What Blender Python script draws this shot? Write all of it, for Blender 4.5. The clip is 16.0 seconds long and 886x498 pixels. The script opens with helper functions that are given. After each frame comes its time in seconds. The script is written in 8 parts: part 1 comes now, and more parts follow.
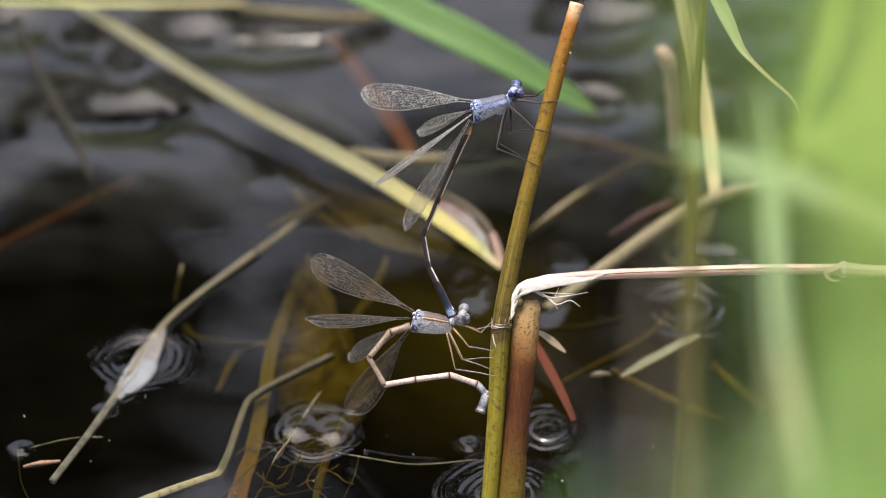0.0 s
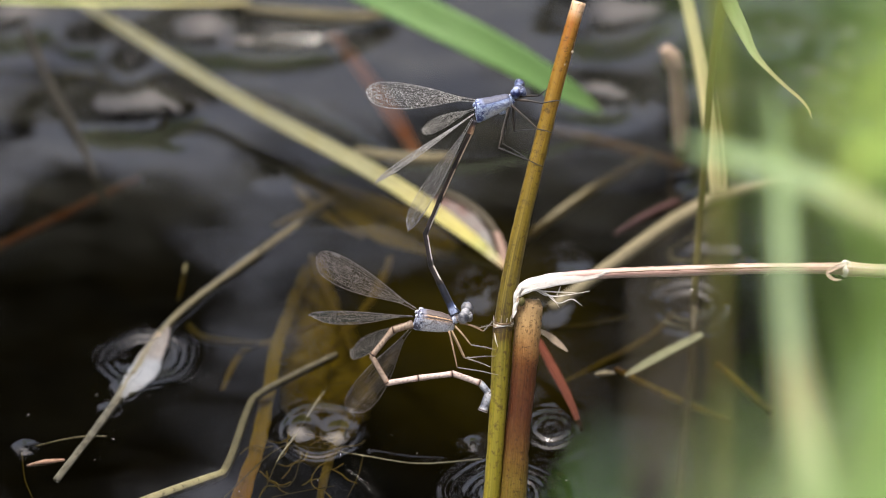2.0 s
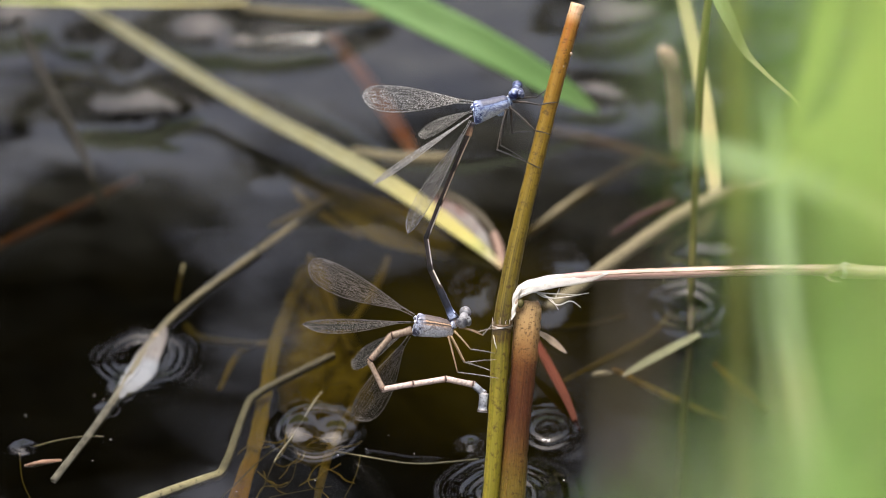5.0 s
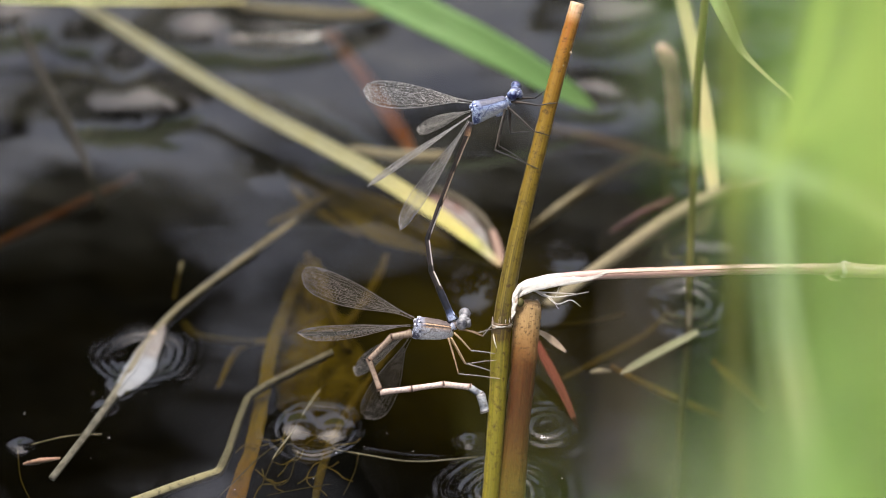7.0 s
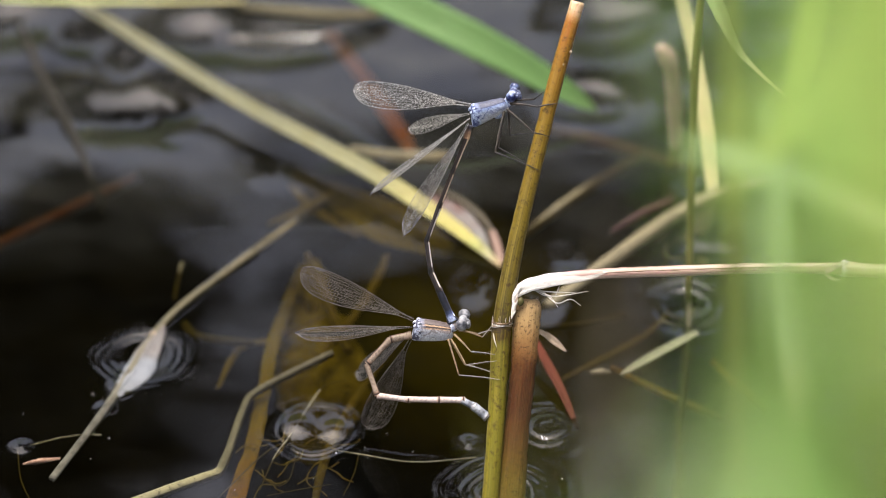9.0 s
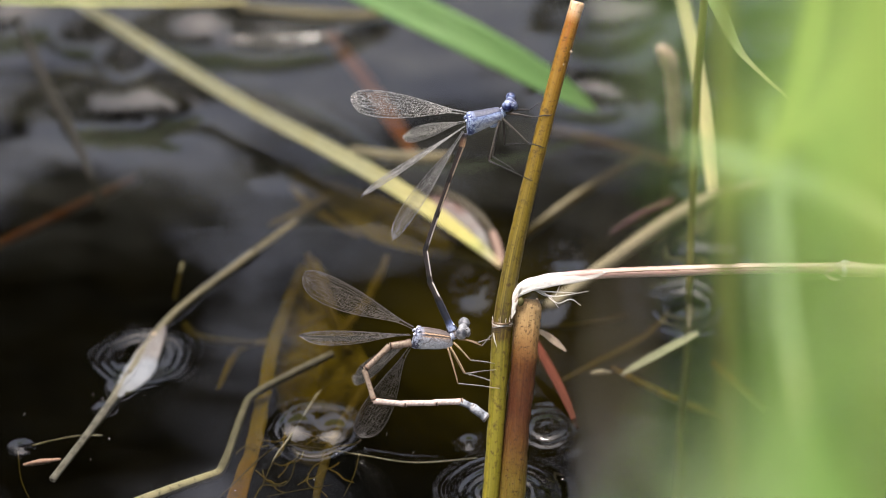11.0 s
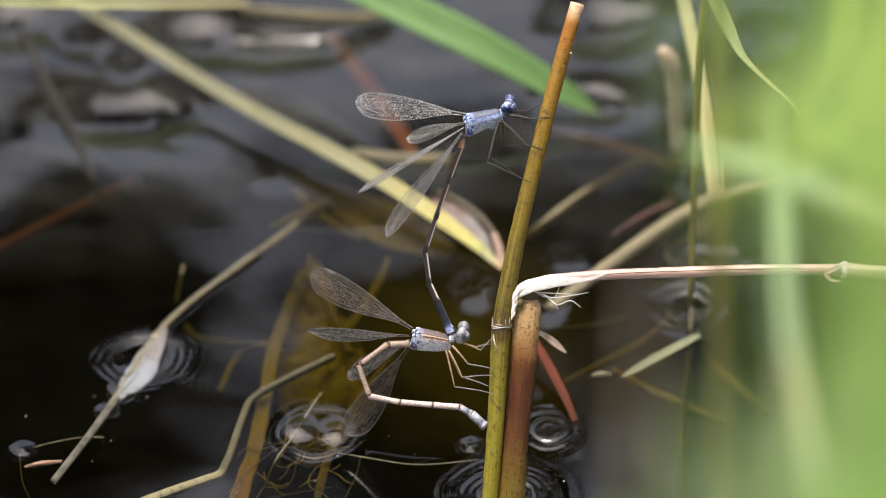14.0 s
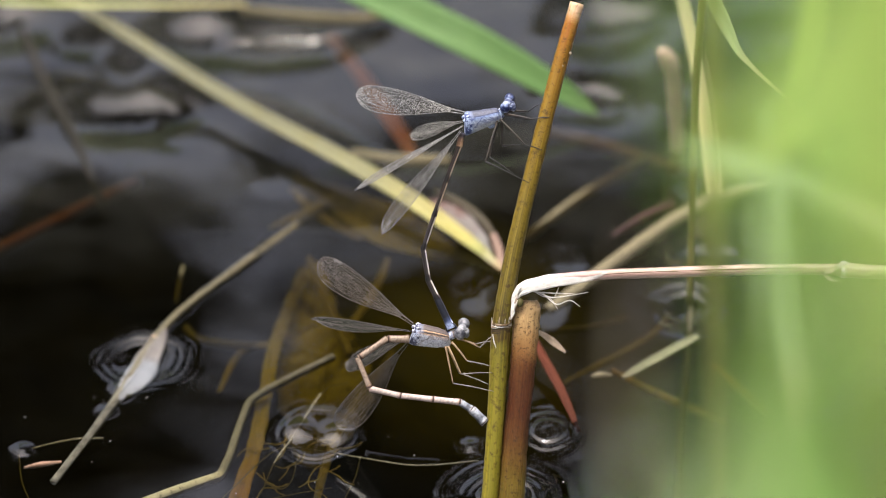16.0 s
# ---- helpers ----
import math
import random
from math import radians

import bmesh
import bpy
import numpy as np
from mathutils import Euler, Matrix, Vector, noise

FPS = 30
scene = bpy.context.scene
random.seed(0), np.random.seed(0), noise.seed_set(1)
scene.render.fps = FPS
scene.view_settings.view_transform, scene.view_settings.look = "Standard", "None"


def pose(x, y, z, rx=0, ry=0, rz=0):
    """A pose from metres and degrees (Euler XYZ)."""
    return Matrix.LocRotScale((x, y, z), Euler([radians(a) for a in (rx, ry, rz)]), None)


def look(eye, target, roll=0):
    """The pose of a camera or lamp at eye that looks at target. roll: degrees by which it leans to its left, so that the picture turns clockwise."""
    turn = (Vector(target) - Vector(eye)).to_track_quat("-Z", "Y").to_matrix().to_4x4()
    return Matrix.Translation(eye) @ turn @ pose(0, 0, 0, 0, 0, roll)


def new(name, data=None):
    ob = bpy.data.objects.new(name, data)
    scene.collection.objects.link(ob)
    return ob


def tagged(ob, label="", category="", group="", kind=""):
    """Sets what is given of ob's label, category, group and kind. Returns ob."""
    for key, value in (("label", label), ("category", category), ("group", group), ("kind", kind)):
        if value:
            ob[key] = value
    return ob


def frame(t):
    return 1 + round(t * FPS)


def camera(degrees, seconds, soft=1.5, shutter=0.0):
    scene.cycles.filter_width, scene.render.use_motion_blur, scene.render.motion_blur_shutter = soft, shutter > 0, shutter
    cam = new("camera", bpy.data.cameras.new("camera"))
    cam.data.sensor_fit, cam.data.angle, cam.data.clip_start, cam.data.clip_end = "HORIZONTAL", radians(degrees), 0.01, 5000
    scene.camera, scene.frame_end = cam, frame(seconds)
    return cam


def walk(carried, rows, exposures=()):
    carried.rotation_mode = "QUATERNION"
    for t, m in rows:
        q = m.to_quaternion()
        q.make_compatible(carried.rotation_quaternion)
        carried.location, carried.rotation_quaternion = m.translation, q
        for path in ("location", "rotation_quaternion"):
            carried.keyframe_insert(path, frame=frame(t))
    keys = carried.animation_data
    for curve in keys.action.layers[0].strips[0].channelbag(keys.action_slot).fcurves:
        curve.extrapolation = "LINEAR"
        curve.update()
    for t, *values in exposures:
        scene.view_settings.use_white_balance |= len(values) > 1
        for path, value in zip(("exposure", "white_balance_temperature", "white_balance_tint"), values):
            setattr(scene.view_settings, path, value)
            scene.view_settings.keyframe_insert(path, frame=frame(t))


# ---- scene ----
# Millimetres are used for small things and turned into metres by MM.
MM = 0.001
TILT = 35
# The slanting plane in which the reed, the straw and the insects lie: x right, y up along the reed, z to the viewer.
SLANT = pose(0, 0, 0, 90 - TILT)


def on_slant(u, v, d=0.0):
    return SLANT @ Vector((u * MM, v * MM, d * MM))


# ---- camera ----
VIEW = 671.3
cam = camera(12, 16.0, soft=1.0)
cam.data.dof.use_dof = True
cam.data.dof.focus_distance = 0.669
cam.data.dof.aperture_fstop = 11.5
EYE = on_slant(-9.36, 40.59, VIEW)
SWAY = [(0, -0.43, 0.16), (0.5, -0.39, 0.15), (1, -0.24, 0.11), (1.5, -0.01, 0.04), (2, 0.24, 0.03), (2.5, 0.46, 0.1), (3, 0.55, 0.15), (3.5, 0.48, 0.16), (4, 0.25, 0.2), (6.5, -0.49, -0.27), (7, -0.47, -0.28), (7.5, -0.44, -0.28), (8, -0.42, -0.26), (8.5, -0.43, -0.24), (9, -0.47, -0.22), (11.5, -0.4, -0.11), (12, -0.42, -0.11), (12.5, -0.37, -0.07), (13, -0.26, 0.03), (13.5, -0.19, 0.13), (14, -0.19, 0.2), (14.5, -0.2, 0.26), (15, -0.19, 0.32), (15.5, -0.19, 0.35), (16, -0.25, 0.32)]
walk(cam, [(t, look(EYE, on_slant(-9.36 - a, 40.59 + b))) for t, a, b in SWAY],
     exposures=[(0, 0.82, 6500, 10), (3, 0.82, 6500, 10), (8, 0.87, 6500, 10), (16, 0.89, 6500, 10)])

# ---- sky and sun ----
world = bpy.data.worlds.new("sky")
scene.world = world
world.use_nodes = True
wn = world.node_tree
sky = wn.nodes.new("ShaderNodeTexSky")
sky.sky_type = "NISHITA"
sky.sun_disc = False
sky.sun_elevation, sky.sun_rotation = radians(77), radians(-60)
sky.air_density, sky.dust_density, sky.ozone_density = 0.7, 8.5, 0.7
wn.links.new(sky.outputs["Color"], wn.nodes["Background"].inputs["Color"])
wn.nodes["Background"].inputs["Strength"].default_value = 0.15
sun_data = bpy.data.lights.new("sun", "SUN")
sun_data.energy, sun_data.angle, sun_data.color = 3.4, radians(38), (1.0, 0.975, 0.92)
sun = new("sun", sun_data)
sun.matrix_world = look(Vector((-1.8, 0.9, 8.8)), Vector((0, 0, 0)))


# ---- materials ----
def material(name):
    m = bpy.data.materials.new(name)
    m.use_nodes = True
    m.node_tree.nodes.clear()
    return m, m.node_tree.nodes, m.node_tree.links


def ramp(nodes, stops):
    r = nodes.new("ShaderNodeValToRGB")
    while len(r.color_ramp.elements) < len(stops):
        r.color_ramp.elements.new(0.5)
    for e, (p, c) in zip(r.color_ramp.elements, stops):
        e.position = p
        e.color = (*c, 1) if len(c) == 3 else c
    return r


def noise_node(nodes, links, vector, scale, detail=4.0, rough=0.6):
    n = nodes.new("ShaderNodeTexNoise")
    n.inputs["Scale"].default_value, n.inputs["Detail"].default_value = scale, detail
    n.inputs["Roughness"].default_value = rough
    links.new(vector, n.inputs["Vector"])
    return n.outputs["Fac"]


def scaled(nodes, links, vector, sx, sy, sz=1.0):
    m = nodes.new("ShaderNodeMapping")
    m.inputs["Scale"].default_value = (sx, sy, sz)
    links.new(vector, m.inputs["Vector"])
    return m.outputs["Vector"]


def blend(nodes, links, fac, a, b, mode="MIX"):
    n = nodes.new("ShaderNodeMix")
    n.data_type, n.blend_type = "RGBA", mode
    for sock, val in ((n.inputs[0], fac), (n.inputs[6], a), (n.inputs[7], b)):
        if isinstance(val, (int, float)):
            sock.default_value = val
        elif isinstance(val, tuple):
            sock.default_value = (*val, 1)
        else:
            links.new(val, sock)
    return n.outputs[2]


def plant(name, along, streak=(0.5, 0.45, 0.35), spot=(0.06, 0.03, 0.01), streaks=0.5, spots=0.25, rough=0.5,
          through_light=0.0, bump=0.5, fibres=6, wet=0.0, speck=1700, run=3.0):
    """Stalks and leaves: colours along their length, fibres, blotches and dark specks."""
    m, n, l = material(name)
    out = n.new("ShaderNodeOutputMaterial")
    tc = n.new("ShaderNodeTexCoord")
    sep = n.new("ShaderNodeSeparateXYZ")
    l.new(tc.outputs["UV"], sep.inputs[0])
    wob = n.new("ShaderNodeMath")
    wob.operation = "MULTIPLY_ADD"
    obn = noise_node(n, l, tc.outputs["Object"], 90, 5)
    l.new(obn, wob.inputs[0])
    wob.inputs[1].default_value = 0.16
    sub = n.new("ShaderNodeMath")
    sub.operation = "SUBTRACT"
    l.new(sep.outputs[1], sub.inputs[0])
    sub.inputs[1].default_value = 0.08
    l.new(sub.outputs[0], wob.inputs[2])
    base = ramp(n, along)
    l.new(wob.outputs[0], base.inputs[0])
    fib = noise_node(n, l, scaled(n, l, tc.outputs["UV"], fibres, run), 6, 5, 0.7)
    fr = ramp(n, [(0.42, (0, 0, 0)), (0.68, (1, 1, 1))])
    l.new(fib, fr.inputs[0])
    mul = n.new("ShaderNodeMath")
    mul.operation = "MULTIPLY"
    l.new(fr.outputs[0], mul.inputs[0])
    mul.inputs[1].default_value = streaks
    col = blend(n, l, mul.outputs[0], base.outputs[0], streak)
    blot = noise_node(n, l, tc.outputs["Object"], speck, 5, 0.7)
    br = ramp(n, [(0.52, (0, 0, 0)), (0.66, (1, 1, 1))])
    l.new(blot, br.inputs[0])
    mul2 = n.new("ShaderNodeMath")
    mul2.operation = "MULTIPLY"
    l.new(br.outputs[0], mul2.inputs[0])
    mul2.inputs[1].default_value = spots
    col = blend(n, l, mul2.outputs[0], col, spot)
    bs = n.new("ShaderNodeBsdfPrincipled")
    l.new(col, bs.inputs["Base Color"])
    rr = n.new("ShaderNodeMapRange")
    l.new(blot, rr.inputs[0])
    rr.inputs[3].default_value, rr.inputs[4].default_value = max(0.05, rough - 0.15), min(1, rough + 0.15)
    l.new(rr.outputs[0], bs.inputs["Roughness"])
    bs.inputs["Coat Weight"].default_value = wet
    bs.inputs["Specular IOR Level"].default_value = 0.25
    bs.inputs["Coat Roughness"].default_value = 0.12
    bp = n.new("ShaderNodeBump")
    bp.inputs["Strength"].default_value, bp.inputs["Distance"].default_value = bump, 0.0002
    l.new(fib, bp.inputs["Height"])
    l.new(bp.outputs[0], bs.inputs["Normal"])
    if through_light:
        tr = n.new("ShaderNodeBsdfTranslucent")
        l.new(col, tr.inputs[0])
        mx = n.new("ShaderNodeMixShader")
        mx.inputs[0].default_value = through_light
        l.new(bs.outputs[0], mx.inputs[1])
        l.new(tr.outputs[0], mx.inputs[2])
        l.new(mx.outputs[0], out.inputs[0])
    else:
        l.new(bs.outputs[0], out.inputs[0])
    return m


def grain(name, low, high, scale, rough=0.6, bump=0.3, metal=0.0, depth=0.0002, fleck=None, edge=(0.32, 0.7), shine=0.5):
    """Mottled surface in object space at two scales."""
    m, n, l = material(name)
    out = n.new("ShaderNodeOutputMaterial")
    tc = n.new("ShaderNodeTexCoord")
    a = noise_node(n, l, tc.outputs["Object"], scale, 6, 0.65)
    r = ramp(n, [(edge[0], low), (edge[1], high)])
    l.new(a, r.inputs[0])
    col = r.outputs[0]
    b = noise_node(n, l, tc.outputs["Object"], scale * 7.3, 4, 0.6)
    if fleck:
        fr = ramp(n, [(0.6, (0, 0, 0)), (0.7, (1, 1, 1))])
        l.new(b, fr.inputs[0])
        col = blend(n, l, fr.outputs[0], col, fleck)
    bs = n.new("ShaderNodeBsdfPrincipled")
    l.new(col, bs.inputs["Base Color"])
    bs.inputs["Roughness"].default_value, bs.inputs["Metallic"].default_value = rough, metal
    bs.inputs["Specular IOR Level"].default_value = shine
    bp = n.new("ShaderNodeBump")
    bp.inputs["Strength"].default_value, bp.inputs["Distance"].default_value = bump, depth
    l.new(b, bp.inputs["Height"])
    l.new(bp.outputs[0], bs.inputs["Normal"])
    l.new(bs.outputs[0], out.inputs[0])
    return m


def water_material():
    m, n, l = material("pond_water")
    out = n.new("ShaderNodeOutputMaterial")
    tc = n.new("ShaderNodeTexCoord")
    fre = n.new("ShaderNodeFresnel")
    fre.inputs[0].default_value = 1.84
    gl = n.new("ShaderNodeBsdfGlossy")
    gl.inputs["Roughness"].default_value = 0.03
    tr = n.new("ShaderNodeBsdfTransparent")
    tr.inputs[0].default_value = (0.36, 0.33, 0.17, 1)
    film_sheen = n.new("ShaderNodeBsdfDiffuse")
    film_sheen.inputs[0].default_value = (0.33, 0.33, 0.28, 1)
    # a patchy dusty film; its thickening on far water paints in grey sky reflection
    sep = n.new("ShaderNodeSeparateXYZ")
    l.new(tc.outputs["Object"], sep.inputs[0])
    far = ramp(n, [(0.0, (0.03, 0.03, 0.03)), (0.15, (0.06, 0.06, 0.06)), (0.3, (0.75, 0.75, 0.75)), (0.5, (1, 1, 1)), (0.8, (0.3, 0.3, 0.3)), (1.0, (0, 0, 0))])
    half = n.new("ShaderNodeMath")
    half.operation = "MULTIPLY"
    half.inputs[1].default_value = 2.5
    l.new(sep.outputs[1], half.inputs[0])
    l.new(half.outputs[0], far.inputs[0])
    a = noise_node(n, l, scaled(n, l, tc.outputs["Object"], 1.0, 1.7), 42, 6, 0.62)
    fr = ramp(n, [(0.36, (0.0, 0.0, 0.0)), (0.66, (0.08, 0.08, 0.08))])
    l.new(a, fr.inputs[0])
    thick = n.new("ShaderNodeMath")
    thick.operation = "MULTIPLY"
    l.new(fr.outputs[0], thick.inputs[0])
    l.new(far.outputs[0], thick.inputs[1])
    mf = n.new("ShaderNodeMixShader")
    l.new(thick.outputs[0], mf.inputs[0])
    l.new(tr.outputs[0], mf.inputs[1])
    l.new(film_sheen.outputs[0], mf.inputs[2])
    mx = n.new("ShaderNodeMixShader")
    l.new(fre.outputs[0], mx.inputs[0])
    l.new(mf.outputs[0], mx.inputs[1])
    l.new(gl.outputs[0], mx.inputs[2])
    bp = n.new("ShaderNodeBump")
    bp.inputs["Strength"].default_value, bp.inputs["Distance"].default_value = 0.10, 0.0006
    l.new(noise_node(n, l, tc.outputs["Object"], 45, 2, 0.5), bp.inputs["Height"])
    l.new(bp.outputs[0], gl.inputs["Normal"])
    l.new(bp.outputs[0], fre.inputs["Normal"])
    l.new(mx.outputs[0], out.inputs[0])
    return m


def mud_material():
    """Black mud with a soft-edged, mottled olive patch."""
    m, n, l = material("pond_mud")
    out = n.new("ShaderNodeOutputMaterial")
    tc = n.new("ShaderNodeTexCoord")
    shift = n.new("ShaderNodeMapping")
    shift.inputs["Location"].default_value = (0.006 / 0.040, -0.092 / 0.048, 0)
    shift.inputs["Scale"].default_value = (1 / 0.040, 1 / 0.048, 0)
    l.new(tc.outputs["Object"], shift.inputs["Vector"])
    olive_patch = n.new("ShaderNodeTexGradient")
    olive_patch.gradient_type = "QUADRATIC_SPHERE"
    l.new(shift.outputs[0], olive_patch.inputs[0])
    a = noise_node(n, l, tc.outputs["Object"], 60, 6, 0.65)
    olive_tones = ramp(n, [(0.3, (0.10, 0.085, 0.015)), (0.7, (0.23, 0.205, 0.034))])
    l.new(a, olive_tones.inputs[0])
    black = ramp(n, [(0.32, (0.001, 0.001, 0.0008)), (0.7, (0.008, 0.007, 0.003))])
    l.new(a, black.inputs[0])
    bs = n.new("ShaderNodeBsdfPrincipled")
    l.new(blend(n, l, olive_patch.outputs["Fac"], black.outputs[0], olive_tones.outputs[0]), bs.inputs["Base Color"])
    bs.inputs["Roughness"].default_value, bs.inputs["Specular IOR Level"].default_value = 0.9, 0.05
    bp = n.new("ShaderNodeBump")
    bp.inputs["Strength"].default_value, bp.inputs["Distance"].default_value = 0.6, 0.002
    l.new(a, bp.inputs["Height"])
    l.new(bp.outputs[0], bs.inputs["Normal"])
    l.new(bs.outputs[0], out.inputs[0])
    return m


def membrane_material(name, cloud, sheen, tint, index=1.25):
    m, n, l = material(name)
    out = n.new("ShaderNodeOutputMaterial")
    tc = n.new("ShaderNodeTexCoord")
    fre = n.new("ShaderNodeFresnel")
    fre.inputs[0].default_value = index
    gl = n.new("ShaderNodeBsdfGlossy")
    gl.inputs["Roughness"].default_value = 0.25
    gl.inputs["Color"].default_value = (sheen, sheen, sheen * 0.97, 1)
    tr = n.new("ShaderNodeBsdfTransparent")
    tr.inputs[0].default_value = (0.93, 0.92, 0.90, 1)
    df = n.new("ShaderNodeBsdfDiffuse")
    df.inputs[0].default_value = (*tint, 1)
    a = noise_node(n, l, tc.outputs["Object"], 900, 3, 0.6)
    fr = ramp(n, [(0.35, (0.005, 0.005, 0.005)), (0.75, (cloud, cloud, cloud))])
    l.new(a, fr.inputs[0])
    m1 = n.new("ShaderNodeMixShader")
    l.new(fr.outputs[0], m1.inputs[0])
    l.new(tr.outputs[0], m1.inputs[1])
    l.new(df.outputs[0], m1.inputs[2])
    m2 = n.new("ShaderNodeMixShader")
    l.new(fre.outputs[0], m2.inputs[0])
    l.new(m1.outputs[0], m2.inputs[1])
    l.new(gl.outputs[0], m2.inputs[2])
    bp = n.new("ShaderNodeBump")
    bp.inputs["Strength"].default_value, bp.inputs["Distance"].default_value = 0.5, 0.0001
    l.new(noise_node(n, l, tc.outputs["Object"], 1500, 2), bp.inputs["Height"])
    l.new(bp.outputs[0], gl.inputs["Normal"])
    l.new(m2.outputs[0], out.inputs[0])
    return m


def banded(name, stops, ends, spots=0.2, rough=0.62, around=None):
    """Abdomen segments: colours along the segment (UV y), a second set around it (UV x), mottled."""
    m, n, l = material(name)
    out = n.new("ShaderNodeOutputMaterial")
    tc = n.new("ShaderNodeTexCoord")
    sep = n.new("ShaderNodeSeparateXYZ")
    l.new(tc.outputs["UV"], sep.inputs[0])
    al = ramp(n, stops)
    l.new(sep.outputs[1], al.inputs[0])
    col = al.outputs[0]
    if around:
        ar = ramp(n, around)
        l.new(sep.outputs[0], ar.inputs[0])
        col = blend(n, l, 1.0, col, ar.outputs[0], "MULTIPLY")
    en = ramp(n, ends)
    l.new(sep.outputs[1], en.inputs[0])
    col = blend(n, l, 1.0, col, en.outputs[0], "MULTIPLY")
    b = noise_node(n, l, tc.outputs["Object"], 2600, 4, 0.6)
    br = ramp(n, [(0.42, (1, 1, 1)), (0.68, (0.3, 0.27, 0.26))])
    l.new(b, br.inputs[0])
    col = blend(n, l, spots * 2, col, br.outputs[0], "MULTIPLY")
    bs = n.new("ShaderNodeBsdfPrincipled")
    l.new(col, bs.inputs["Base Color"])
    bs.inputs["Roughness"].default_value = rough
    bs.inputs["Specular IOR Level"].default_value = 0.25
    bp = n.new("ShaderNodeBump")
    bp.inputs["Strength"].default_value, bp.inputs["Distance"].default_value = 0.3, 0.00005
    l.new(b, bp.inputs["Height"])
    l.new(bp.outputs[0], bs.inputs["Normal"])
    l.new(bs.outputs[0], out.inputs[0])
    return m


def thorax_material(name, stops, rear_pale, rear_dark, blot, rough=0.6):
    """Thorax plates: stripes from the back (UV x 0) to the belly (1), blotches at the rear end (UV y 0) and on the sides."""
    m, n, l = material(name)
    out = n.new("ShaderNodeOutputMaterial")
    tc = n.new("ShaderNodeTexCoord")
    sep = n.new("ShaderNodeSeparateXYZ")
    l.new(tc.outputs["UV"], sep.inputs[0])

    def math_node(op, a, b):
        q = n.new("ShaderNodeMath")
        q.operation = op
        for s, v in zip(q.inputs, (a, b)):
            if isinstance(v, (int, float)):
                s.default_value = v
            else:
                l.new(v, s)
        return q.outputs[0]

    a = noise_node(n, l, tc.outputs["Object"], 900, 4, 0.6)
    u = math_node("ADD", sep.outputs[0], math_node("MULTIPLY", math_node("SUBTRACT", a, 0.5), 0.07))
    r = ramp(n, stops)
    l.new(u, r.inputs[0])
    tail = ramp(n, [(0.27, (1, 1, 1)), (0.40, (0, 0, 0))])
    l.new(math_node("ADD", sep.outputs[1], math_node("MULTIPLY", math_node("SUBTRACT", a, 0.5), 0.2)), tail.inputs[0])
    b = noise_node(n, l, tc.outputs["Object"], 1250, 4, 0.6)
    br = ramp(n, [(0.46, (0, 0, 0)), (0.51, (0.95, 0.95, 0.95))])
    l.new(b, br.inputs[0])
    col = blend(n, l, tail.outputs[0], r.outputs[0], rear_pale)
    col = blend(n, l, math_node("MULTIPLY", tail.outputs[0], br.outputs[0]), col, rear_dark)
    c = noise_node(n, l, scaled(n, l, tc.outputs["Object"], 0.6, 1.0, 1.5), 850, 4, 0.65)
    cr = ramp(n, [(0.52, (0, 0, 0)), (0.57, (0.85, 0.85, 0.85))])
    l.new(c, cr.inputs[0])
    side = ramp(n, [(0.25, (0, 0, 0)), (0.29, (1, 1, 1)), (0.55, (0.5, 0.5, 0.5)), (0.7, (0, 0, 0))])
    l.new(u, side.inputs[0])
    col = blend(n, l, math_node("MULTIPLY", side.outputs[0], cr.outputs[0]), col, blot)
    seam = math_node("FRACT", math_node("ADD", math_node("MULTIPLY", sep.outputs[1], 2.7), math_node("ADD", math_node("MULTIPLY", sep.outputs[0], 1.5), math_node("MULTIPLY", a, 0.35))), 0)
    sr = ramp(n, [(0.0, (0.8, 0.8, 0.8)), (0.05, (0.8, 0.8, 0.8)), (0.10, (0, 0, 0))])
    l.new(seam, sr.inputs[0])
    col = blend(n, l, math_node("MULTIPLY", side.outputs[0], sr.outputs[0]), col, blot)
    d = noise_node(n, l, tc.outputs["Object"], 3600, 4, 0.6)
    dr = ramp(n, [(0.35, (0.6, 0.6, 0.63)), (0.65, (1.12, 1.12, 1.12))])
    l.new(d, dr.inputs[0])
    col = blend(n, l, 1.0, col, dr.outputs[0], "MULTIPLY")
    bs = n.new("ShaderNodeBsdfPrincipled")
    l.new(col, bs.inputs["Base Color"])
    bs.inputs["Roughness"].default_value = rough
    bp = n.new("ShaderNodeBump")
    bp.inputs["Strength"].default_value, bp.inputs["Distance"].default_value = 0.35, 0.0001
    l.new(c, bp.inputs["Height"])
    l.new(bp.outputs[0], bs.inputs["Normal"])
    l.new(bs.outputs[0], out.inputs[0])
    return m


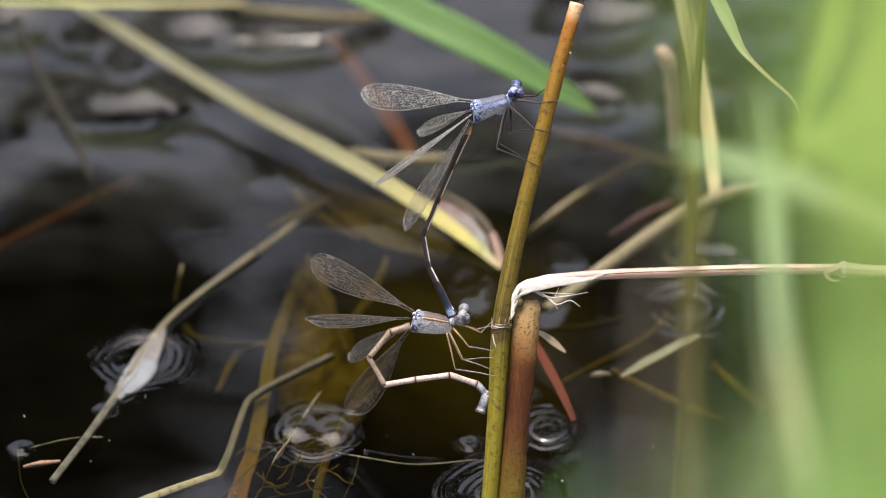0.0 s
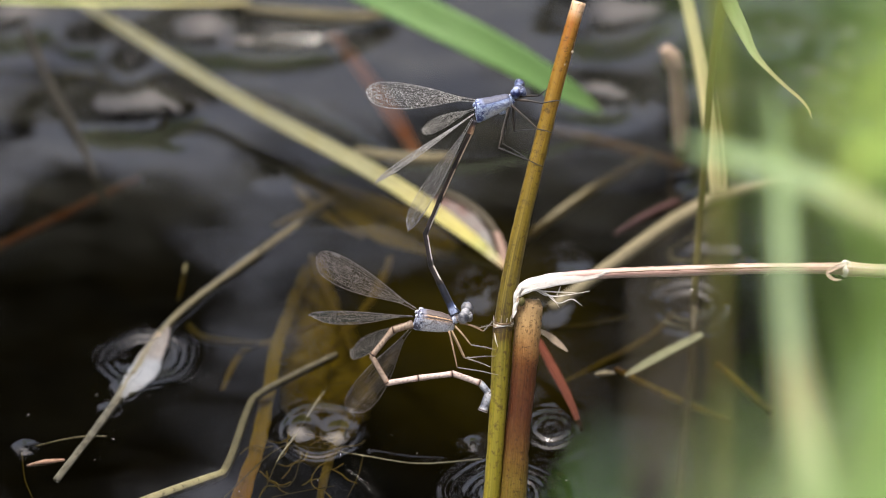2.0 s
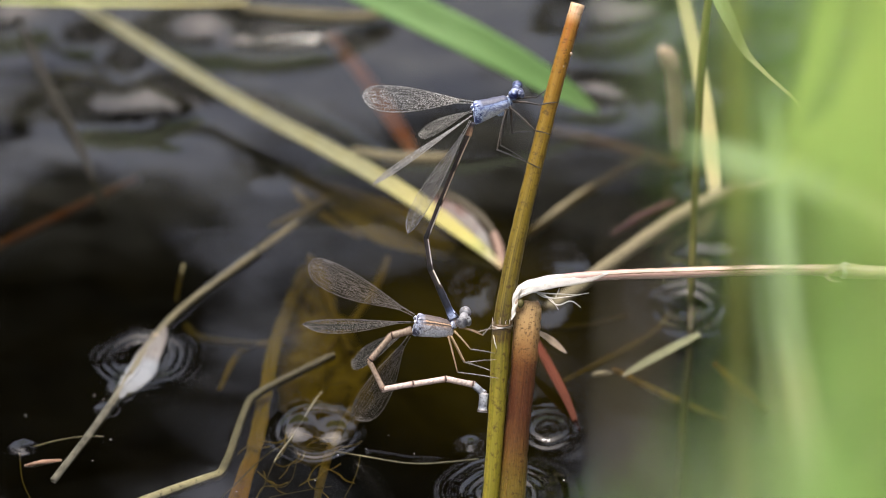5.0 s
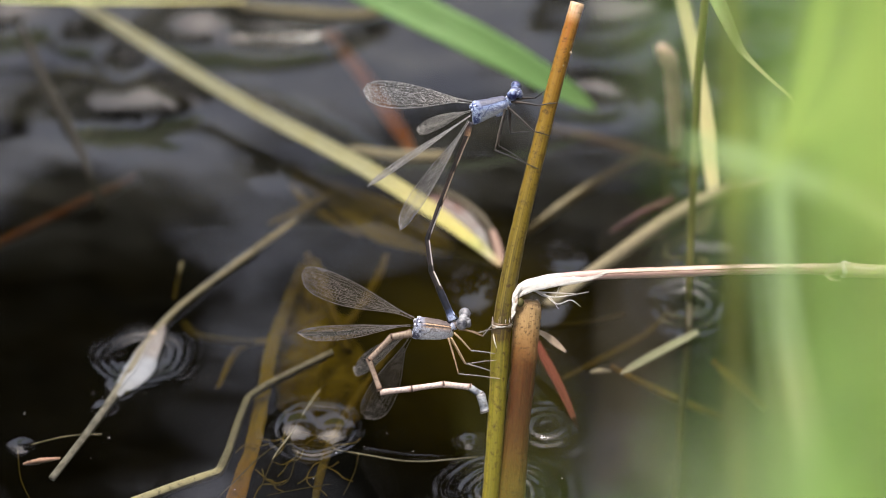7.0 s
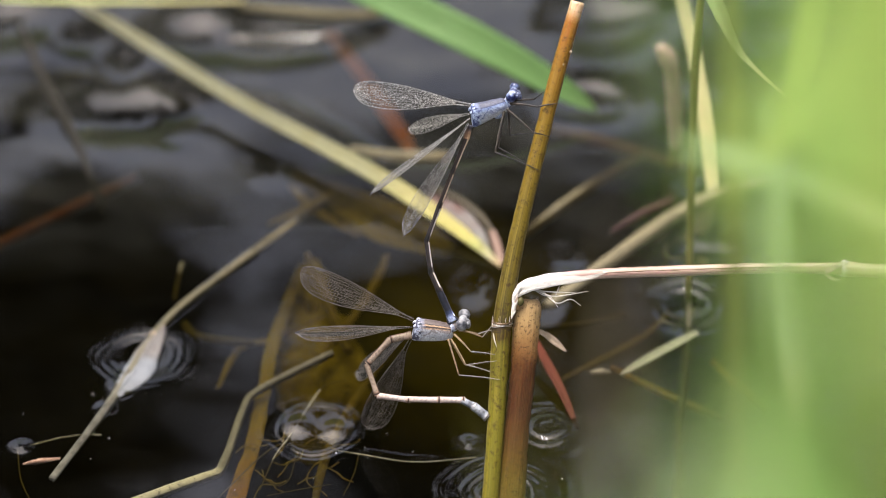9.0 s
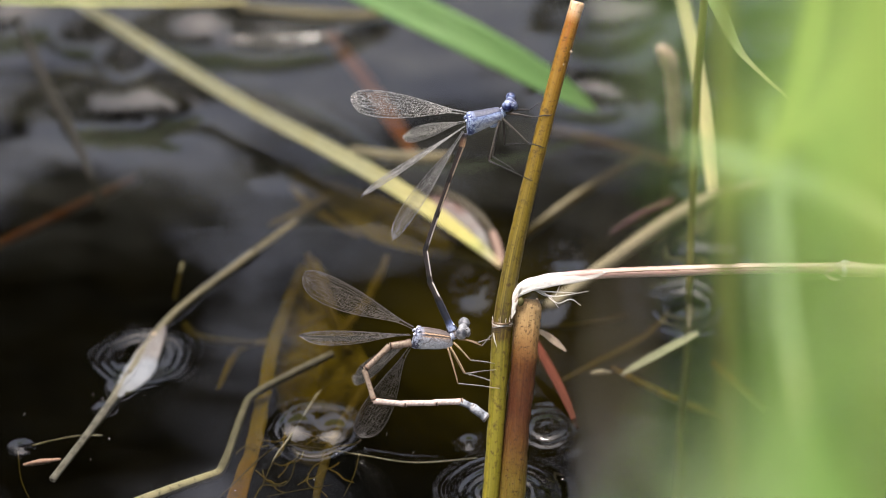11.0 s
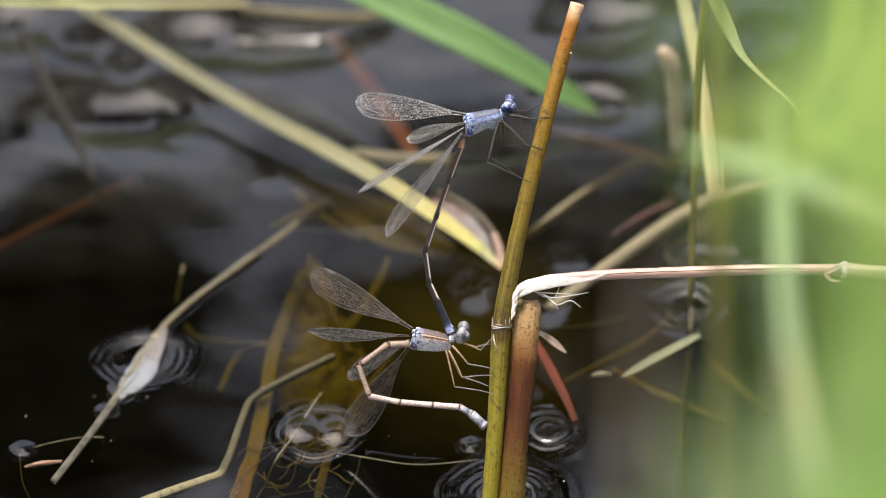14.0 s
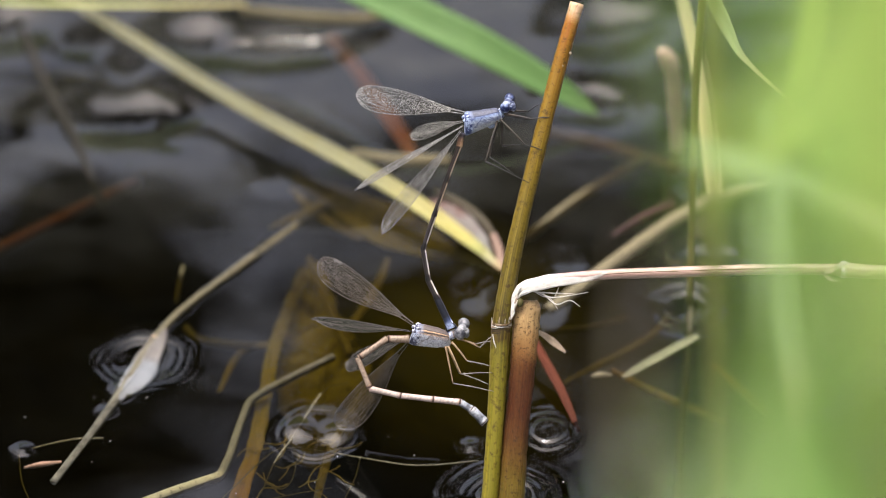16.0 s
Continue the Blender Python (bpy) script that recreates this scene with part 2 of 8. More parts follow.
WATER = water_material()
MEMBRANE = membrane_material("wing_membrane", 0.045, 0.25, (0.42, 0.40, 0.37))
DUSKY = membrane_material("dusky_wing_membrane", 0.26, 0.12, (0.15, 0.12, 0.10), 1.14)
FROSTED = membrane_material("frosted_wing_membrane", 0.12, 0.22, (0.36, 0.35, 0.34), 1.2)
MUD = mud_material()
REED = plant("golden_reed", [(0.0, (0.115, 0.10, 0.006)), (0.22, (0.12, 0.105, 0.007)), (0.33, (0.08, 0.07, 0.007)), (0.36, (0.03, 0.015, 0.004)), (0.385, (0.036, 0.026, 0.004)), (0.43, (0.055, 0.042, 0.005)), (0.54, (0.095, 0.066, 0.006)), (0.70, (0.14, 0.078, 0.006)), (0.84, (0.185, 0.075, 0.007)), (0.925, (0.22, 0.072, 0.010)), (0.95, (0.36, 0.17, 0.07)), (0.975, (0.55, 0.36, 0.24))],
             streak=(0.26, 0.19, 0.022), spot=(0.03, 0.012, 0.003), streaks=0.5, spots=0.75, rough=0.42, wet=0.2, speck=1300, run=0.8, fibres=5, bump=0.2)
STUB = plant("broken_reed", [(0.0, (0.10, 0.066, 0.005)), (0.13, (0.10, 0.068, 0.005)), (0.2, (0.088, 0.046, 0.004)), (0.27, (0.066, 0.022, 0.003)), (0.35, (0.052, 0.011, 0.002)), (0.45, (0.055, 0.012, 0.002)), (0.49, (0.08, 0.025, 0.005)), (0.525, (0.17, 0.078, 0.022)), (0.57, (0.29, 0.165, 0.062)), (0.65, (0.42, 0.27, 0.12)), (1.0, (0.48, 0.33, 0.18))],
             streak=(0.17, 0.075, 0.016), spot=(0.02, 0.006, 0.002), streaks=0.35, spots=0.8, rough=0.5, fibres=11, speck=1900, bump=1.5, run=0.6)
SHEATH = plant("dry_sheath", [(0.0, (0.06, 0.034, 0.014)), (0.6, (0.09, 0.05, 0.024)), (1.0, (0.13, 0.08, 0.04))], streak=(0.2, 0.14, 0.08), streaks=0.6, spots=0.5, fibres=8)
STRAW = plant("pale_straw", [(0.0, (0.56, 0.51, 0.47)), (0.14, (0.50, 0.43, 0.38)), (0.26, (0.34, 0.20, 0.18)), (0.7, (0.30, 0.18, 0.13)), (0.88, (0.40, 0.31, 0.19)), (0.94, (0.44, 0.40, 0.28)), (1.0, (0.46, 0.43, 0.33))],
              streak=(0.60, 0.54, 0.46), spot=(0.16, 0.08, 0.05), streaks=0.85, spots=0.25, rough=0.5, fibres=2.2, run=0.12, bump=0.8)
PALE = plant("bleached_fibre", [(0.0, (0.48, 0.44, 0.38)), (0.3, (0.58, 0.56, 0.53)), (1.0, (0.56, 0.51, 0.47))], streak=(0.68, 0.65, 0.62), spot=(0.26, 0.2, 0.17), streaks=0.7, spots=0.3, fibres=6, run=0.3, bump=1.0, rough=0.7)
# bluish tones add the water's pale reflections to the sheath's own colour
BLEACHED = plant("soaked_sheath", [(0.0, (0.08, 0.08, 0.078)), (0.25, (0.14, 0.145, 0.155)), (0.48, (0.135, 0.143, 0.158)), (0.6, (0.12, 0.105, 0.095)), (0.75, (0.105, 0.09, 0.08)), (1.0, (0.08, 0.062, 0.05))], streak=(0.21, 0.22, 0.24), spot=(0.07, 0.066, 0.062), streaks=0.4, spots=0.5, wet=0.3, speck=300, fibres=4, run=1.0)
BRACT = plant("dry_bract", [(0.0, (0.20, 0.145, 0.10)), (1.0, (0.28, 0.20, 0.14))], spot=(0.2, 0.1, 0.07), streaks=0.5, spots=0.4)
YELLOW = plant("yellowed_leaf", [(0.0, (0.05, 0.052, 0.036)), (0.3, (0.075, 0.076, 0.042)), (0.5, (0.13, 0.127, 0.055)), (0.7, (0.30, 0.265, 0.07)), (0.8, (0.34, 0.30, 0.06)), (0.88, (0.24, 0.25, 0.06)), (0.95, (0.27, 0.25, 0.13)), (1.0, (0.3, 0.2, 0.1))],
               streak=(0.40, 0.38, 0.24), spot=(0.13, 0.11, 0.03), streaks=0.5, spots=0.65, through_light=0.2, speck=420, run=1.2)
FLOAT_LEAF = plant("floating_leaf", [(0.0, (0.11, 0.095, 0.055)), (0.3, (0.105, 0.108, 0.058)), (0.7, (0.12, 0.125, 0.066)), (1.0, (0.12, 0.12, 0.066))], streak=(0.17, 0.17, 0.1), spot=(0.06, 0.055, 0.03), streaks=0.3, spots=0.5, speck=500)
THREAD = plant("algae", [(0.0, (0.16, 0.14, 0.07)), (1.0, (0.11, 0.10, 0.055))], streaks=0.3, spots=0.5)
GOLD_THREAD = plant("golden_algae", [(0.0, (0.42, 0.34, 0.09)), (1.0, (0.34, 0.26, 0.07))], streaks=0.3, spots=0.5)
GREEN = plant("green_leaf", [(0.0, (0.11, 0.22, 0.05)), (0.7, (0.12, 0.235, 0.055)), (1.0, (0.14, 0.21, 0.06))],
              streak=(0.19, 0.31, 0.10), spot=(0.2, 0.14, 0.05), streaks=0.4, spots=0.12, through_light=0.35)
# darker copy of GREEN for the broad leaf, with shade put into the colour
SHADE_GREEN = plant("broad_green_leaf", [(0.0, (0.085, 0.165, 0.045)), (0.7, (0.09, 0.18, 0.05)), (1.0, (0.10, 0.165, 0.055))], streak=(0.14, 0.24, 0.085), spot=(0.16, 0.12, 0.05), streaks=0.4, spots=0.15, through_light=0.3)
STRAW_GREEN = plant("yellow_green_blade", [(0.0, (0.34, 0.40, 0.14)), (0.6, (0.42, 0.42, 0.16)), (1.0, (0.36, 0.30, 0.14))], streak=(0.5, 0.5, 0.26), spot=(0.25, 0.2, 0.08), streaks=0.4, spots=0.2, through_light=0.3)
# sunlight on the near leaves, put into a brighter, yellower green
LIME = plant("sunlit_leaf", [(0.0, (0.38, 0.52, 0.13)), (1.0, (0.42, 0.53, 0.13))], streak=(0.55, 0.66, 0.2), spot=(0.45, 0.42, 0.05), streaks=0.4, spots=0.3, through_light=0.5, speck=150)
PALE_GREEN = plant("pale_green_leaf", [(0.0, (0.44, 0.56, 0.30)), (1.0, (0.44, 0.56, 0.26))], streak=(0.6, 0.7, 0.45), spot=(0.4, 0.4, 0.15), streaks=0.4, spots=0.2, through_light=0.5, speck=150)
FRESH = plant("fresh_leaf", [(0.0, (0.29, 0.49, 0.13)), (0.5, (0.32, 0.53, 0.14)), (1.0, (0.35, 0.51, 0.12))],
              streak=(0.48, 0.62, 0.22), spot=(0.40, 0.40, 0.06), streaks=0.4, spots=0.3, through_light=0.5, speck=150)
MOSS = plant("mossy_leaf", [(0.0, (0.14, 0.115, 0.05)), (0.3, (0.10, 0.095, 0.018)), (1.0, (0.14, 0.16, 0.03))], streak=(0.20, 0.19, 0.06), spot=(0.06, 0.05, 0.015), streaks=0.4, spots=0.3, through_light=0.35, speck=300)
BLUEGREEN = plant("bluish_leaf", [(0.0, (0.28, 0.40, 0.16)), (0.22, (0.38, 0.46, 0.22)), (0.34, (0.52, 0.50, 0.26)), (0.46, (0.35, 0.45, 0.25)), (1.0, (0.28, 0.42, 0.18))],
                  streak=(0.5, 0.62, 0.44), spot=(0.3, 0.3, 0.1), streaks=0.5, spots=0.2, through_light=0.35, speck=300)
OLIVE = plant("olive_stalk", [(0.0, (0.04, 0.032, 0.010)), (0.45, (0.07, 0.058, 0.015)), (0.7, (0.125, 0.11, 0.026)), (1.0, (0.20, 0.20, 0.05))],
              streak=(0.22, 0.22, 0.07), streaks=0.4, spots=0.35)
TAN = plant("tan_stalk", [(0.0, (0.075, 0.065, 0.035)), (0.5, (0.095, 0.08, 0.042)), (1.0, (0.115, 0.09, 0.046))],
            streak=(0.16, 0.137, 0.065), spot=(0.012, 0.009, 0.005), streaks=0.7, spots=0.75, wet=0.08, speck=1100, run=1.2, bump=1.0, fibres=8)
CUT = plant("cut_stalk", [(0.0, (0.065, 0.06, 0.044)), (0.28, (0.058, 0.054, 0.042)), (0.36, (0.10, 0.09, 0.062)), (0.5, (0.078, 0.066, 0.036)), (1.0, (0.095, 0.076, 0.04))], streak=(0.15, 0.135, 0.095), spot=(0.02, 0.017, 0.01), streaks=0.45, spots=0.85, speck=380)
MOTTLED = plant("mottled_leaf", [(0.0, (0.07, 0.03, 0.02)), (0.4, (0.10, 0.075, 0.065)), (0.8, (0.10, 0.09, 0.08)), (1.0, (0.11, 0.09, 0.05))], streak=(0.22, 0.22, 0.23), spot=(0.06, 0.018, 0.010), streaks=0.55, spots=0.95, speck=210, fibres=3, run=1.0)
# dark from a third along: dimming by the water is put into the colour
BENT = plant("bent_stalk", [(0.0, (0.17, 0.15, 0.08)), (0.26, (0.16, 0.14, 0.07)), (0.36, (0.045, 0.038, 0.018)), (0.75, (0.036, 0.03, 0.014)), (1.0, (0.05, 0.04, 0.022))],
             streak=(0.15, 0.135, 0.065), spot=(0.02, 0.016, 0.008), streaks=0.5, spots=0.7, wet=0.1, speck=1000, run=1.2, bump=1.0, fibres=8)
TWIG = plant("soaked_twig", [(0.0, (0.10, 0.085, 0.035)), (1.0, (0.07, 0.06, 0.025))], streak=(0.16, 0.14, 0.07), spot=(0.02, 0.015, 0.008), streaks=0.5, spots=0.6, speck=900)
PALE_LEAF = plant("pale_leaf", [(0.0, (0.80, 0.74, 0.58)), (0.25, (0.85, 0.76, 0.42)), (0.6, (0.78, 0.72, 0.40)), (1.0, (0.55, 0.56, 0.28))], streak=(0.88, 0.82, 0.6), streaks=0.5, spots=0.15, through_light=0.5)
TIP_LEAF = plant("curling_leaf", [(0.0, (0.22, 0.34, 0.10)), (0.35, (0.34, 0.42, 0.18)), (0.55, (0.46, 0.42, 0.2)), (1.0, (0.46, 0.36, 0.14))], streak=(0.6, 0.62, 0.4), spot=(0.3, 0.2, 0.08), streaks=0.5, spots=0.3, through_light=0.3)
SUNKEN = plant("sunken_leaf", [(0.0, (0.52, 0.27, 0.05)), (0.14, (0.46, 0.30, 0.03)), (0.3, (0.42, 0.33, 0.03)), (0.6, (0.36, 0.30, 0.03)), (1.0, (0.12, 0.10, 0.022))],
               streak=(0.22, 0.17, 0.04), spot=(0.015, 0.012, 0.004), streaks=0.6, spots=0.7, rough=0.8, speck=350)
RUST = plant("rusty_leaf", [(0.0, (0.06, 0.016, 0.007)), (1.0, (0.075, 0.016, 0.006))], streak=(0.12, 0.035, 0.014), spot=(0.04, 0.010, 0.004), streaks=0.35, spots=0.4, rough=0.85)
RUSSET = plant("russet_stalk", [(0.0, (0.15, 0.045, 0.016)), (1.0, (0.085, 0.03, 0.014))], streak=(0.2, 0.08, 0.035), spot=(0.04, 0.015, 0.008), streaks=0.4, spots=0.5)
MAROON = plant("dark_red_stick", [(0.0, (0.02, 0.006, 0.006)), (1.0, (0.05, 0.016, 0.014))], streak=(0.08, 0.04, 0.034), spot=(0.01, 0.006, 0.005), streaks=0.4, spots=0.5)
DEBRIS = plant("sunken_debris", [(0.0, (0.24, 0.19, 0.065)), (1.0, (0.18, 0.14, 0.05))], streak=(0.32, 0.27, 0.12), spot=(0.03, 0.022, 0.008), streaks=0.5, spots=0.7, rough=0.8, speck=500)
WEATHERED = plant("weathered_stalk", [(0.0, (0.27, 0.20, 0.14)), (0.7, (0.33, 0.25, 0.19)), (1.0, (0.27, 0.19, 0.14))], streak=(0.32, 0.27, 0.20), spot=(0.1, 0.07, 0.05), streaks=0.5, spots=0.6)
BUFF = plant("buff_stalk", [(0.0, (0.12, 0.10, 0.06)), (0.5, (0.14, 0.118, 0.068)), (1.0, (0.13, 0.105, 0.065))], streak=(0.22, 0.19, 0.12), spot=(0.05, 0.04, 0.025), streaks=0.5, spots=0.6, speck=700)
EMBER = plant("orange_red_leaf", [(0.0, (0.24, 0.07, 0.015)), (0.5, (0.36, 0.11, 0.018)), (1.0, (0.46, 0.15, 0.02))], streak=(0.42, 0.2, 0.05), spot=(0.08, 0.02, 0.008), streaks=0.4, spots=0.5)
BED = plant("olive_brown_leaf", [(0.0, (0.05, 0.042, 0.012)), (0.25, (0.09, 0.07, 0.016)), (0.5, (0.26, 0.215, 0.03)), (1.0, (0.30, 0.245, 0.036))], streak=(0.26, 0.20, 0.05), spot=(0.025, 0.02, 0.006), streaks=0.4, spots=0.8, rough=0.9, speck=240)
PINKISH = plant("pinkish_stalk", [(0.0, (0.20, 0.125, 0.095)), (1.0, (0.18, 0.115, 0.09))], streak=(0.28, 0.2, 0.16), streaks=0.4, spots=0.5)
SOOTY = plant("blackened_stalk", [(0.0, (0.016, 0.014, 0.010)), (1.0, (0.010, 0.009, 0.007))], streak=(0.03, 0.026, 0.018), spot=(0.004, 0.003, 0.002), streaks=0.4, spots=0.5, rough=0.9)
DARK = plant("dark_stalk", [(0.0, (0.04, 0.035, 0.02)), (1.0, (0.055, 0.045, 0.03))], streak=(0.12, 0.1, 0.06), streaks=0.3, spots=0.4)
COLLAR = plant("brown_collar", [(0.0, (0.020, 0.013, 0.005)), (0.5, (0.035, 0.02, 0.007)), (1.0, (0.05, 0.036, 0.008))], streak=(0.07, 0.05, 0.02), spot=(0.01, 0.006, 0.003), streaks=0.4, spots=0.5)
CHIP = plant("orange_chip", [(0.0, (0.12, 0.045, 0.025)), (1.0, (0.20, 0.09, 0.05))], streaks=0.5, spots=0.4)
BARK = grain("dark_bark", (0.02, 0.016, 0.012), (0.06, 0.05, 0.04), 12, 0.9, 0.6, depth=0.01)
# near-black and dull: the crown's own shade is put into the leaf colour
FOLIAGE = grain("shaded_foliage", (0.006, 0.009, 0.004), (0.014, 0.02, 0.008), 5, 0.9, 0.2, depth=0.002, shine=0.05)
BANK = grain("overgrown_bank", (0.02, 0.035, 0.012), (0.06, 0.09, 0.03), 1.5, 0.9, 0.6, depth=0.05)
VEIN = grain("wing_vein", (0.030, 0.024, 0.020), (0.11, 0.098, 0.088), 1500, 0.6, 0.1, edge=(0.40, 0.68))
DARK_VEIN = grain("dark_wing_vein", (0.03, 0.028, 0.028), (0.32, 0.31, 0.31), 4200, 0.65, 0.1, edge=(0.46, 0.66))
PALE_VEIN = grain("pale_wing_vein", (0.045, 0.042, 0.04), (0.48, 0.46, 0.44), 5200, 0.4, 0.1, edge=(0.44, 0.60))
STIGMA = grain("dark_wing_spot", (0.02, 0.02, 0.02), (0.06, 0.05, 0.05), 900, 0.5, 0.1)
BLUE = thorax_material("blue_thorax", [(0.0, (0.06, 0.065, 0.105)), (0.2, (0.07, 0.076, 0.118)), (0.225, (0.03, 0.035, 0.09)), (0.245, (0.04, 0.05, 0.12)), (0.265, (0.15, 0.20, 0.36)), (0.33, (0.22, 0.28, 0.43)), (0.42, (0.34, 0.38, 0.49)), (0.6, (0.5, 0.51, 0.56)), (1.0, (0.48, 0.48, 0.5))], (0.36, 0.44, 0.62), (0.02, 0.035, 0.16), (0.035, 0.05, 0.17))
FROST = thorax_material("frosted_thorax", [(0.0, (0.07, 0.05, 0.045)), (0.13, (0.11, 0.085, 0.08)), (0.175, (0.05, 0.033, 0.03)), (0.19, (0.40, 0.25, 0.14)), (0.225, (0.42, 0.27, 0.16)), (0.24, (0.03, 0.022, 0.02)), (0.285, (0.06, 0.042, 0.038)), (0.30, (0.38, 0.24, 0.15)), (0.325, (0.40, 0.28, 0.20)), (0.35, (0.42, 0.42, 0.46)), (0.6, (0.60, 0.61, 0.66)), (1.0, (0.46, 0.46, 0.48))], (0.40, 0.44, 0.56), (0.03, 0.03, 0.07), (0.16, 0.12, 0.10))
PLATE_BLUE = grain("blue_plate", (0.015, 0.025, 0.12), (0.40, 0.47, 0.62), 1600, 0.4, 0.3, edge=(0.42, 0.58))
PLATE_PALE = grain("pale_plate", (0.03, 0.03, 0.06), (0.50, 0.52, 0.60), 1600, 0.45, 0.3, edge=(0.42, 0.58))
BLUE_EYE = grain("blue_eye", (0.003, 0.006, 0.05), (0.20, 0.25, 0.42), 800, 0.3, 0.15, edge=(0.42, 0.62))
BLUE_FACE = grain("blue_face", (0.02, 0.03, 0.10), (0.34, 0.38, 0.50), 1100, 0.5, 0.4, edge=(0.42, 0.58))
GREY_EYE = grain("grey_eye", (0.03, 0.03, 0.04), (0.26, 0.26, 0.28), 650, 0.35, 0.2, edge=(0.40, 0.60))
GREY_FACE = grain("frosted_face", (0.10, 0.10, 0.115), (0.32, 0.32, 0.34), 1300, 0.5, 0.4, fleck=(0.08, 0.07, 0.07))
M_LEG = grain("dark_leg", (0.005, 0.005, 0.006), (0.028, 0.025, 0.028), 300, 0.65, 0.2)
M_THIGH = grain("brownish_thigh", (0.005, 0.005, 0.005), (0.04, 0.026, 0.016), 300, 0.65, 0.2)
F_LEG = grain("tan_leg", (0.08, 0.052, 0.026), (0.28, 0.185, 0.10), 300, 0.65, 0.2)
F_SHIN = grain("pale_shin", (0.02, 0.016, 0.013), (0.26, 0.23, 0.2), 700, 0.45, 0.2)
ENDS_M = [(0.0, (0.1, 0.08, 0.08)), (0.12, (0.5, 0.45, 0.4)), (0.2, (1, 1, 1)), (0.54, (1, 1, 1)), (0.6, (0.12, 0.1, 0.1)), (0.8, (0.05, 0.04, 0.04)), (0.9, (0.3, 0.25, 0.2))]
M_SEG = banded("bronze_abdomen", [(0.0, (0.62, 0.45, 0.33)), (1.0, (0.70, 0.56, 0.46))], ENDS_M,
               around=[(0.0, (0.02, 0.016, 0.016)), (0.6, (0.02, 0.016, 0.016)), (0.77, (0.02, 0.016, 0.016)), (0.80, (0.8, 0.8, 0.8)), (0.90, (0.85, 0.85, 0.85)), (0.935, (0.02, 0.016, 0.016)), (1.0, (0.02, 0.016, 0.016))])
M_ROOT = banded("brown_waist", [(0.0, (0.10, 0.10, 0.14)), (0.3, (0.05, 0.04, 0.045)), (0.5, (0.36, 0.22, 0.13)), (0.8, (0.42, 0.27, 0.16)), (1.0, (0.30, 0.17, 0.10))], [(0.0, (1, 1, 1)), (0.85, (1, 1, 1)), (0.93, (0.2, 0.15, 0.12))], spots=0.4,
                around=[(0.0, (0.35, 0.3, 0.3)), (0.25, (0.12, 0.1, 0.1)), (0.6, (0.2, 0.18, 0.18)), (0.74, (1, 1, 1)), (0.94, (1, 1, 1)), (1.0, (0.35, 0.3, 0.3))])
M_DARK = banded("black_abdomen", [(0.0, (0.8, 0.72, 0.64)), (1.0, (0.85, 0.78, 0.72))], ENDS_M,
                around=[(0.0, (0.02, 0.016, 0.018)), (0.6, (0.02, 0.016, 0.018)), (0.78, (0.025, 0.02, 0.02)), (0.80, (0.8, 0.8, 0.8)), (0.89, (0.8, 0.8, 0.8)), (0.92, (0.025, 0.02, 0.02)), (1.0, (0.02, 0.016, 0.018))])
ENDS_T = [(0.0, (0.35, 0.3, 0.3)), (0.1, (1, 1, 1)), (1.0, (1, 1, 1))]
M_TAIL = banded("blue_tail", [(0.0, (0.010, 0.010, 0.013)), (0.46, (0.012, 0.014, 0.022)), (0.53, (0.03, 0.045, 0.10)), (0.61, (0.26, 0.30, 0.40)), (1.0, (0.42, 0.46, 0.52))], ENDS_T, spots=0.5,
                around=[(0.0, (0.7, 0.75, 0.9)), (0.2, (0.5, 0.5, 0.6)), (0.76, (0.8, 0.8, 0.9)), (0.80, (6, 5.5, 5)), (0.83, (4.5, 4.4, 4.2)), (0.86, (0.8, 0.85, 1.0)), (1.0, (0.7, 0.75, 0.9))])
ENDS_F = [(0.0, (0.6, 0.45, 0.38)), (0.10, (1, 1, 1)), (0.60, (1, 1, 1)), (0.66, (0.75, 0.62, 0.56)), (0.71, (0.08, 0.06, 0.055)), (0.77, (0.09, 0.065, 0.06)), (0.82, (0.75, 0.66, 0.62))]
F_TAN = banded("tan_abdomen", [(0.0, (0.25, 0.185, 0.135)), (1.0, (0.36, 0.285, 0.23))], ENDS_F, spots=0.35,
               around=[(0.0, (1, 1, 1)), (0.12, (1, 1, 1)), (0.18, (0.3, 0.22, 0.18)), (0.5, (0.4, 0.3, 0.25)), (0.82, (0.5, 0.4, 0.34)), (0.88, (1.15, 1.1, 1.1)), (1.0, (1, 1, 1))])
F_PALE = banded("pale_abdomen", [(0.0, (0.48, 0.37, 0.32)), (1.0, (0.53, 0.46, 0.44))], ENDS_F, spots=0.3,
                around=[(0.0, (1, 1, 1)), (0.14, (0.9, 0.85, 0.84)), (0.24, (0.5, 0.42, 0.4)), (0.6, (0.5, 0.45, 0.42)), (0.85, (1.05, 1.03, 1)), (1.0, (1, 1, 1))])
F_TAIL = banded("frosted_tail", [(0.0, (0.42, 0.40, 0.40)), (0.3, (0.36, 0.38, 0.42)), (0.5, (0.12, 0.13, 0.16)), (0.62, (0.40, 0.43, 0.48)), (1.0, (0.34, 0.37, 0.43))], ENDS_F, spots=0.5,
                around=[(0.0, (1, 1, 1)), (0.15, (0.5, 0.5, 0.52)), (0.3, (0.25, 0.25, 0.28)), (0.7, (0.4, 0.4, 0.42)), (0.85, (1.1, 1.1, 1.1)), (1.0, (1, 1, 1))])
SPECK = grain("floating_speck", (0.3, 0.28, 0.25), (0.6, 0.58, 0.55), 2000, 0.7, 0.2)


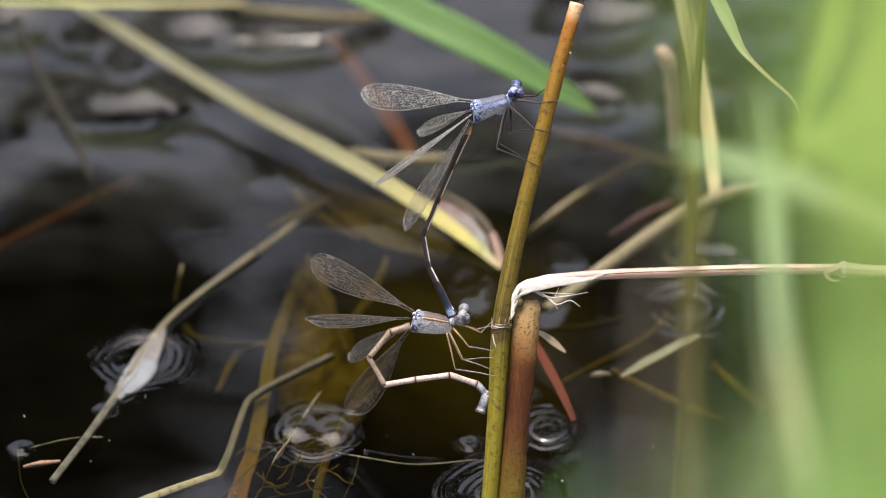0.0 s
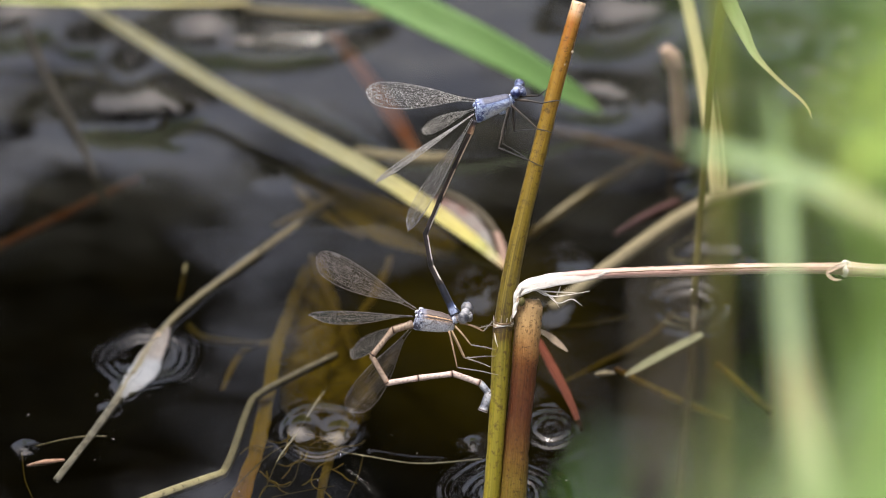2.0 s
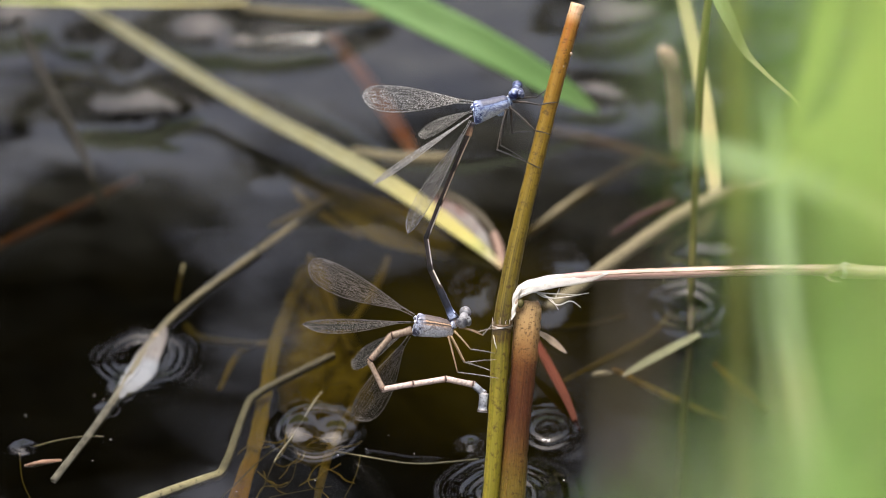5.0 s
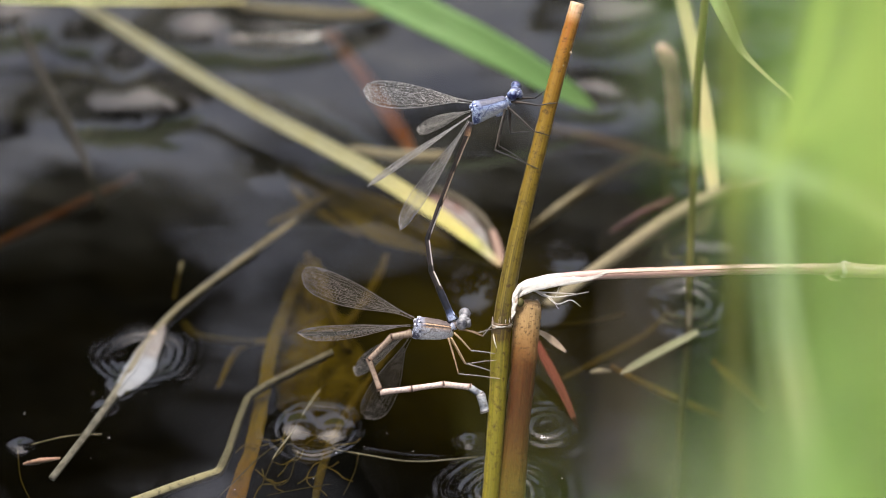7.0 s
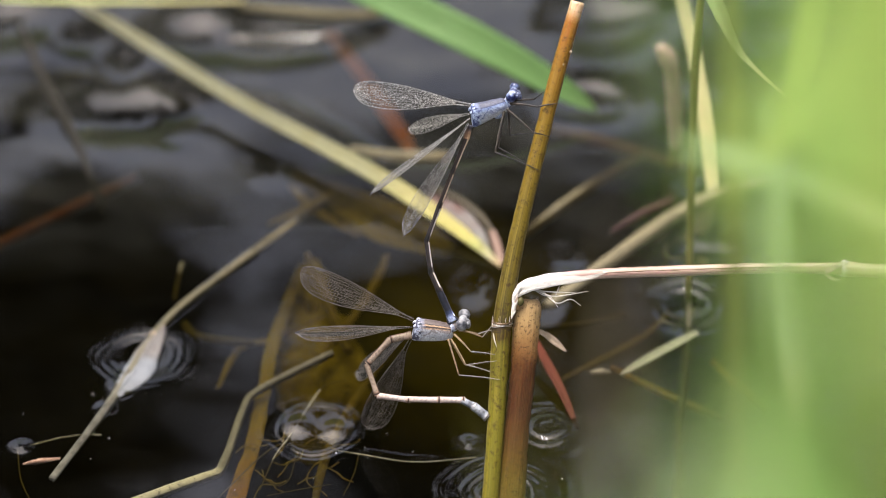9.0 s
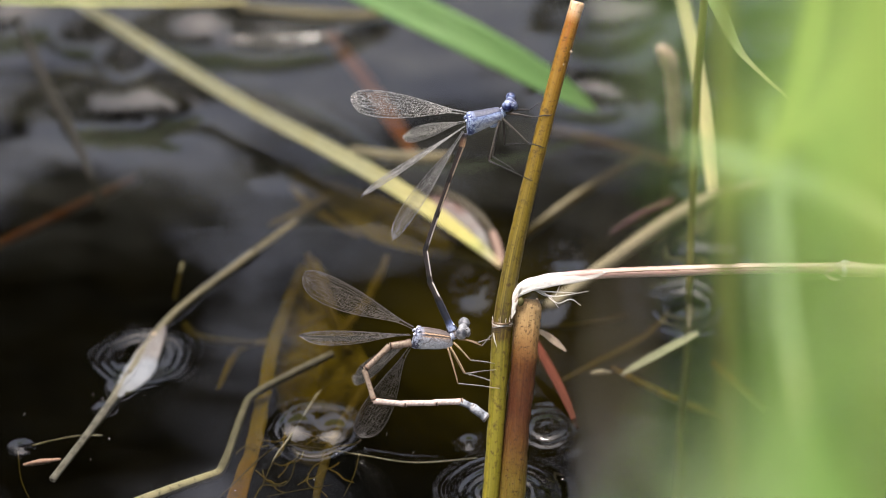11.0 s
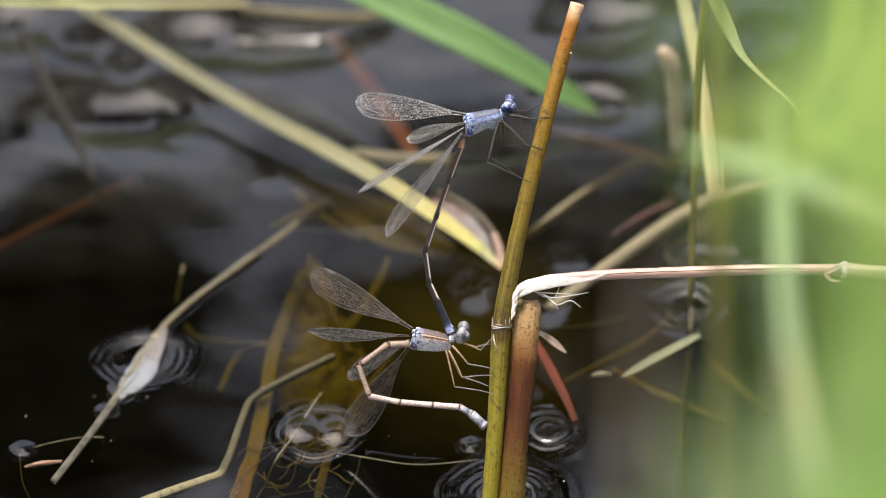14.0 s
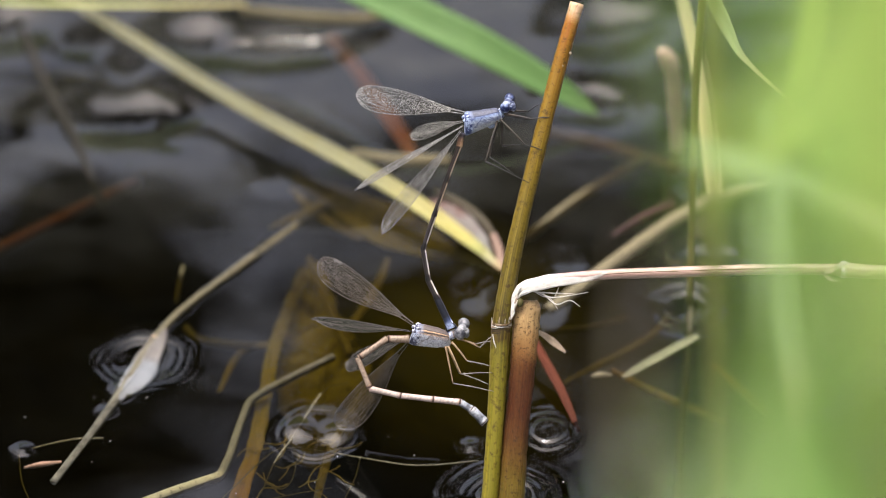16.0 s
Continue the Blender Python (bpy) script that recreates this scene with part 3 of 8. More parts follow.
# ---- building helpers ----
def link_mesh(name, bm, mat, smooth=True):
    me = bpy.data.meshes.new(name)
    bmesh.ops.recalc_face_normals(bm, faces=bm.faces)
    bm.to_mesh(me)
    bm.free()
    me.materials.append(mat)
    if smooth:
        me.polygons.foreach_set("use_smooth", [True] * len(me.polygons))
    return new(name, me)


def part(name, bm, mat, parent, label="", smooth=True):
    ob = link_mesh(name, bm, mat, smooth)
    ob.parent = parent
    return tagged(ob, label)


def curve_through(pts, n):
    """n samples of a smooth curve through pts (tuples of any length)."""
    p = [np.array(a, float) for a in pts]
    if len(p) == 2:
        return [p[0] + (p[1] - p[0]) * i / (n - 1) for i in range(n)]
    p = [2 * p[0] - p[1]] + p + [2 * p[-1] - p[-2]]
    res = []
    for i in range(n):
        s = i / (n - 1) * (len(p) - 3)
        k = min(int(s), len(p) - 4)
        f = s - k
        a, b, c, d = p[k:k + 4]
        res.append(0.5 * (2 * b + (c - a) * f + (2 * a - 5 * b + 4 * c - d) * f * f + (3 * b - a - 3 * c + d) * f ** 3))
    return res


def tube(bm, pts, sides=10, n=24, uneven=0.06, flat=1.0, seed=0.0, first=(0, 0, 1), ridge=0.0):
    """A tapered, slightly uneven stalk through (x, y, z, radius) in millimetres, with UV along it."""
    uv = bm.loops.layers.uv.verify()
    rows, up = [], Vector(first)
    pts = curve_through(pts, n)
    for i, q in enumerate(pts):
        a, b = pts[max(i - 1, 0)], pts[min(i + 1, n - 1)]
        t = Vector(b[:3] - a[:3]).normalized()
        side = t.cross(up)
        if side.length < 1e-4:
            side = t.cross(Vector((0, 1, 0.01)))
        side.normalize()
        up = side.cross(t).normalized()
        c = Vector(q[:3]) * MM
        ring = []
        for k in range(sides):
            an = 2 * math.pi * k / sides
            w = 1 + ridge * (k % 2) * (1 + noise.noise(Vector((k * 1.7, i * 0.11, seed)))) + uneven * noise.noise(Vector((math.cos(an) * 0.9 + seed, math.sin(an) * 0.9, i * 0.7 + seed)))
            ring.append(bm.verts.new(c + (up * math.cos(an) * flat + side * math.sin(an)) * max(q[3], 0.01) * MM * w))
        rows.append(ring)
    for i in range(n - 1):
        for k in range(sides):
            j = (k + 1) % sides
            f = bm.faces.new((rows[i][k], rows[i][j], rows[i + 1][j], rows[i + 1][k]))
            for lp, (a, b) in zip(f.loops, ((k, i), (k + 1, i), (k + 1, i + 1), (k, i + 1))):
                lp[uv].uv = (a / sides, b / (n - 1))
    for ring, b in ((rows[0], 0.0), (rows[-1], 1.0)):
        f = bm.faces.new(ring if b else ring[::-1])
        for lp in f.loops:
            lp[uv].uv = (0.5, b)
    return bm


def blade(bm, pts, up=(0, 0, 1), fold=0.25, thick=0.12, n=30, across=8, ripple=0.06, twist=0.0, seed=0.0):
    """A grass leaf through (x, y, z, half width) in millimetres: folded along its midrib, with thickness."""
    uv = bm.loops.layers.uv.verify()
    pts = curve_through(pts, n)
    top, low = [], []
    for i, q in enumerate(pts):
        a, b = pts[max(i - 1, 0)], pts[min(i + 1, n - 1)]
        t = Vector(b[:3] - a[:3]).normalized()
        u0 = Matrix.Rotation(radians(twist) * i / (n - 1), 3, t) @ Vector(up)
        side = t.cross(u0).normalized()
        nor = side.cross(t).normalized()
        c = Vector(q[:3])
        w = max(q[3], 0.03)
        ra, rb = [], []
        for k in range(across + 1):
            s = 2 * k / across - 1
            e = w * (1 + ripple * noise.noise(Vector((i * 0.23 + seed, 3 if s > 0 else -3, seed))))
            h = fold * w * abs(s) + ripple * w * noise.noise(Vector((i * 0.3, s * 1.4, seed)))
            th = thick * (1 - 0.7 * abs(s)) * (1 + 1.2 * max(0, 1 - abs(s) * 4))
            base = c + side * s * e + nor * h
            ra.append(bm.verts.new(base * MM))
            rb.append(bm.verts.new((base - nor * th) * MM))
        top.append(ra), low.append(rb)

    def quad(vs, co):
        f = bm.faces.new(vs)
        for lp, (x, y) in zip(f.loops, co):
            lp[uv].uv = (x, y)
    for i in range(n - 1):
        y0, y1 = i / (n - 1), (i + 1) / (n - 1)
        for k in range(across):
            x0, x1 = k / across, (k + 1) / across
            quad((top[i][k], top[i][k + 1], top[i + 1][k + 1], top[i + 1][k]), ((x0, y0), (x1, y0), (x1, y1), (x0, y1)))
            quad((low[i][k + 1], low[i][k], low[i + 1][k], low[i + 1][k + 1]), ((x1, y0), (x0, y0), (x0, y1), (x1, y1)))
        for k in (0, across):
            quad((top[i][k], top[i + 1][k], low[i + 1][k], low[i][k]), ((k / across, y0), (k / across, y1), (k / across, y1), (k / across, y0)))
    for i in (0, n - 1):
        for k in range(across):
            quad((top[i][k], low[i][k], low[i][k + 1], top[i][k + 1]), ((0.5, i / (n - 1)),) * 4)
    return bm


def loft(bm, rows, n=36, sides=32):
    """A body through upright ovals (x and z of the back, x and z of the belly, half width), mm; UV x runs from back to belly."""
    uv = bm.loops.layers.uv.verify()
    rings = []
    for i, (xt, zt, xb, zb, w) in enumerate(curve_through(rows, n)):
        ring = []
        for k in range(sides):
            a = 2 * math.pi * k / sides
            c, s = math.cos(a), math.sin(a)
            c = math.copysign(abs(c) ** 0.9, c)
            bulge = 1 + 0.05 * noise.noise(Vector((c * 2, s * 2, i * 0.25))) + 0.04 * noise.noise(Vector((c * 5, s * 5, i * 0.6)))
            ring.append(bm.verts.new(Vector(((xt + xb + (xt - xb) * c) / 2, w * s * bulge, (zt + zb + (zt - zb) * c * bulge) / 2)) * MM))
        rings.append(ring)
    for i in range(n - 1):
        for k in range(sides):
            j = (k + 1) % sides
            f = bm.faces.new((rings[i][k], rings[i][j], rings[i + 1][j], rings[i + 1][k]))
            for lp, (a, b) in zip(f.loops, ((k, i), (k + 1, i), (k + 1, i + 1), (k, i + 1))):
                lp[uv].uv = (1 - abs(1 - 2 * a / sides), b / (n - 1))
    for ring, b in ((rings[0], 0.0), (rings[-1], 1.0)):
        f = bm.faces.new(ring if b else ring[::-1])
        for lp in f.loops:
            lp[uv].uv = (0.3, b)
    return bm


def ball(bm, centre, radii, turn=None, seg=20, rings=12, rough=0.0):
    """An ellipsoid in millimetres, optionally uneven."""
    m = Matrix.Translation(Vector(centre) * MM) @ (turn or Matrix.Identity(4)) @ Matrix.Diagonal((*(Vector(radii) * MM), 1))
    vs = bmesh.ops.create_uvsphere(bm, u_segments=seg, v_segments=rings, radius=1.0, matrix=m)["verts"]
    if rough:
        for q in vs:
            q.co += (q.co - Vector(centre) * MM) * rough * noise.noise(q.co * 900)
    return bm


def laid(name, label, category, mat, pts, half=None, group="", joints=(), **kw):
    """A stalk (round, with joint rings) or a leaf (half given as 'leaf', with its midrib) as a thing of its own; its origin is at its first point."""
    o = Vector(pts[0][:3])
    local = [(*(Vector(p[:3]) - o), p[3]) for p in pts]
    bm = bmesh.new()
    (blade if half == "leaf" else tube)(bm, local, **kw)
    ob = link_mesh(name, bm, mat)
    ob.location = o * MM
    n = kw.get("n", 30)
    line = curve_through(local, n)
    if half == "leaf":
        up = Vector(kw.get("up", (0, 0, 1))).normalized()
        bm = bmesh.new()
        tube(bm, [(*(Vector(q[:3]) - up * 0.06), max(0.05, 0.09 * q[3])) for q in line[1:-1:3]], sides=6, n=n, uneven=0.1)
        part("midrib", bm, mat, ob)
    for f in joints:
        k = min(n - 2, max(1, int(f * n)))
        a, q, c = (np.array(line[j]) for j in (k - 1, k, k + 1))
        t = (c - a)[:3] / np.linalg.norm((c - a)[:3])
        bm = bmesh.new()
        tube(bm, [(*(q[:3] + t * s), q[3] * r) for s, r in ((-0.45, 0.95), (-0.15, 1.1), (0.1, 1.14), (0.3, 1.06), (0.45, 0.95))], sides=12, n=12, uneven=0.2, seed=f * 9)
        part("joint", bm, mat if category == "stick" else BRACT, ob, "pale joint of the stalk")
    return tagged(ob, label, category, group)


# ---- water, pond bottom, banks ----
# dents under floating things (negative) and swellings over bubbles: (x, y, height, half width, half depth, steepness), millimetres
DOMES = [
    (-65.3, 114, -2.23, 9.8, 9.4, 2.4), (-56, 115.5, -0.48, 4.5, 3.6, 2.4), (-55.2, 139.6, -2.1, 8, 7.2, 2.4), (-39.6, 136.6, -1.5, 8.8, 6.4, 2.4),
    (-76.2, 138, -0.78, 4.4, 5.2, 2.4), (-67.7, 129.2, -0.87, 4.6, 4.8, 2.4), (-91, 145, -2.13, 8.6, 8, 2.4), (21, 144, -2.42, 8.6, 8.4, 2.4),
    (18.4, 117.5, -1.31, 6.8, 7, 2.4), (32.4, 54.6, -0.85, 5.6, 6.0, 2.2), (12.7, 67.6, -0.34, 2.6, 2.9, 2.3), (9, 54.4, -0.36, 2.6, 4.6, 2.3),
    (-4, 58.4, -0.36, 2.6, 4.4, 2.3), (-57.5, 104, -0.19, 2.2, 2.6, 2.4), (-64.8, 100, -0.19, 2.2, 2.3, 2.4),
    (30.5, 147.5, -0.68, 4.2, 4.6, 2.4), (42.7, 96.6, -0.68, 2.8, 3.8, 2.4), (34, 92.6, -0.58, 2.2, 3.2, 2.4), (34.5, 69.4, -0.7, 3.4, 3, 2.3), (40, 68.6, -0.7, 3.4, 3, 2.3),
    (58, 125, -0.97, 4.6, 4.6, 2.4), (66, 138, -1.07, 5, 4.8, 2.4), (52, 141, -0.87, 4.2, 4.4, 2.4), (63, 114, -0.78, 4.2, 4, 2.4),
    (-32.7, 20, 0.7, 2.2, 2.8, 2.1), (-26.6, 18.9, 0.64, 2.2, 2.6, 2.1), (-4.7, 15.7, 0.32, 1.1, 1.4, 2.4),
    (8.2, 19.4, 0.5, 3.4, 4.4, 2.2), (-77.3, 14.6, 0.28, 1.2, 1.5, 2.4), (-59.2, 39.4, -0.55, 5, 6.4, 3), (-62.5, 30.3, 0.3, 1.5, 1.8, 2.4), (-64.5, 25, 0.2, 1.2, 1.4, 2.4),
    (-38.1, 93.4, -0.22, 4.2, 4.4, 2.1),
]
# rings round what stands or lies in the water: (x, y, height, first radius, reach, wavelength)
RINGS = [
    (0.4, 2.2, 0.165, 3.2, 5.0, 2.7), (8.1, 19.4, 0.10, 2.4, 2.6, 1.9), (-59.2, 39.4, 0.09, 5.2, 2.6, 1.5), (-29.6, 19.4, 0.09, 6.2, 1.4, 1.9),
    (32.4, 54.6, 0.12, 4.6, 2.6, 2.5), (12.7, 67.6, 0.02, 3.2, 1.6, 2.2), (-4.7, 15.7, 0.02, 1.6, 1.0, 1.3), (-77.3, 14.6, 0.03, 1.6, 1.0, 1.3), (17.8, 117.5, 0.08, 7.4, 3.0, 5.0),
]
# water drawn up along the rims of what floats: (height, width, points)
RIMS = [
    (0.32, 1.0, [(-46.0, 121.0), (-38.6, 117.7), (-32.3, 112.0), (-26.0, 106.5), (-19.0, 98.5)]),
    (0.10, 0.7, [(-56.5, 47.5), (-50.0, 58.0), (-42.0, 69.0)]),
    (0.03, 0.5, [(15.2, 34.7), (21.5, 37.7), (26.1, 40.6), (32.4, 45.0)]),
    (0.04, 0.5, [(-21.0, 13.6), (-15.0, 12.0), (-8.0, 11.4)]),
    (0.22, 1.0, [(-49.0, 141.0), (-32.9, 140.8), (-20.0, 143.5)]),
]


def line_of(lo, hi, step, far):
    """Grid lines: even from lo to hi, then widening out to far."""
    mid = list(np.arange(lo, hi, step))
    out, gap = [], step
    while (out[-1] if out else 0) < far:
        gap *= 1.35
        out.append((out[-1] if out else 0) + gap)
    return np.array([lo - a for a in out[::-1]] + mid + [mid[-1] + a for a in out])


def sheet(name, xs, ys, height, mat):
    gx, gy = np.meshgrid(xs, ys)
    gz = height(gx, gy)
    w, h = len(xs), len(ys)
    co = np.stack([gx, gy, gz], -1).reshape(-1, 3) * MM
    i = np.arange(w * h).reshape(h, w)
    quads = np.stack([i[:-1, :-1], i[:-1, 1:], i[1:, 1:], i[1:, :-1]], -1).reshape(-1, 4)
    me = bpy.data.meshes.new(name)
    me.vertices.add(len(co))
    me.vertices.foreach_set("co", co.ravel())
    me.loops.add(quads.size)
    me.loops.foreach_set("vertex_index", quads.ravel())
    me.polygons.add(len(quads))
    me.polygons.foreach_set("loop_start", np.arange(0, quads.size, 4))
    me.polygons.foreach_set("use_smooth", np.ones(len(quads), bool))
    me.update(calc_edges=True)
    me.materials.append(mat)
    return new(name, me)


def water_height(x, y):
    z = np.zeros_like(x)
    for cx, cy, h, rx, ry, p in DOMES:
        a = np.arctan2(y - cy, x - cx)
        d = np.hypot((x - cx) / rx, (y - cy) / ry) * (1 + 0.07 * np.sin(2 * a + cx) + 0.05 * np.sin(3 * a + cy))
        z += h * np.exp(-np.minimum(d, 4.0) ** p)
    for cx, cy, h, first, reach, wave in RINGS:
        a = np.arctan2(y - cy, x - cx)
        d = np.hypot(x - cx, y - cy) * (1 + 0.05 * np.sin(2 * a + cx) + 0.03 * np.sin(5 * a + cy))
        z += h * np.exp(-(np.maximum(first - d, 0) / wave * 2) ** 2 - (np.maximum(d - first, 0) / reach) ** 2) * np.cos(2 * math.pi * (d - first) / wave)
    for h, w, pts in RIMS:
        near = np.full_like(x, 1e6)
        for (ax, ay), (bx, by) in zip(pts, pts[1:]):
            f = np.clip(((x - ax) * (bx - ax) + (y - ay) * (by - ay)) / ((bx - ax) ** 2 + (by - ay) ** 2), 0, 1)
            near = np.minimum(near, np.hypot(x - ax - f * (bx - ax), y - ay - f * (by - ay)))
        z += h * np.exp(-np.minimum(near / w, 9.0) ** 1.6)
    calm = np.exp(-((x + 5) ** 2 + (y - 75) ** 2) / 170.0 ** 2)
    for a, kx, ky, p in ((0.045, 0.07, 0.06, 0.4), (0.03, -0.05, 0.10, 2.0), (0.025, 0.13, 0.05, 4.1), (0.02, 0.02, 0.22, 1.2), (0.02, -0.22, 0.13, 3.0), (0.012, 0.3, 0.24, 0.7)):
        z += a * calm * np.sin(kx * x + ky * y + p + 0.8 * np.sin(0.031 * x - 0.043 * y + p))
    return z


def mud_height(x, y):
    near = np.exp(-(x ** 2 + (y - 60) ** 2) / 400.0 ** 2)
    return -34 + near * (5 * np.sin(x * 0.06 + 1) * np.cos(y * 0.05) + 2.5 * np.sin(x * 0.21 + y * 0.17)) - (1 - near) * 60


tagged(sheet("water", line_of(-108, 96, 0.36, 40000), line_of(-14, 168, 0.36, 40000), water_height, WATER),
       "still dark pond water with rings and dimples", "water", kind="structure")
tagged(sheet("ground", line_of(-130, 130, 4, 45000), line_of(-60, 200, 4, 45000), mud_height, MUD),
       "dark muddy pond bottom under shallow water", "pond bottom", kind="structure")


def bank():
    """Overgrown banks all round, well away from the shot."""
    bm = bmesh.new()
    rings = []
    n = 160
    for r, z in ((9.0, -0.15), (9.6, 0.8), (10.5, 2.2), (12.0, 4.3), (15.0, 5.8), (40.0, 6.2)):
        row = []
        for k in range(n):
            a = 2 * math.pi * k / n
            w = noise.noise(Vector((math.cos(a) * 4, math.sin(a) * 4, r * 0.2)))
            w2 = noise.noise(Vector((math.cos(a) * 22, math.sin(a) * 22, r)))
            row.append(bm.verts.new((math.cos(a) * (r + w * 0.8), math.sin(a) * (r + w * 0.8), z + (0.7 * w + 0.45 * w2) * min(1, max(0, z)))))
        rings.append(row)
    for a, b in zip(rings, rings[1:]):
        for k in range(n):
            bm.faces.new((a[k], a[(k + 1) % n], b[(k + 1) % n], b[k]))
    return tagged(link_mesh("backdrop", bm, BANK), "overgrown green bank round the pond", "bank", kind="structure")


bank()


def overhanging_tree():
    """An unseen tree, added to darken the pond by its reflection; lobes sit where the water mirrors dark. Lobes:
    bearing, height angle, half extents (degrees), leaves.
    """
    top = tagged(new("tree"), "unseen dark leafy tree over the pond, added for its reflection", "tree")
    base = Vector((2.6, 4.6, -0.1))
    top.location = base
    lobes = [(-7.9, 36.8, 2.4, 3.4, 330), (-6.9, 34.0, 0.9, 0.9, 240), (-7.0, 33.3, 0.8, 0.6, 36), (-6.3, 34.9, 1.4, 0.6, 230), (-1.1, 34.5, 1.0, 0.45, 14), (-3.5, 36.6, 1.0, 1.4, 6), (-0.9, 37.3, 2.35, 3.0, 330), (0.9, 33.9, 1.2, 0.8, 36), (2.8, 34.3, 2.0, 0.7, 36),
             (4.6, 36.8, 3.0, 2.2, 60), (0.0, 42.0, 9.0, 3.0, 420), (-14.5, 39.0, 4.0, 6.0, 350), (10.5, 39.5, 4.0, 5.5, 260), (5.6, 45.8, 4.2, 2.8, 200), (-16.0, 42.0, 6.0, 7.0, 400), (17.0, 43.0, 6.0, 8.0, 400), (0.0, 46.0, 14.0, 3.2, 500)]
    far = 4.4
    spot = lambda az, el: Vector((math.sin(radians(az)) * math.cos(radians(el)), math.cos(radians(az)) * math.cos(radians(el)), math.sin(radians(el)))) * far
    bm = bmesh.new()
    fork = Vector((2.3, 4.4, 1.9))
    tube(bm, [(0, 0, 0, 170), (*((fork - base) * 500), 140), (*((fork - base) * 1000), 120)], n=12, sides=14, uneven=0.25)
    part("trunk", bm, BARK, top)
    rnd = random.Random(4)
    for az, el, ra, re, count in lobes:
        c = spot(az, el)
        bm = bmesh.new()
        mid = (fork + c) / 2 + Vector((0, 0, 0.15))
        tube(bm, [(*((fork - base) * 1000), 60), (*((mid - base) * 1000), 32), (*((c - base) * 1000), 9)], n=14, sides=8, uneven=0.2)
        part("limb", bm, BARK, top)
        bm = bmesh.new()
        for _ in range(count):
            while True:
                a, b = rnd.gauss(0, 0.5), rnd.gauss(0, 0.5)
                if a * a + b * b < 1.4 and noise.noise(Vector((az + a * 2.2, el + b * 2.2, 0))) > -0.42:
                    break
            p = spot(az + a * ra, el + b * re) - base + Vector((rnd.gauss(0, 0.02), rnd.gauss(0, 0.07), rnd.gauss(0, 0.02)))
            s = rnd.uniform(0.04, 0.08)
            m = Euler((rnd.uniform(-0.9, 0.9), rnd.uniform(-0.9, 0.9), rnd.uniform(0, 6.3))).to_matrix()
            vs = [bm.verts.new(p + m @ Vector(q) * s) for q in ((0, -1, 0), (0.45, -0.1, 0.12), (0, 1, 0), (-0.45, -0.1, 0.12))]
            bm.faces.new((vs[0], vs[1], vs[2]))
            bm.faces.new((vs[0], vs[2], vs[3]))
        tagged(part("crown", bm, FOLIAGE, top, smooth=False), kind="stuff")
    return top


overhanging_tree()


# ---- the reed, the broken stub and the straw ----
def slanted(name, label, category, group=""):
    e = new(name)
    e.matrix_world = SLANT
    return tagged(e, label, category, group)


def reed():
    top = slanted("reed", "upright golden-brown reed stalk standing in the water", "reed")
    bm = bmesh.new()
    tube(bm, [(-2.61, -6.12, 0.00, 1.35), (-1.62, 3.78, 0.00, 1.32), (-0.63, 18.2, 0.00, 1.40), (0.04, 28.5, 0.00, 1.52),
              (2.07, 40.6, 0.00, 1.36), (5.04, 53.3, 0.00, 1.28), (8.19, 65.9, 0.00, 1.22), (10.4, 74.0, 0.00, 1.16), (12.1, 79.9, 0.00, 1.12)],
         sides=20, n=90, uneven=0.07, first=(0, 0, 1))
    part("stalk", bm, REED, top)
    bm = bmesh.new()
    tube(bm, [(-0.20, 26.9, 0.00, 1.46), (-0.10, 27.6, 0.00, 1.535), (0.0, 28.3, 0.00, 1.56), (0.05, 28.9, 0.00, 1.50)], sides=20, n=14, uneven=0.06)
    part("joint_band", bm, COLLAR, top, "dark brown band at the joint")
    rnd = random.Random(3)
    for k in range(9):
        ring = []
        q = (0.04, 28.9 + rnd.uniform(-0.42, 0.36), 0.00)
        r, lean, wave = rnd.uniform(0.05, 0.13), rnd.uniform(-0.3, 0.3), rnd.uniform(0, 6)
        for j in range(17):
            a = 2 * math.pi * j / 16
            out = 1.60 + 0.06 * math.sin(2 * a + wave)
            ring.append((q[0] + out * math.cos(a), q[1] + lean * math.cos(a) - 0.42 * math.sin(a) + 0.08 * math.sin(3 * a + wave), out * math.sin(a), r * (0.7 + 0.5 * math.sin(3 * a + k))))
        bm = bmesh.new()
        tube(bm, ring, sides=7, n=48, uneven=0.5, seed=k * 3.0)
        part("sheath_strand", bm, (BRACT, SHEATH, PALE)[k % 3], top, "frayed dry sheath round the joint")
    for k in range(6):
        a = rnd.uniform(0.2, 2.9)
        x, z, h = 0.04 + 1.62 * math.cos(a), 1.62 * math.sin(a), rnd.uniform(0.5, 1.2)
        bm = bmesh.new()
        tube(bm, [(x, 28.9, z, 0.06), (x * 1.05, 28.9 + h * 0.6, z * 1.04, 0.05), (x * 1.15 + rnd.uniform(-0.15, 0.15), 28.9 + h, z * 1.06, 0.015)], sides=5, n=8, uneven=0.3)
        part("frayed_fibre", bm, PALE if k % 2 else BRACT, top)
    bm = bmesh.new()
    blade(bm, [(-1.37, 27.2, 1.50, 0.06), (-1.19, 26.1, 1.70, 0.10), (-0.83, 25.0, 1.60, 0.03)], up=(0, 0, 1), n=10, thick=0.06)
    part("fibre", bm, PALE, top)
    for sx, sy, sr in ((9.7, 69.9, 0.14), (11.2, 73.4, 0.10), (10.9, 71.9, 0.22)):
        bm = bmesh.new()
        ball(bm, (sx + 0.1, sy, 1.20), (sr, sr * 1.2, sr * 0.8), seg=10, rings=7, rough=0.3)
        part("pale_scar", bm, BRACT, top)
    return top


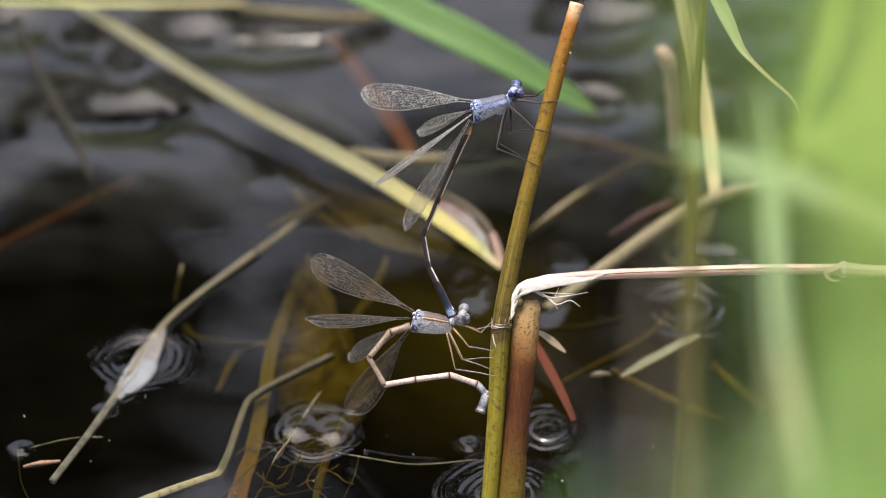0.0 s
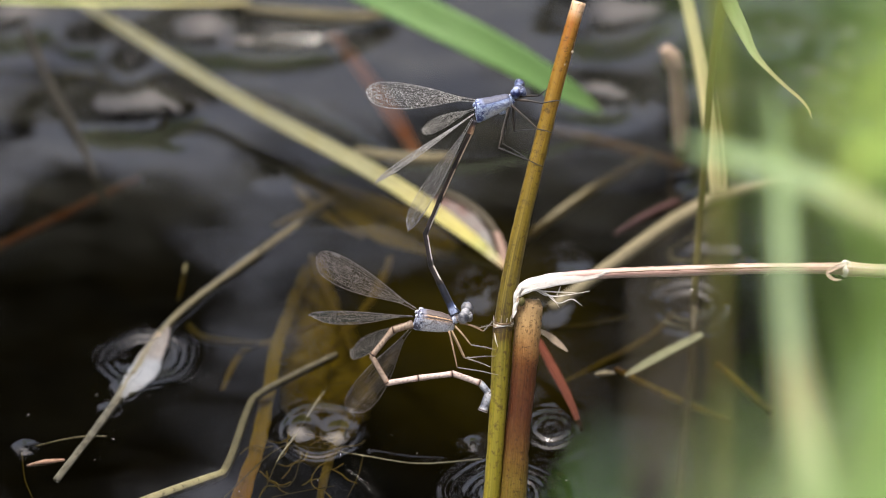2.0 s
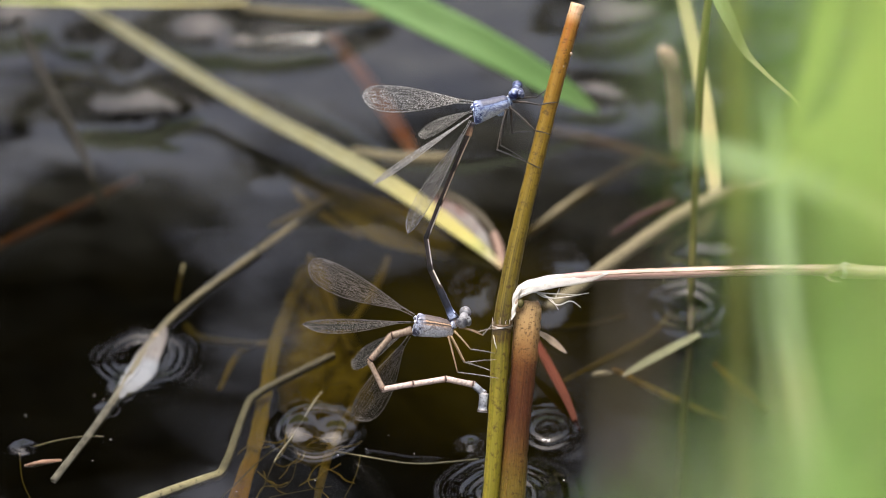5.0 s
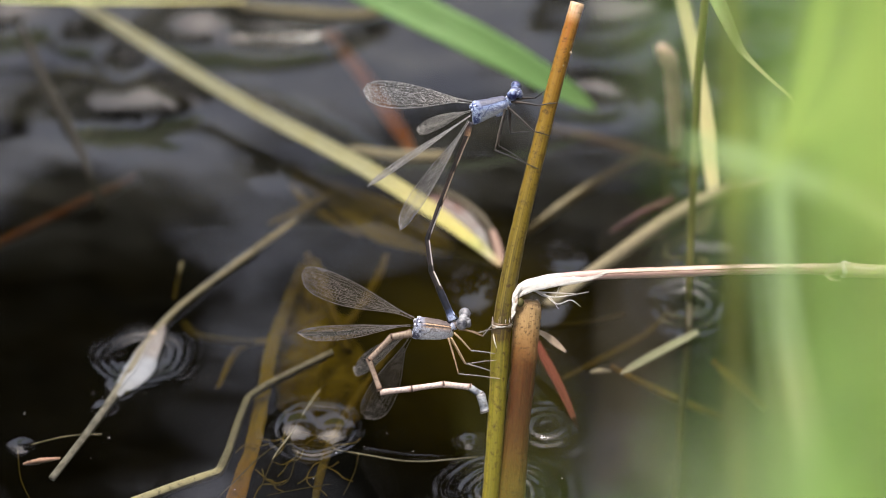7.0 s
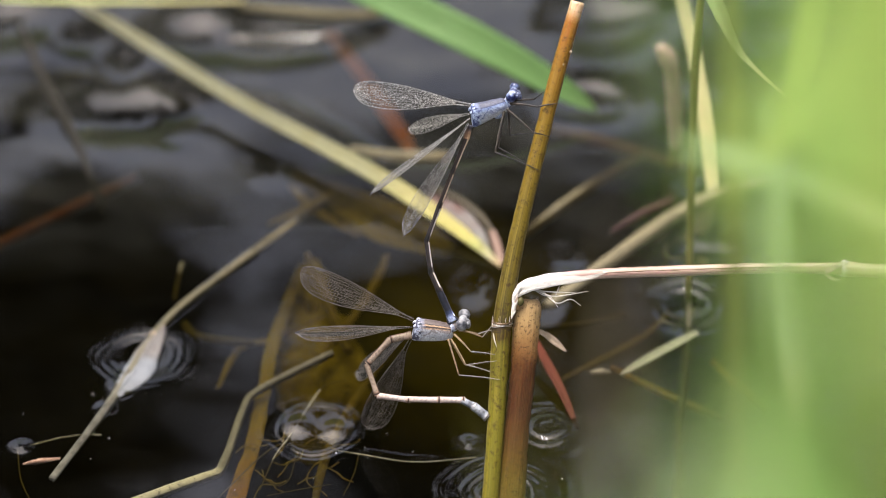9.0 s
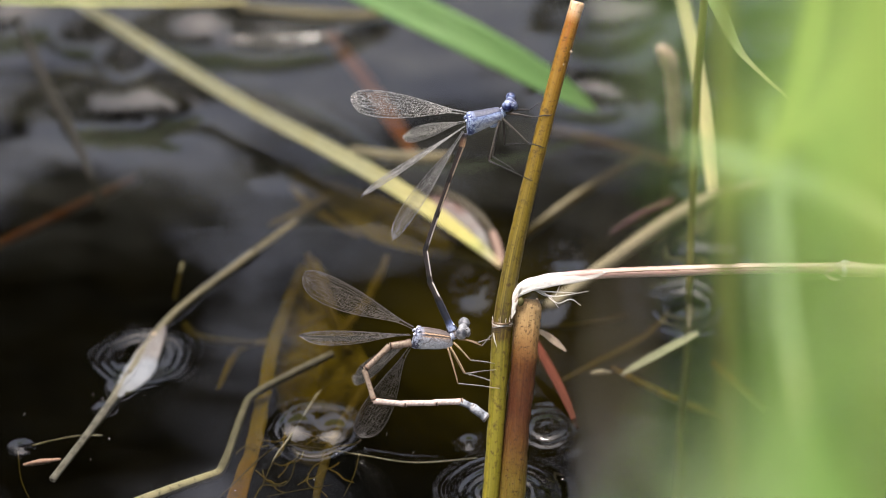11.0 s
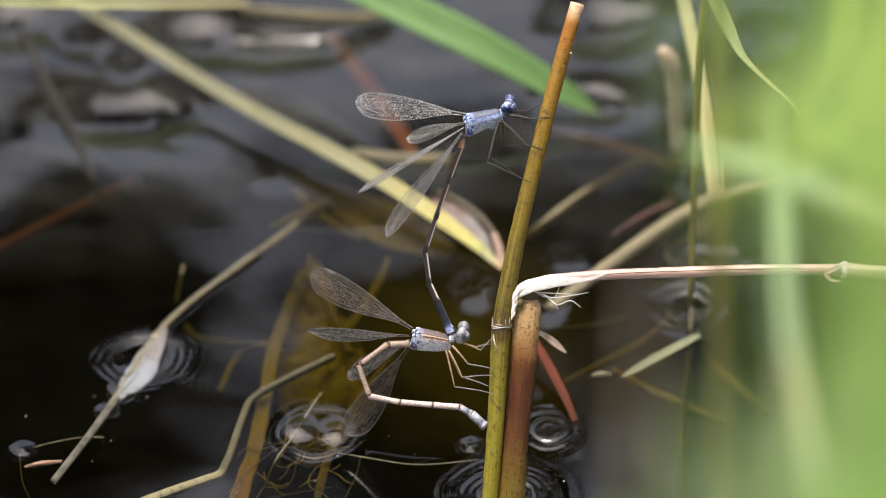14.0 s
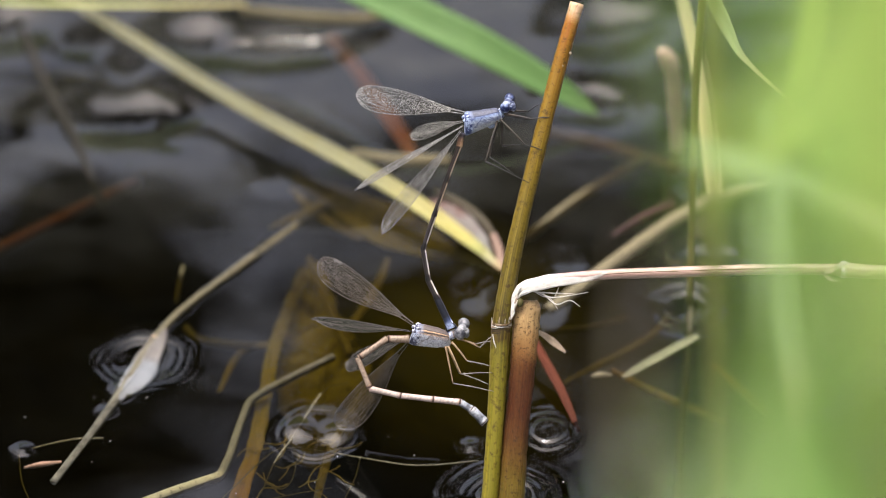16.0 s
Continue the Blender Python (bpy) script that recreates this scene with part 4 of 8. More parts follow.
def stub():
    top = slanted("broken_reed_stub", "thick broken reed stub, red-brown at its torn top", "reed")
    bm = bmesh.new()
    tube(bm, [(0.92, -6.19, -1.00, 2.20), (1.64, 3.73, -1.00, 2.15), (2.36, 11.8, -1.00, 1.95), (3.08, 18.1, -1.00, 1.90), (3.80, 26.3, -1.00, 2.05), (4.16, 31.2, -1.00, 2.05), (4.22, 32.1, -1.00, 1.85), (4.25, 32.6, -1.00, 1.45)],
         sides=56, n=70, uneven=0.10, flat=0.8, seed=2.0, ridge=0.035)
    part("stalk", bm, STUB, top)
    # torn fibres along the rim
    rnd = random.Random(5)
    for k in range(15):
        a = 2 * math.pi * k / 15
        bm = bmesh.new()
        q = (4.25, 32.1, -1.00)
        x, z = q[0] + 1.5 * math.sin(a), q[2] + 1.15 * math.cos(a)
        hgt = rnd.uniform(0.05, 0.5)
        blade(bm, [(x, q[1] - 0.6, z, 0.45), (x * 1.0, q[1] + hgt * 0.6, z, 0.34), (x + rnd.uniform(-0.2, 0.2), q[1] + hgt, z, 0.06)],
              up=(math.sin(a), 0, math.cos(a)), n=7, across=4, thick=0.12)
        part("torn_fibre", bm, BRACT, top)
    bm = bmesh.new()
    ball(bm, (2.95, 32.2, 1.20), (0.55, 0.75, 0.5), rough=0.2)
    part("bud", bm, OLIVE, top, "small olive bud")
    bm = bmesh.new()
    blade(bm, [(5.2, 27.7, -3.0, 0.40), (7.4, 26.5, -11.0, 0.60), (9.3, 25.1, -12.0, 0.50), (10.6, 24.0, -12.0, 0.12)], up=(0.2, 0.3, 1), n=16, thick=0.12)
    part("bract", bm, BRACT, top, "pale pinkish dry bract")
    return top


def straw():
    top = slanted("broken_straw", "pale pinkish dry straw snapped over beside the reed", "straw")
    bm = bmesh.new()
    tube(bm, [(2.33, 34.0, 0.60, 0.30), (4.21, 35.0, 0.90, 0.62), (8.70, 36.0, 1.00, 0.78), (16.8, 36.7, 1.00, 0.80), (28.0, 37.1, 1.00, 0.86), (40.6, 37.5, 1.00, 0.84),
              (52.3, 37.5, 1.00, 0.92), (55.0, 37.4, 1.00, 1.20), (57.7, 37.2, 1.00, 1.10), (67.6, 36.8, 1.00, 1.05)], sides=16, n=110, uneven=0.10, seed=7.0, first=(0, 0, 1))
    part("stalk", bm, STRAW, top)
    for name, lift, dark in (("fold", 0.10, True), ("upper_edge", 0.62, False)):
        bm = bmesh.new()
        tube(bm, [(x, y + lift, 1.72 if dark else 1.35, r) for x, y, r in ((13.0, 36.35, 0.05), (20.0, 36.85, 0.12), (28.0, 37.15, 0.13), (40.6, 37.5, 0.13), (48.0, 37.55, 0.12), (52.3, 37.5, 0.05))], sides=7, n=60, uneven=0.3, seed=lift)
        part(name, bm, SHEATH if dark else BRACT, top, "dark fold along the straw" if dark else "tan edge of the folded straw")
    for k, pts in enumerate(([(2.50, 33.7, 1.20, 0.50), (3.39, 34.6, 1.60, 0.95), (5.99, 35.4, 1.90, 1.15), (10.0, 36.0, 1.90, 1.00), (14.1, 36.4, 1.80, 0.62), (16.8, 37.0, 1.80, 0.08)],
                             [(2.50, 33.0, 1.20, 0.15), (3.75, 33.9, 1.70, 0.35), (6.62, 34.8, 1.70, 0.35), (10.0, 35.3, 1.70, 0.30), (14.5, 35.8, 1.60, 0.05)],
                             [(2.59, 34.6, 1.00, 0.30), (2.13, 33.3, 1.50, 0.45), (1.95, 31.9, 1.50, 0.36), (1.78, 30.6, 1.40, 0.30), (1.51, 29.5, 1.30, 0.06)])):
        bm = bmesh.new()
        blade(bm, pts, up=(0.1, 0.3, 1), fold=-0.3, thick=0.12, n=30, seed=k + 1.0, ripple=0.12)
        part("sheath", bm, PALE, top, "bleached torn sheath")
    for k, pts in enumerate(([(5.11, 34.2, 1.00, 0.12), (7.79, 33.1, 1.50, 0.10), (10.5, 33.3, 1.50, 0.09), (13.8, 33.9, 1.50, 0.05)],
                             [(6.46, 33.9, 1.00, 0.10), (8.68, 32.0, 1.80, 0.09), (10.9, 32.6, 1.80, 0.08), (12.5, 31.6, 1.80, 0.05)],
                             [(4.66, 34.4, 1.00, 0.10), (6.46, 33.3, 1.00, 0.09), (7.80, 32.9, 1.00, 0.07), (8.97, 31.2, 1.00, 0.04)],
                             [(8.52, 33.2, 1.00, 0.10), (8.88, 34.0, 1.00, 0.10), (9.15, 34.7, 1.00, 0.05)],
                             [(3.76, 34.2, 1.00, 0.12), (6.00, 33.9, 1.30, 0.11), (9.14, 33.7, 1.30, 0.10), (11.8, 33.6, 1.30, 0.04)])):
        bm = bmesh.new()
        tube(bm, pts, sides=6, n=18, uneven=0.3, seed=k * 2.0)
        part("rootlet", bm, PALE, top)
    rnd = random.Random(6)
    for k in range(9):
        f = k / 8
        bm = bmesh.new()
        ball(bm, (1.72 + 0.8 * f + rnd.uniform(-0.15, 0.15), 30.2 + 3.7 * f, 1.3 + rnd.uniform(0, 0.25)), (rnd.uniform(0.12, 0.22), rnd.uniform(0.55, 0.9), 0.12), Matrix.Rotation(rnd.uniform(-0.5, 0.3), 4, "Z"), seg=12, rings=8, rough=0.6)
        part("sheath_scale", bm, BRACT if k % 4 == 1 else PALE, top)
    bm = bmesh.new()
    blade(bm, [(54.9, 38.5, 1.80, 0.15), (53.1, 37.8, 2.30, 0.40), (51.5, 36.8, 2.30, 0.35), (52.4, 35.8, 2.20, 0.25), (53.8, 35.7, 2.00, 0.05)], up=(0.1, 0.2, 1), n=24, thick=0.1)
    part("curled_sheath", bm, STRAW, top)
    bm = bmesh.new()
    ball(bm, (54.6, 37.5, 1.00), (1.1, 1.4, 1.2), rough=0.25)
    part("joint", bm, STRAW, top)
    return top


REED_STEM, REED_STUB, STRAW_THING = reed(), stub(), straw()

# ---- stalks and leaves lying in and on the water ----
laid("reed_leaf", "long yellowed reed leaf lying across the water", "leaf", YELLOW,
     [(-86.4, 152.9, 5.00, 0.60), (-71.6, 137.6, 5.00, 1.20), (-46.4, 111.0, 4.50, 1.40), (-23.7, 90.1, 4.00, 1.60), (-11.7, 78.3, 3.00, 1.50), (-3.89, 70.4, 1.60, 1.05), (1.13, 64.8, 0.30, 0.50)],
     half="leaf", up=(0.2, -0.5, 0.8), n=60, fold=0.35, thick=0.3)
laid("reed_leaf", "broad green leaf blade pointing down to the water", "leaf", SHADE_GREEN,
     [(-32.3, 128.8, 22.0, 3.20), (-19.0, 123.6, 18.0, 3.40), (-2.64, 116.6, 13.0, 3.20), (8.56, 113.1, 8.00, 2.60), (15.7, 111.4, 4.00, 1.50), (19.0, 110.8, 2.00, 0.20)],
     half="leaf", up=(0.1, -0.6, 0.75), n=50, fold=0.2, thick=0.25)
laid("grass_blade", "yellow-green grass blade lying over the water", "leaf", STRAW_GREEN,
     [(-97.8, 140.3, 8.00, 0.45), (-85.1, 139.3, 8.00, 0.50), (-65.2, 138.7, 8.00, 0.50), (-45.5, 140.7, 7.00, 0.40)], half="leaf", up=(0, -0.4, 0.9), thick=0.2)
laid("dry_stalk", "tan dry stalk lying over the water", "stalk", TAN,
     [(-46.6, 141.9, 5.00, 0.90), (-32.9, 140.8, 4.00, 1.10), (-24.5, 141.8, 3.00, 1.00), (-18.2, 145.2, 2.00, 0.60)], n=24)
laid("cut_stalk", "pale brown stalk rising out of the water with a bleached end", "stalk", CUT,
     [(-71.6, 6.19, -0.05, 0.66), (-67.0, 17.7, -0.25, 0.70), (-62.7, 29.3, -0.30, 0.78), (-55.6, 49.7, -0.35, 0.70), (-44.3, 66.0, -0.15, 0.66), (-35.4, 78.2, -0.40, 0.60), (-29.7, 88.8, -2.50, 0.40)], n=70, sides=14, joints=(0.46,))
# made wider than the sheath to take in the pale reflections beside it
laid("dry_sheath", "bleached torn sheath on the brown stalk in the ripple", "sheath", BLEACHED,
     [(-62.9, 28.3, 0.30, 0.90), (-61.3, 31.2, 0.60, 2.00), (-59.6, 35.3, 0.60, 2.60), (-58.4, 40.0, 0.60, 2.20), (-56.9, 44.6, 0.50, 1.30), (-56.0, 47.7, 0.30, 0.40)], half="leaf", up=(-0.2, -0.4, 0.9), fold=-0.3, thick=0.3, ripple=0.10, n=44)
laid("bent_stalk", "pale bent stalk floating at the surface", "stalk", BENT,
     [(-60.5, -0.9, -0.30, 0.80), (-52.0, 4.2, -0.35, 0.85), (-46.3, 7.5, -0.45, 0.85), (-45.2, 8.2, -0.43, 0.84), (-44.7, 9.2, -0.42, 0.80), (-44.3, 10.8, -0.42, 0.80), (-43.6, 14.0, -0.45, 0.76), (-41.6, 25.4, -0.48, 0.70), (-40.0, 29.4, -0.48, 0.68), (-34.0, 35.0, -0.45, 0.66), (-27.4, 40.4, -0.35, 0.62)], n=80)
laid("sunken_leaf", "narrow golden-brown leaf edge sunk under the water", "leaf", SUNKEN,
     [(-42.6, 1.0, -2.5, 1.50), (-40.1, 16.8, -2.5, 1.30), (-38.9, 29.0, -2.5, 1.20), (-37.7, 45.4, -3.0, 1.10), (-35.7, 59.0, -4.0, 0.95), (-33.4, 74.4, -6.0, 0.60)], half="leaf", up=(0.1, -0.3, 0.9), n=60, thick=0.4, ripple=0.3)
laid("sunken_leaf", "broad olive-brown leaf sunk under the water", "leaf", BED,
     [(-31.0, 24.0, -11.0, 2.00), (-30.0, 33.0, -10.0, 6.50), (-29.3, 43.7, -9.0, 8.00), (-30.0, 53.6, -9.0, 6.60), (-31.3, 66.8, -9.0, 3.80), (-32.0, 80.7, -9.5, 1.00)], half="leaf", up=(0.1, -0.3, 0.9), n=60, thick=0.4, ripple=0.3)
laid("sunken_leaf", "olive leaf sunk below the yellow leaf", "leaf", BED,
     [(-36.1, 101.3, -5.0, 1.00), (-25.8, 91.4, -5.0, 3.60), (-17.7, 83.6, -5.0, 4.60), (-7.7, 76.4, -5.0, 2.00)], half="leaf", up=(0.1, -0.3, 0.9), n=30, thick=0.4)
for label, pts in (("olive plant scrap sunk under the water", [(-35.9, 94.5, -3.00, 0.60), (-31.7, 87.1, -3.00, 1.00), (-23.6, 80.1, -4.00, 0.60)]),
                   ("pale scrap of stalk sunk under the water", [(-39.5, 82.1, -3.00, 0.40), (-33.2, 87.1, -3.00, 0.90), (-27.9, 94.2, -4.00, 0.40)]),
                   ("sunken stalk below the female insect", [(-18.6, 74.1, -4.00, 0.50), (-21.4, 63.1, -4.00, 0.80), (-27.0, 51.3, -5.00, 0.70), (-30.7, 43.2, -5.00, 0.40)]),
                   ("sunken stalk near the bent one", [(-46.6, 36.9, -5.00, 0.40), (-43.2, 48.1, -5.00, 0.70), (-36.6, 51.3, -5.00, 0.60), (-29.1, 57.8, -5.00, 0.40)]),
                   ("yellowish sunken stalk beside the golden leaf", [(-29.7, 3.87, -4.00, 0.60), (-27.7, 18.7, -4.00, 0.80), (-22.9, 34.0, -4.00, 0.70), (-17.4, 48.1, -5.00, 0.40)]),
                   ("olive strand sunk beside the stub", [(11.2, 44.8, -9.00, 0.30), (17.1, 49.7, -9.00, 0.50), (26.0, 57.8, -9.00, 0.50), (30.2, 64.5, -9.00, 0.30)])):
    laid("sunken_scrap", label, "plant scrap", DEBRIS, pts, n=24, uneven=0.4, flat=0.5)
laid("thin_stalk", "thin brown stalk slanting under the water", "stalk", DEBRIS,
     [(-32.4, 74.1, -4.0, 0.60), (-28.6, 59.8, -4.0, 0.75), (-24.8, 46.0, -4.0, 0.75)], n=20)
laid("thin_stalk", "short pale stalk end upright in the water", "stalk", TWIG,
     [(-54.6, 56.4, -0.70, 0.34), (-54.3, 61.2, -0.45, 0.36), (-53.8, 66.3, -0.10, 0.30)], n=14)
laid("thin_stalk", "olive stalk under the ripple", "stalk", TWIG, [(-52.8, 51.2, -2.00, 0.70), (-49.8, 47.9, -2.50, 0.80), (-40.7, 46.9, -3.00, 0.70)], n=20)
laid("rusty_stalk", "russet stalk under the dark water", "stalk", RUSSET, [(-89.3, 73.2, -3.00, 1.10), (-79.3, 82.5, -3.00, 1.10), (-70.0, 92.0, -3.50, 1.10), (-63.9, 98.9, -4.50, 0.80)], n=24)
laid("rusty_leaf", "orange-red leaf sunk under the water", "leaf", EMBER, [(-30.5, 145.6, -3.00, 1.20), (-24.4, 131.0, -2.50, 1.50), (-18.5, 115.0, -2.00, 1.70), (-14.3, 103.0, -2.00, 1.00)], half="leaf", n=24)
laid("tan_stick", "short tan stick under the insects", "stick", TAN, [(-25.2, 102.0, -0.50, 0.90), (-17.8, 99.3, 0.00, 1.10), (-7.75, 98.9, 0.00, 1.00)], n=20)
laid("dark_leaf", "dark purplish leaf edge curled against the mottled leaf", "leaf", DARK, [(-11.5, 90.5, -0.6, 0.30), (-8.0, 86.0, 0.8, 0.55), (-4.4, 81.6, 1.2, 0.60), (-1.4, 76.9, 1.0, 0.50), (0.3, 72.0, 0.3, 0.20)], half="leaf", n=24, fold=0.6)
laid("mottled_leaf", "bleached leaf with red-brown blotches beside the yellow leaf", "leaf", MOTTLED, [(-12.2, 87.2, -0.6, 0.40), (-9.3, 83.4, 0.6, 1.30), (-6.0, 78.6, 1.0, 1.70), (-3.0, 73.0, 0.8, 1.50), (-0.9, 67.5, 0.2, 0.50)], half="leaf", up=(0.2, -0.4, 0.85), n=36, fold=0.4, ripple=0.2)
laid("pale_tip", "pinkish pale stalk end beside the reed", "stalk", PINKISH, [(1.24, 65.9, 0.00, 0.70), (0.39, 69.6, 1.50, 0.75), (-0.37, 72.0, 2.60, 0.60)], n=14)
laid("tan_stick", "tan stick lying in the water behind the reed", "stick", BUFF, [(4.50, 74.9, -1.00, 0.90), (15.2, 88.4, -1.00, 1.10), (27.7, 102.2, -1.50, 1.00)], n=24)
laid("pinkish_stalk", "pinkish stalk crossing under the water", "stalk", PINKISH, [(8.67, 111.7, -2.00, 1.00), (20.8, 106.1, -2.00, 1.30), (33.7, 99.2, -2.00, 1.00)], n=24)
laid("pale_stalk", "long pale stalk floating behind the straw", "stalk", BUFF, [(8.97, 54.1, -0.50, 1.10), (19.4, 65.9, 0.20, 1.20), (31.7, 80.0, 0.40, 1.20), (41.0, 87.4, 0.40, 1.10), (52.4, 93.3, 0.00, 0.80)], n=40)
laid("floating_leaf", "narrow pale green leaf floating on the water", "leaf", FLOAT_LEAF,
     [(20.6, 33.7, 0.30, 0.15), (22.2, 35.1, 0.30, 0.62), (25.1, 37.8, 0.30, 0.78), (28.5, 40.7, 0.35, 0.80), (31.5, 43.2, 0.40, 0.74), (34.0, 45.4, 0.40, 0.50)], half="leaf", up=(0, -0.2, 1), fold=0.3, n=42, thick=0.3)
laid("floating_bud", "small buff dry bud floating before the leaf tip", "bud", BUFF, [(15.6, 34.5, 0.00, 0.20), (16.7, 34.6, 0.20, 0.42), (17.9, 34.7, 0.20, 0.36), (19.0, 34.8, 0.00, 0.12)], n=16, uneven=0.3)
laid("thin_stalk", "olive twig lying under the water", "stalk", SUNKEN, [(19.5, 41.4, -4.0, 0.40), (28.8, 33.3, -4.0, 0.70), (37.5, 27.2, -4.0, 0.50)], n=20)
laid("thin_stalk", "golden twig under the water", "stalk", SUNKEN, [(36.5, 41.5, -3.0, 0.50), (40.0, 35.6, -3.0, 0.70), (44.5, 28.2, -3.0, 0.70)], n=20)
laid("thin_stalk", "dark thin twig at the surface behind the stub", "stalk", TWIG, [(7.67, 50.1, -2.00, 0.45), (15.2, 51.1, -2.00, 0.45), (22.0, 54.4, -2.50, 0.40)], n=20)
laid("rusty_leaf", "narrow rust-red leaf slanting beside the stub", "leaf", RUST, [(13.0, 19.9, -0.50, 0.35), (11.0, 26.6, 1.00, 0.75), (8.49, 33.1, 2.50, 0.85), (6.05, 39.0, 4.00, 0.60)], half="leaf", up=(0.3, -0.5, 0.8), n=24)
laid("dark_stalk", "dark stalk lying on the water", "stalk", SOOTY, [(-87.7, 142.5, 0.20, 0.70), (-81.4, 122.8, 0.30, 0.75), (-74.7, 104.3, 0.20, 0.65), (-68.3, 83.0, -1.20, 0.50)], n=24)
# added under the water to draw the standing stalk's dark mirror image
laid("thin_stalk", "dark olive-brown stalk added as the reflection of the standing stalk", "stalk", DARK, [(33.2, 55.7, -0.9, 0.55), (31.9, 40.0, -1.0, 0.60), (30.2, 24.0, -1.2, 0.66), (27.5, -4.0, -1.6, 0.70)], n=24)
laid("wood_chip", "small orange-brown chip floating on the water", "chip", CHIP, [(-76.6, 9.85, 0.10, 0.18), (-74.0, 10.6, 0.20, 0.36), (-70.7, 11.3, 0.10, 0.20)], n=14, uneven=0.4)


def threads():
    """Yellow algae threads and rootlets at the surface."""
    rnd = random.Random(11)
    for pts in ([(-38.2, 3.44, -0.20, 0.09), (-36.2, 11.8, -0.10, 0.10), (-33.6, 17.7, 0.20, 0.13), (-28.9, 30.4, -0.10, 0.10), (-24.9, 33.1, -0.40, 0.08)],
                [(-44.5, 2.37, -0.50, 0.10), (-37.2, 14.0, -0.40, 0.13), (-32.7, 15.4, -0.30, 0.10), (-22.5, 12.7, -0.10, 0.10), (-13.4, 10.5, 0.00, 0.10), (-3.34, 11.7, 0.00, 0.10)],
                [(-37.9, 6.88, -0.60, 0.10), (-35.1, 5.12, -0.60, 0.12), (-33.4, 7.61, -0.60, 0.10), (-32.6, 14.3, -0.60, 0.10)],
                [(-22.5, 12.8, 0.00, 0.08), (-23.2, 8.86, -1.00, 0.10), (-24.9, 4.26, -2.00, 0.10)],
                [(-77.8, 13.9, -0.30, 0.08), (-76.8, 7.39, -1.00, 0.10), (-74.9, 2.81, -2.00, 0.10)],
                [(-75.7, 15.0, 0.00, 0.10), (-71.3, 16.8, 0.00, 0.10), (-67.7, 17.7, 0.00, 0.08), (-64.4, 17.7, 0.00, 0.10)],
                [(-37.0, 3.00, -1.00, 0.10), (-31.5, 4.75, -1.00, 0.10), (-27.0, 5.92, -1.00, 0.10)]):
        laid("algae_thread", "thin yellowish algae thread at the water surface", "thread", THREAD, pts, n=26, sides=6, uneven=0.4, seed=rnd.uniform(0, 9))

    # a loose tuft of golden strands
    x0, y0 = -31.2, 11.3
    for _ in range(16):
        x, y, a = x0 + rnd.uniform(-7, 6), y0 + rnd.uniform(-6, 9), rnd.uniform(0, 6.3)
        pts = []
        for k in range(5):
            pts.append((x, y, -0.9 - 0.5 * rnd.random(), 0.09 + 0.05 * rnd.random()))
            a += rnd.uniform(-0.9, 0.9)
            x, y = x + 1.5 * math.cos(a), y + 2.0 * math.sin(a)
        laid("algae_thread", "short golden algae strand just under the water", "thread", GOLD_THREAD, pts, n=18, sides=6, uneven=0.4, group="tuft of algae strands")


threads()

# ---- plants standing beside the reed ----
TOWARD = (0.0, -0.82, 0.57)
BLADE_A = laid("grass_blade", "bluish-green leaf blade standing before the water", "leaf", BLUEGREEN,
               [(31.5, -172.5, 128.6, 1.75), (30.0, -167.5, 135.6, 1.70), (27.9, -159.0, 146.0, 1.35), (27.0, -152.6, 153.5, 1.10), (26.6, -145.6, 159.9, 0.90), (25.6, -139.1, 167.4, 0.35)],
               half="leaf", up=TOWARD, n=50, thick=0.3)
BLADE_B = laid("grass_blade", "bluish-green leaf blade slanting across the others", "leaf", BLUEGREEN,
               [(47.3, -150.5, 151.2, 1.44), (39.7, -143.4, 152.7, 1.44), (30.8, -136.3, 154.0, 1.35), (23.0, -130.6, 153.5, 1.08), (17.5, -125.5, 152.1, 0.27)],
               half="leaf", up=TOWARD, n=40, thick=0.3)
STALK_C = laid("green_stalk", "thin olive-green stalk standing in the water", "stalk", OLIVE,
               [(34.2, 72.8, -14.0, 0.62), (33.0, 55.7, 0.00, 0.62), (33.4, 59.9, 12.4, 0.64), (33.8, 62.6, 30.1, 0.66), (34.0, 63.5, 41.8, 0.70), (35.2, 64.6, 60.9, 0.70)], n=50)
laid("grass_blade", "pale yellow-green leaf standing in the water", "leaf", PALE_LEAF,
               [(39.1, 87.2, -0.6, 0.98), (39.0, 88.2, 1.3, 1.19), (38.2, 91.6, 7.4, 1.39), (37.2, 95.0, 13.6, 1.35), (35.9, 98.3, 19.7, 1.23), (34.1, 102.1, 26.6, 1.15), (32.2, 106.0, 33.6, 1.07)], half="leaf", up=(-0.35, -0.8, 0.5), n=40, thick=0.3, twist=25)
BLADE_E = laid("grass_blade", "curling pale green leaf tip hanging down", "leaf", TIP_LEAF,
               [(32.1, 37.1, 77.4, 0.90), (34.7, 33.9, 72.8, 1.15), (36.4, 31.8, 69.9, 1.00), (38.2, 29.7, 66.8, 0.62), (40.1, 28.3, 64.9, 0.36), (43.0, 26.7, 62.6, 0.26), (45.5, 25.5, 60.8, 0.22), (46.8, 24.6, 59.5, 0.16), (47.4, 23.7, 58.2, 0.05)],
               half="leaf", up=TOWARD, n=70, thick=0.15)
laid("dry_stalk", "bleached upright stalk standing in the water", "stalk", WEATHERED, [(33.3, 105.0, -3.0, 1.00), (33.1, 102.8, 0.0, 1.20), (32.6, 102.8, 7.3, 1.40), (31.7, 102.8, 15.8, 1.50), (30.9, 102.8, 18.5, 1.70), (29.6, 102.8, 20.9, 1.00)], n=30, uneven=0.35)
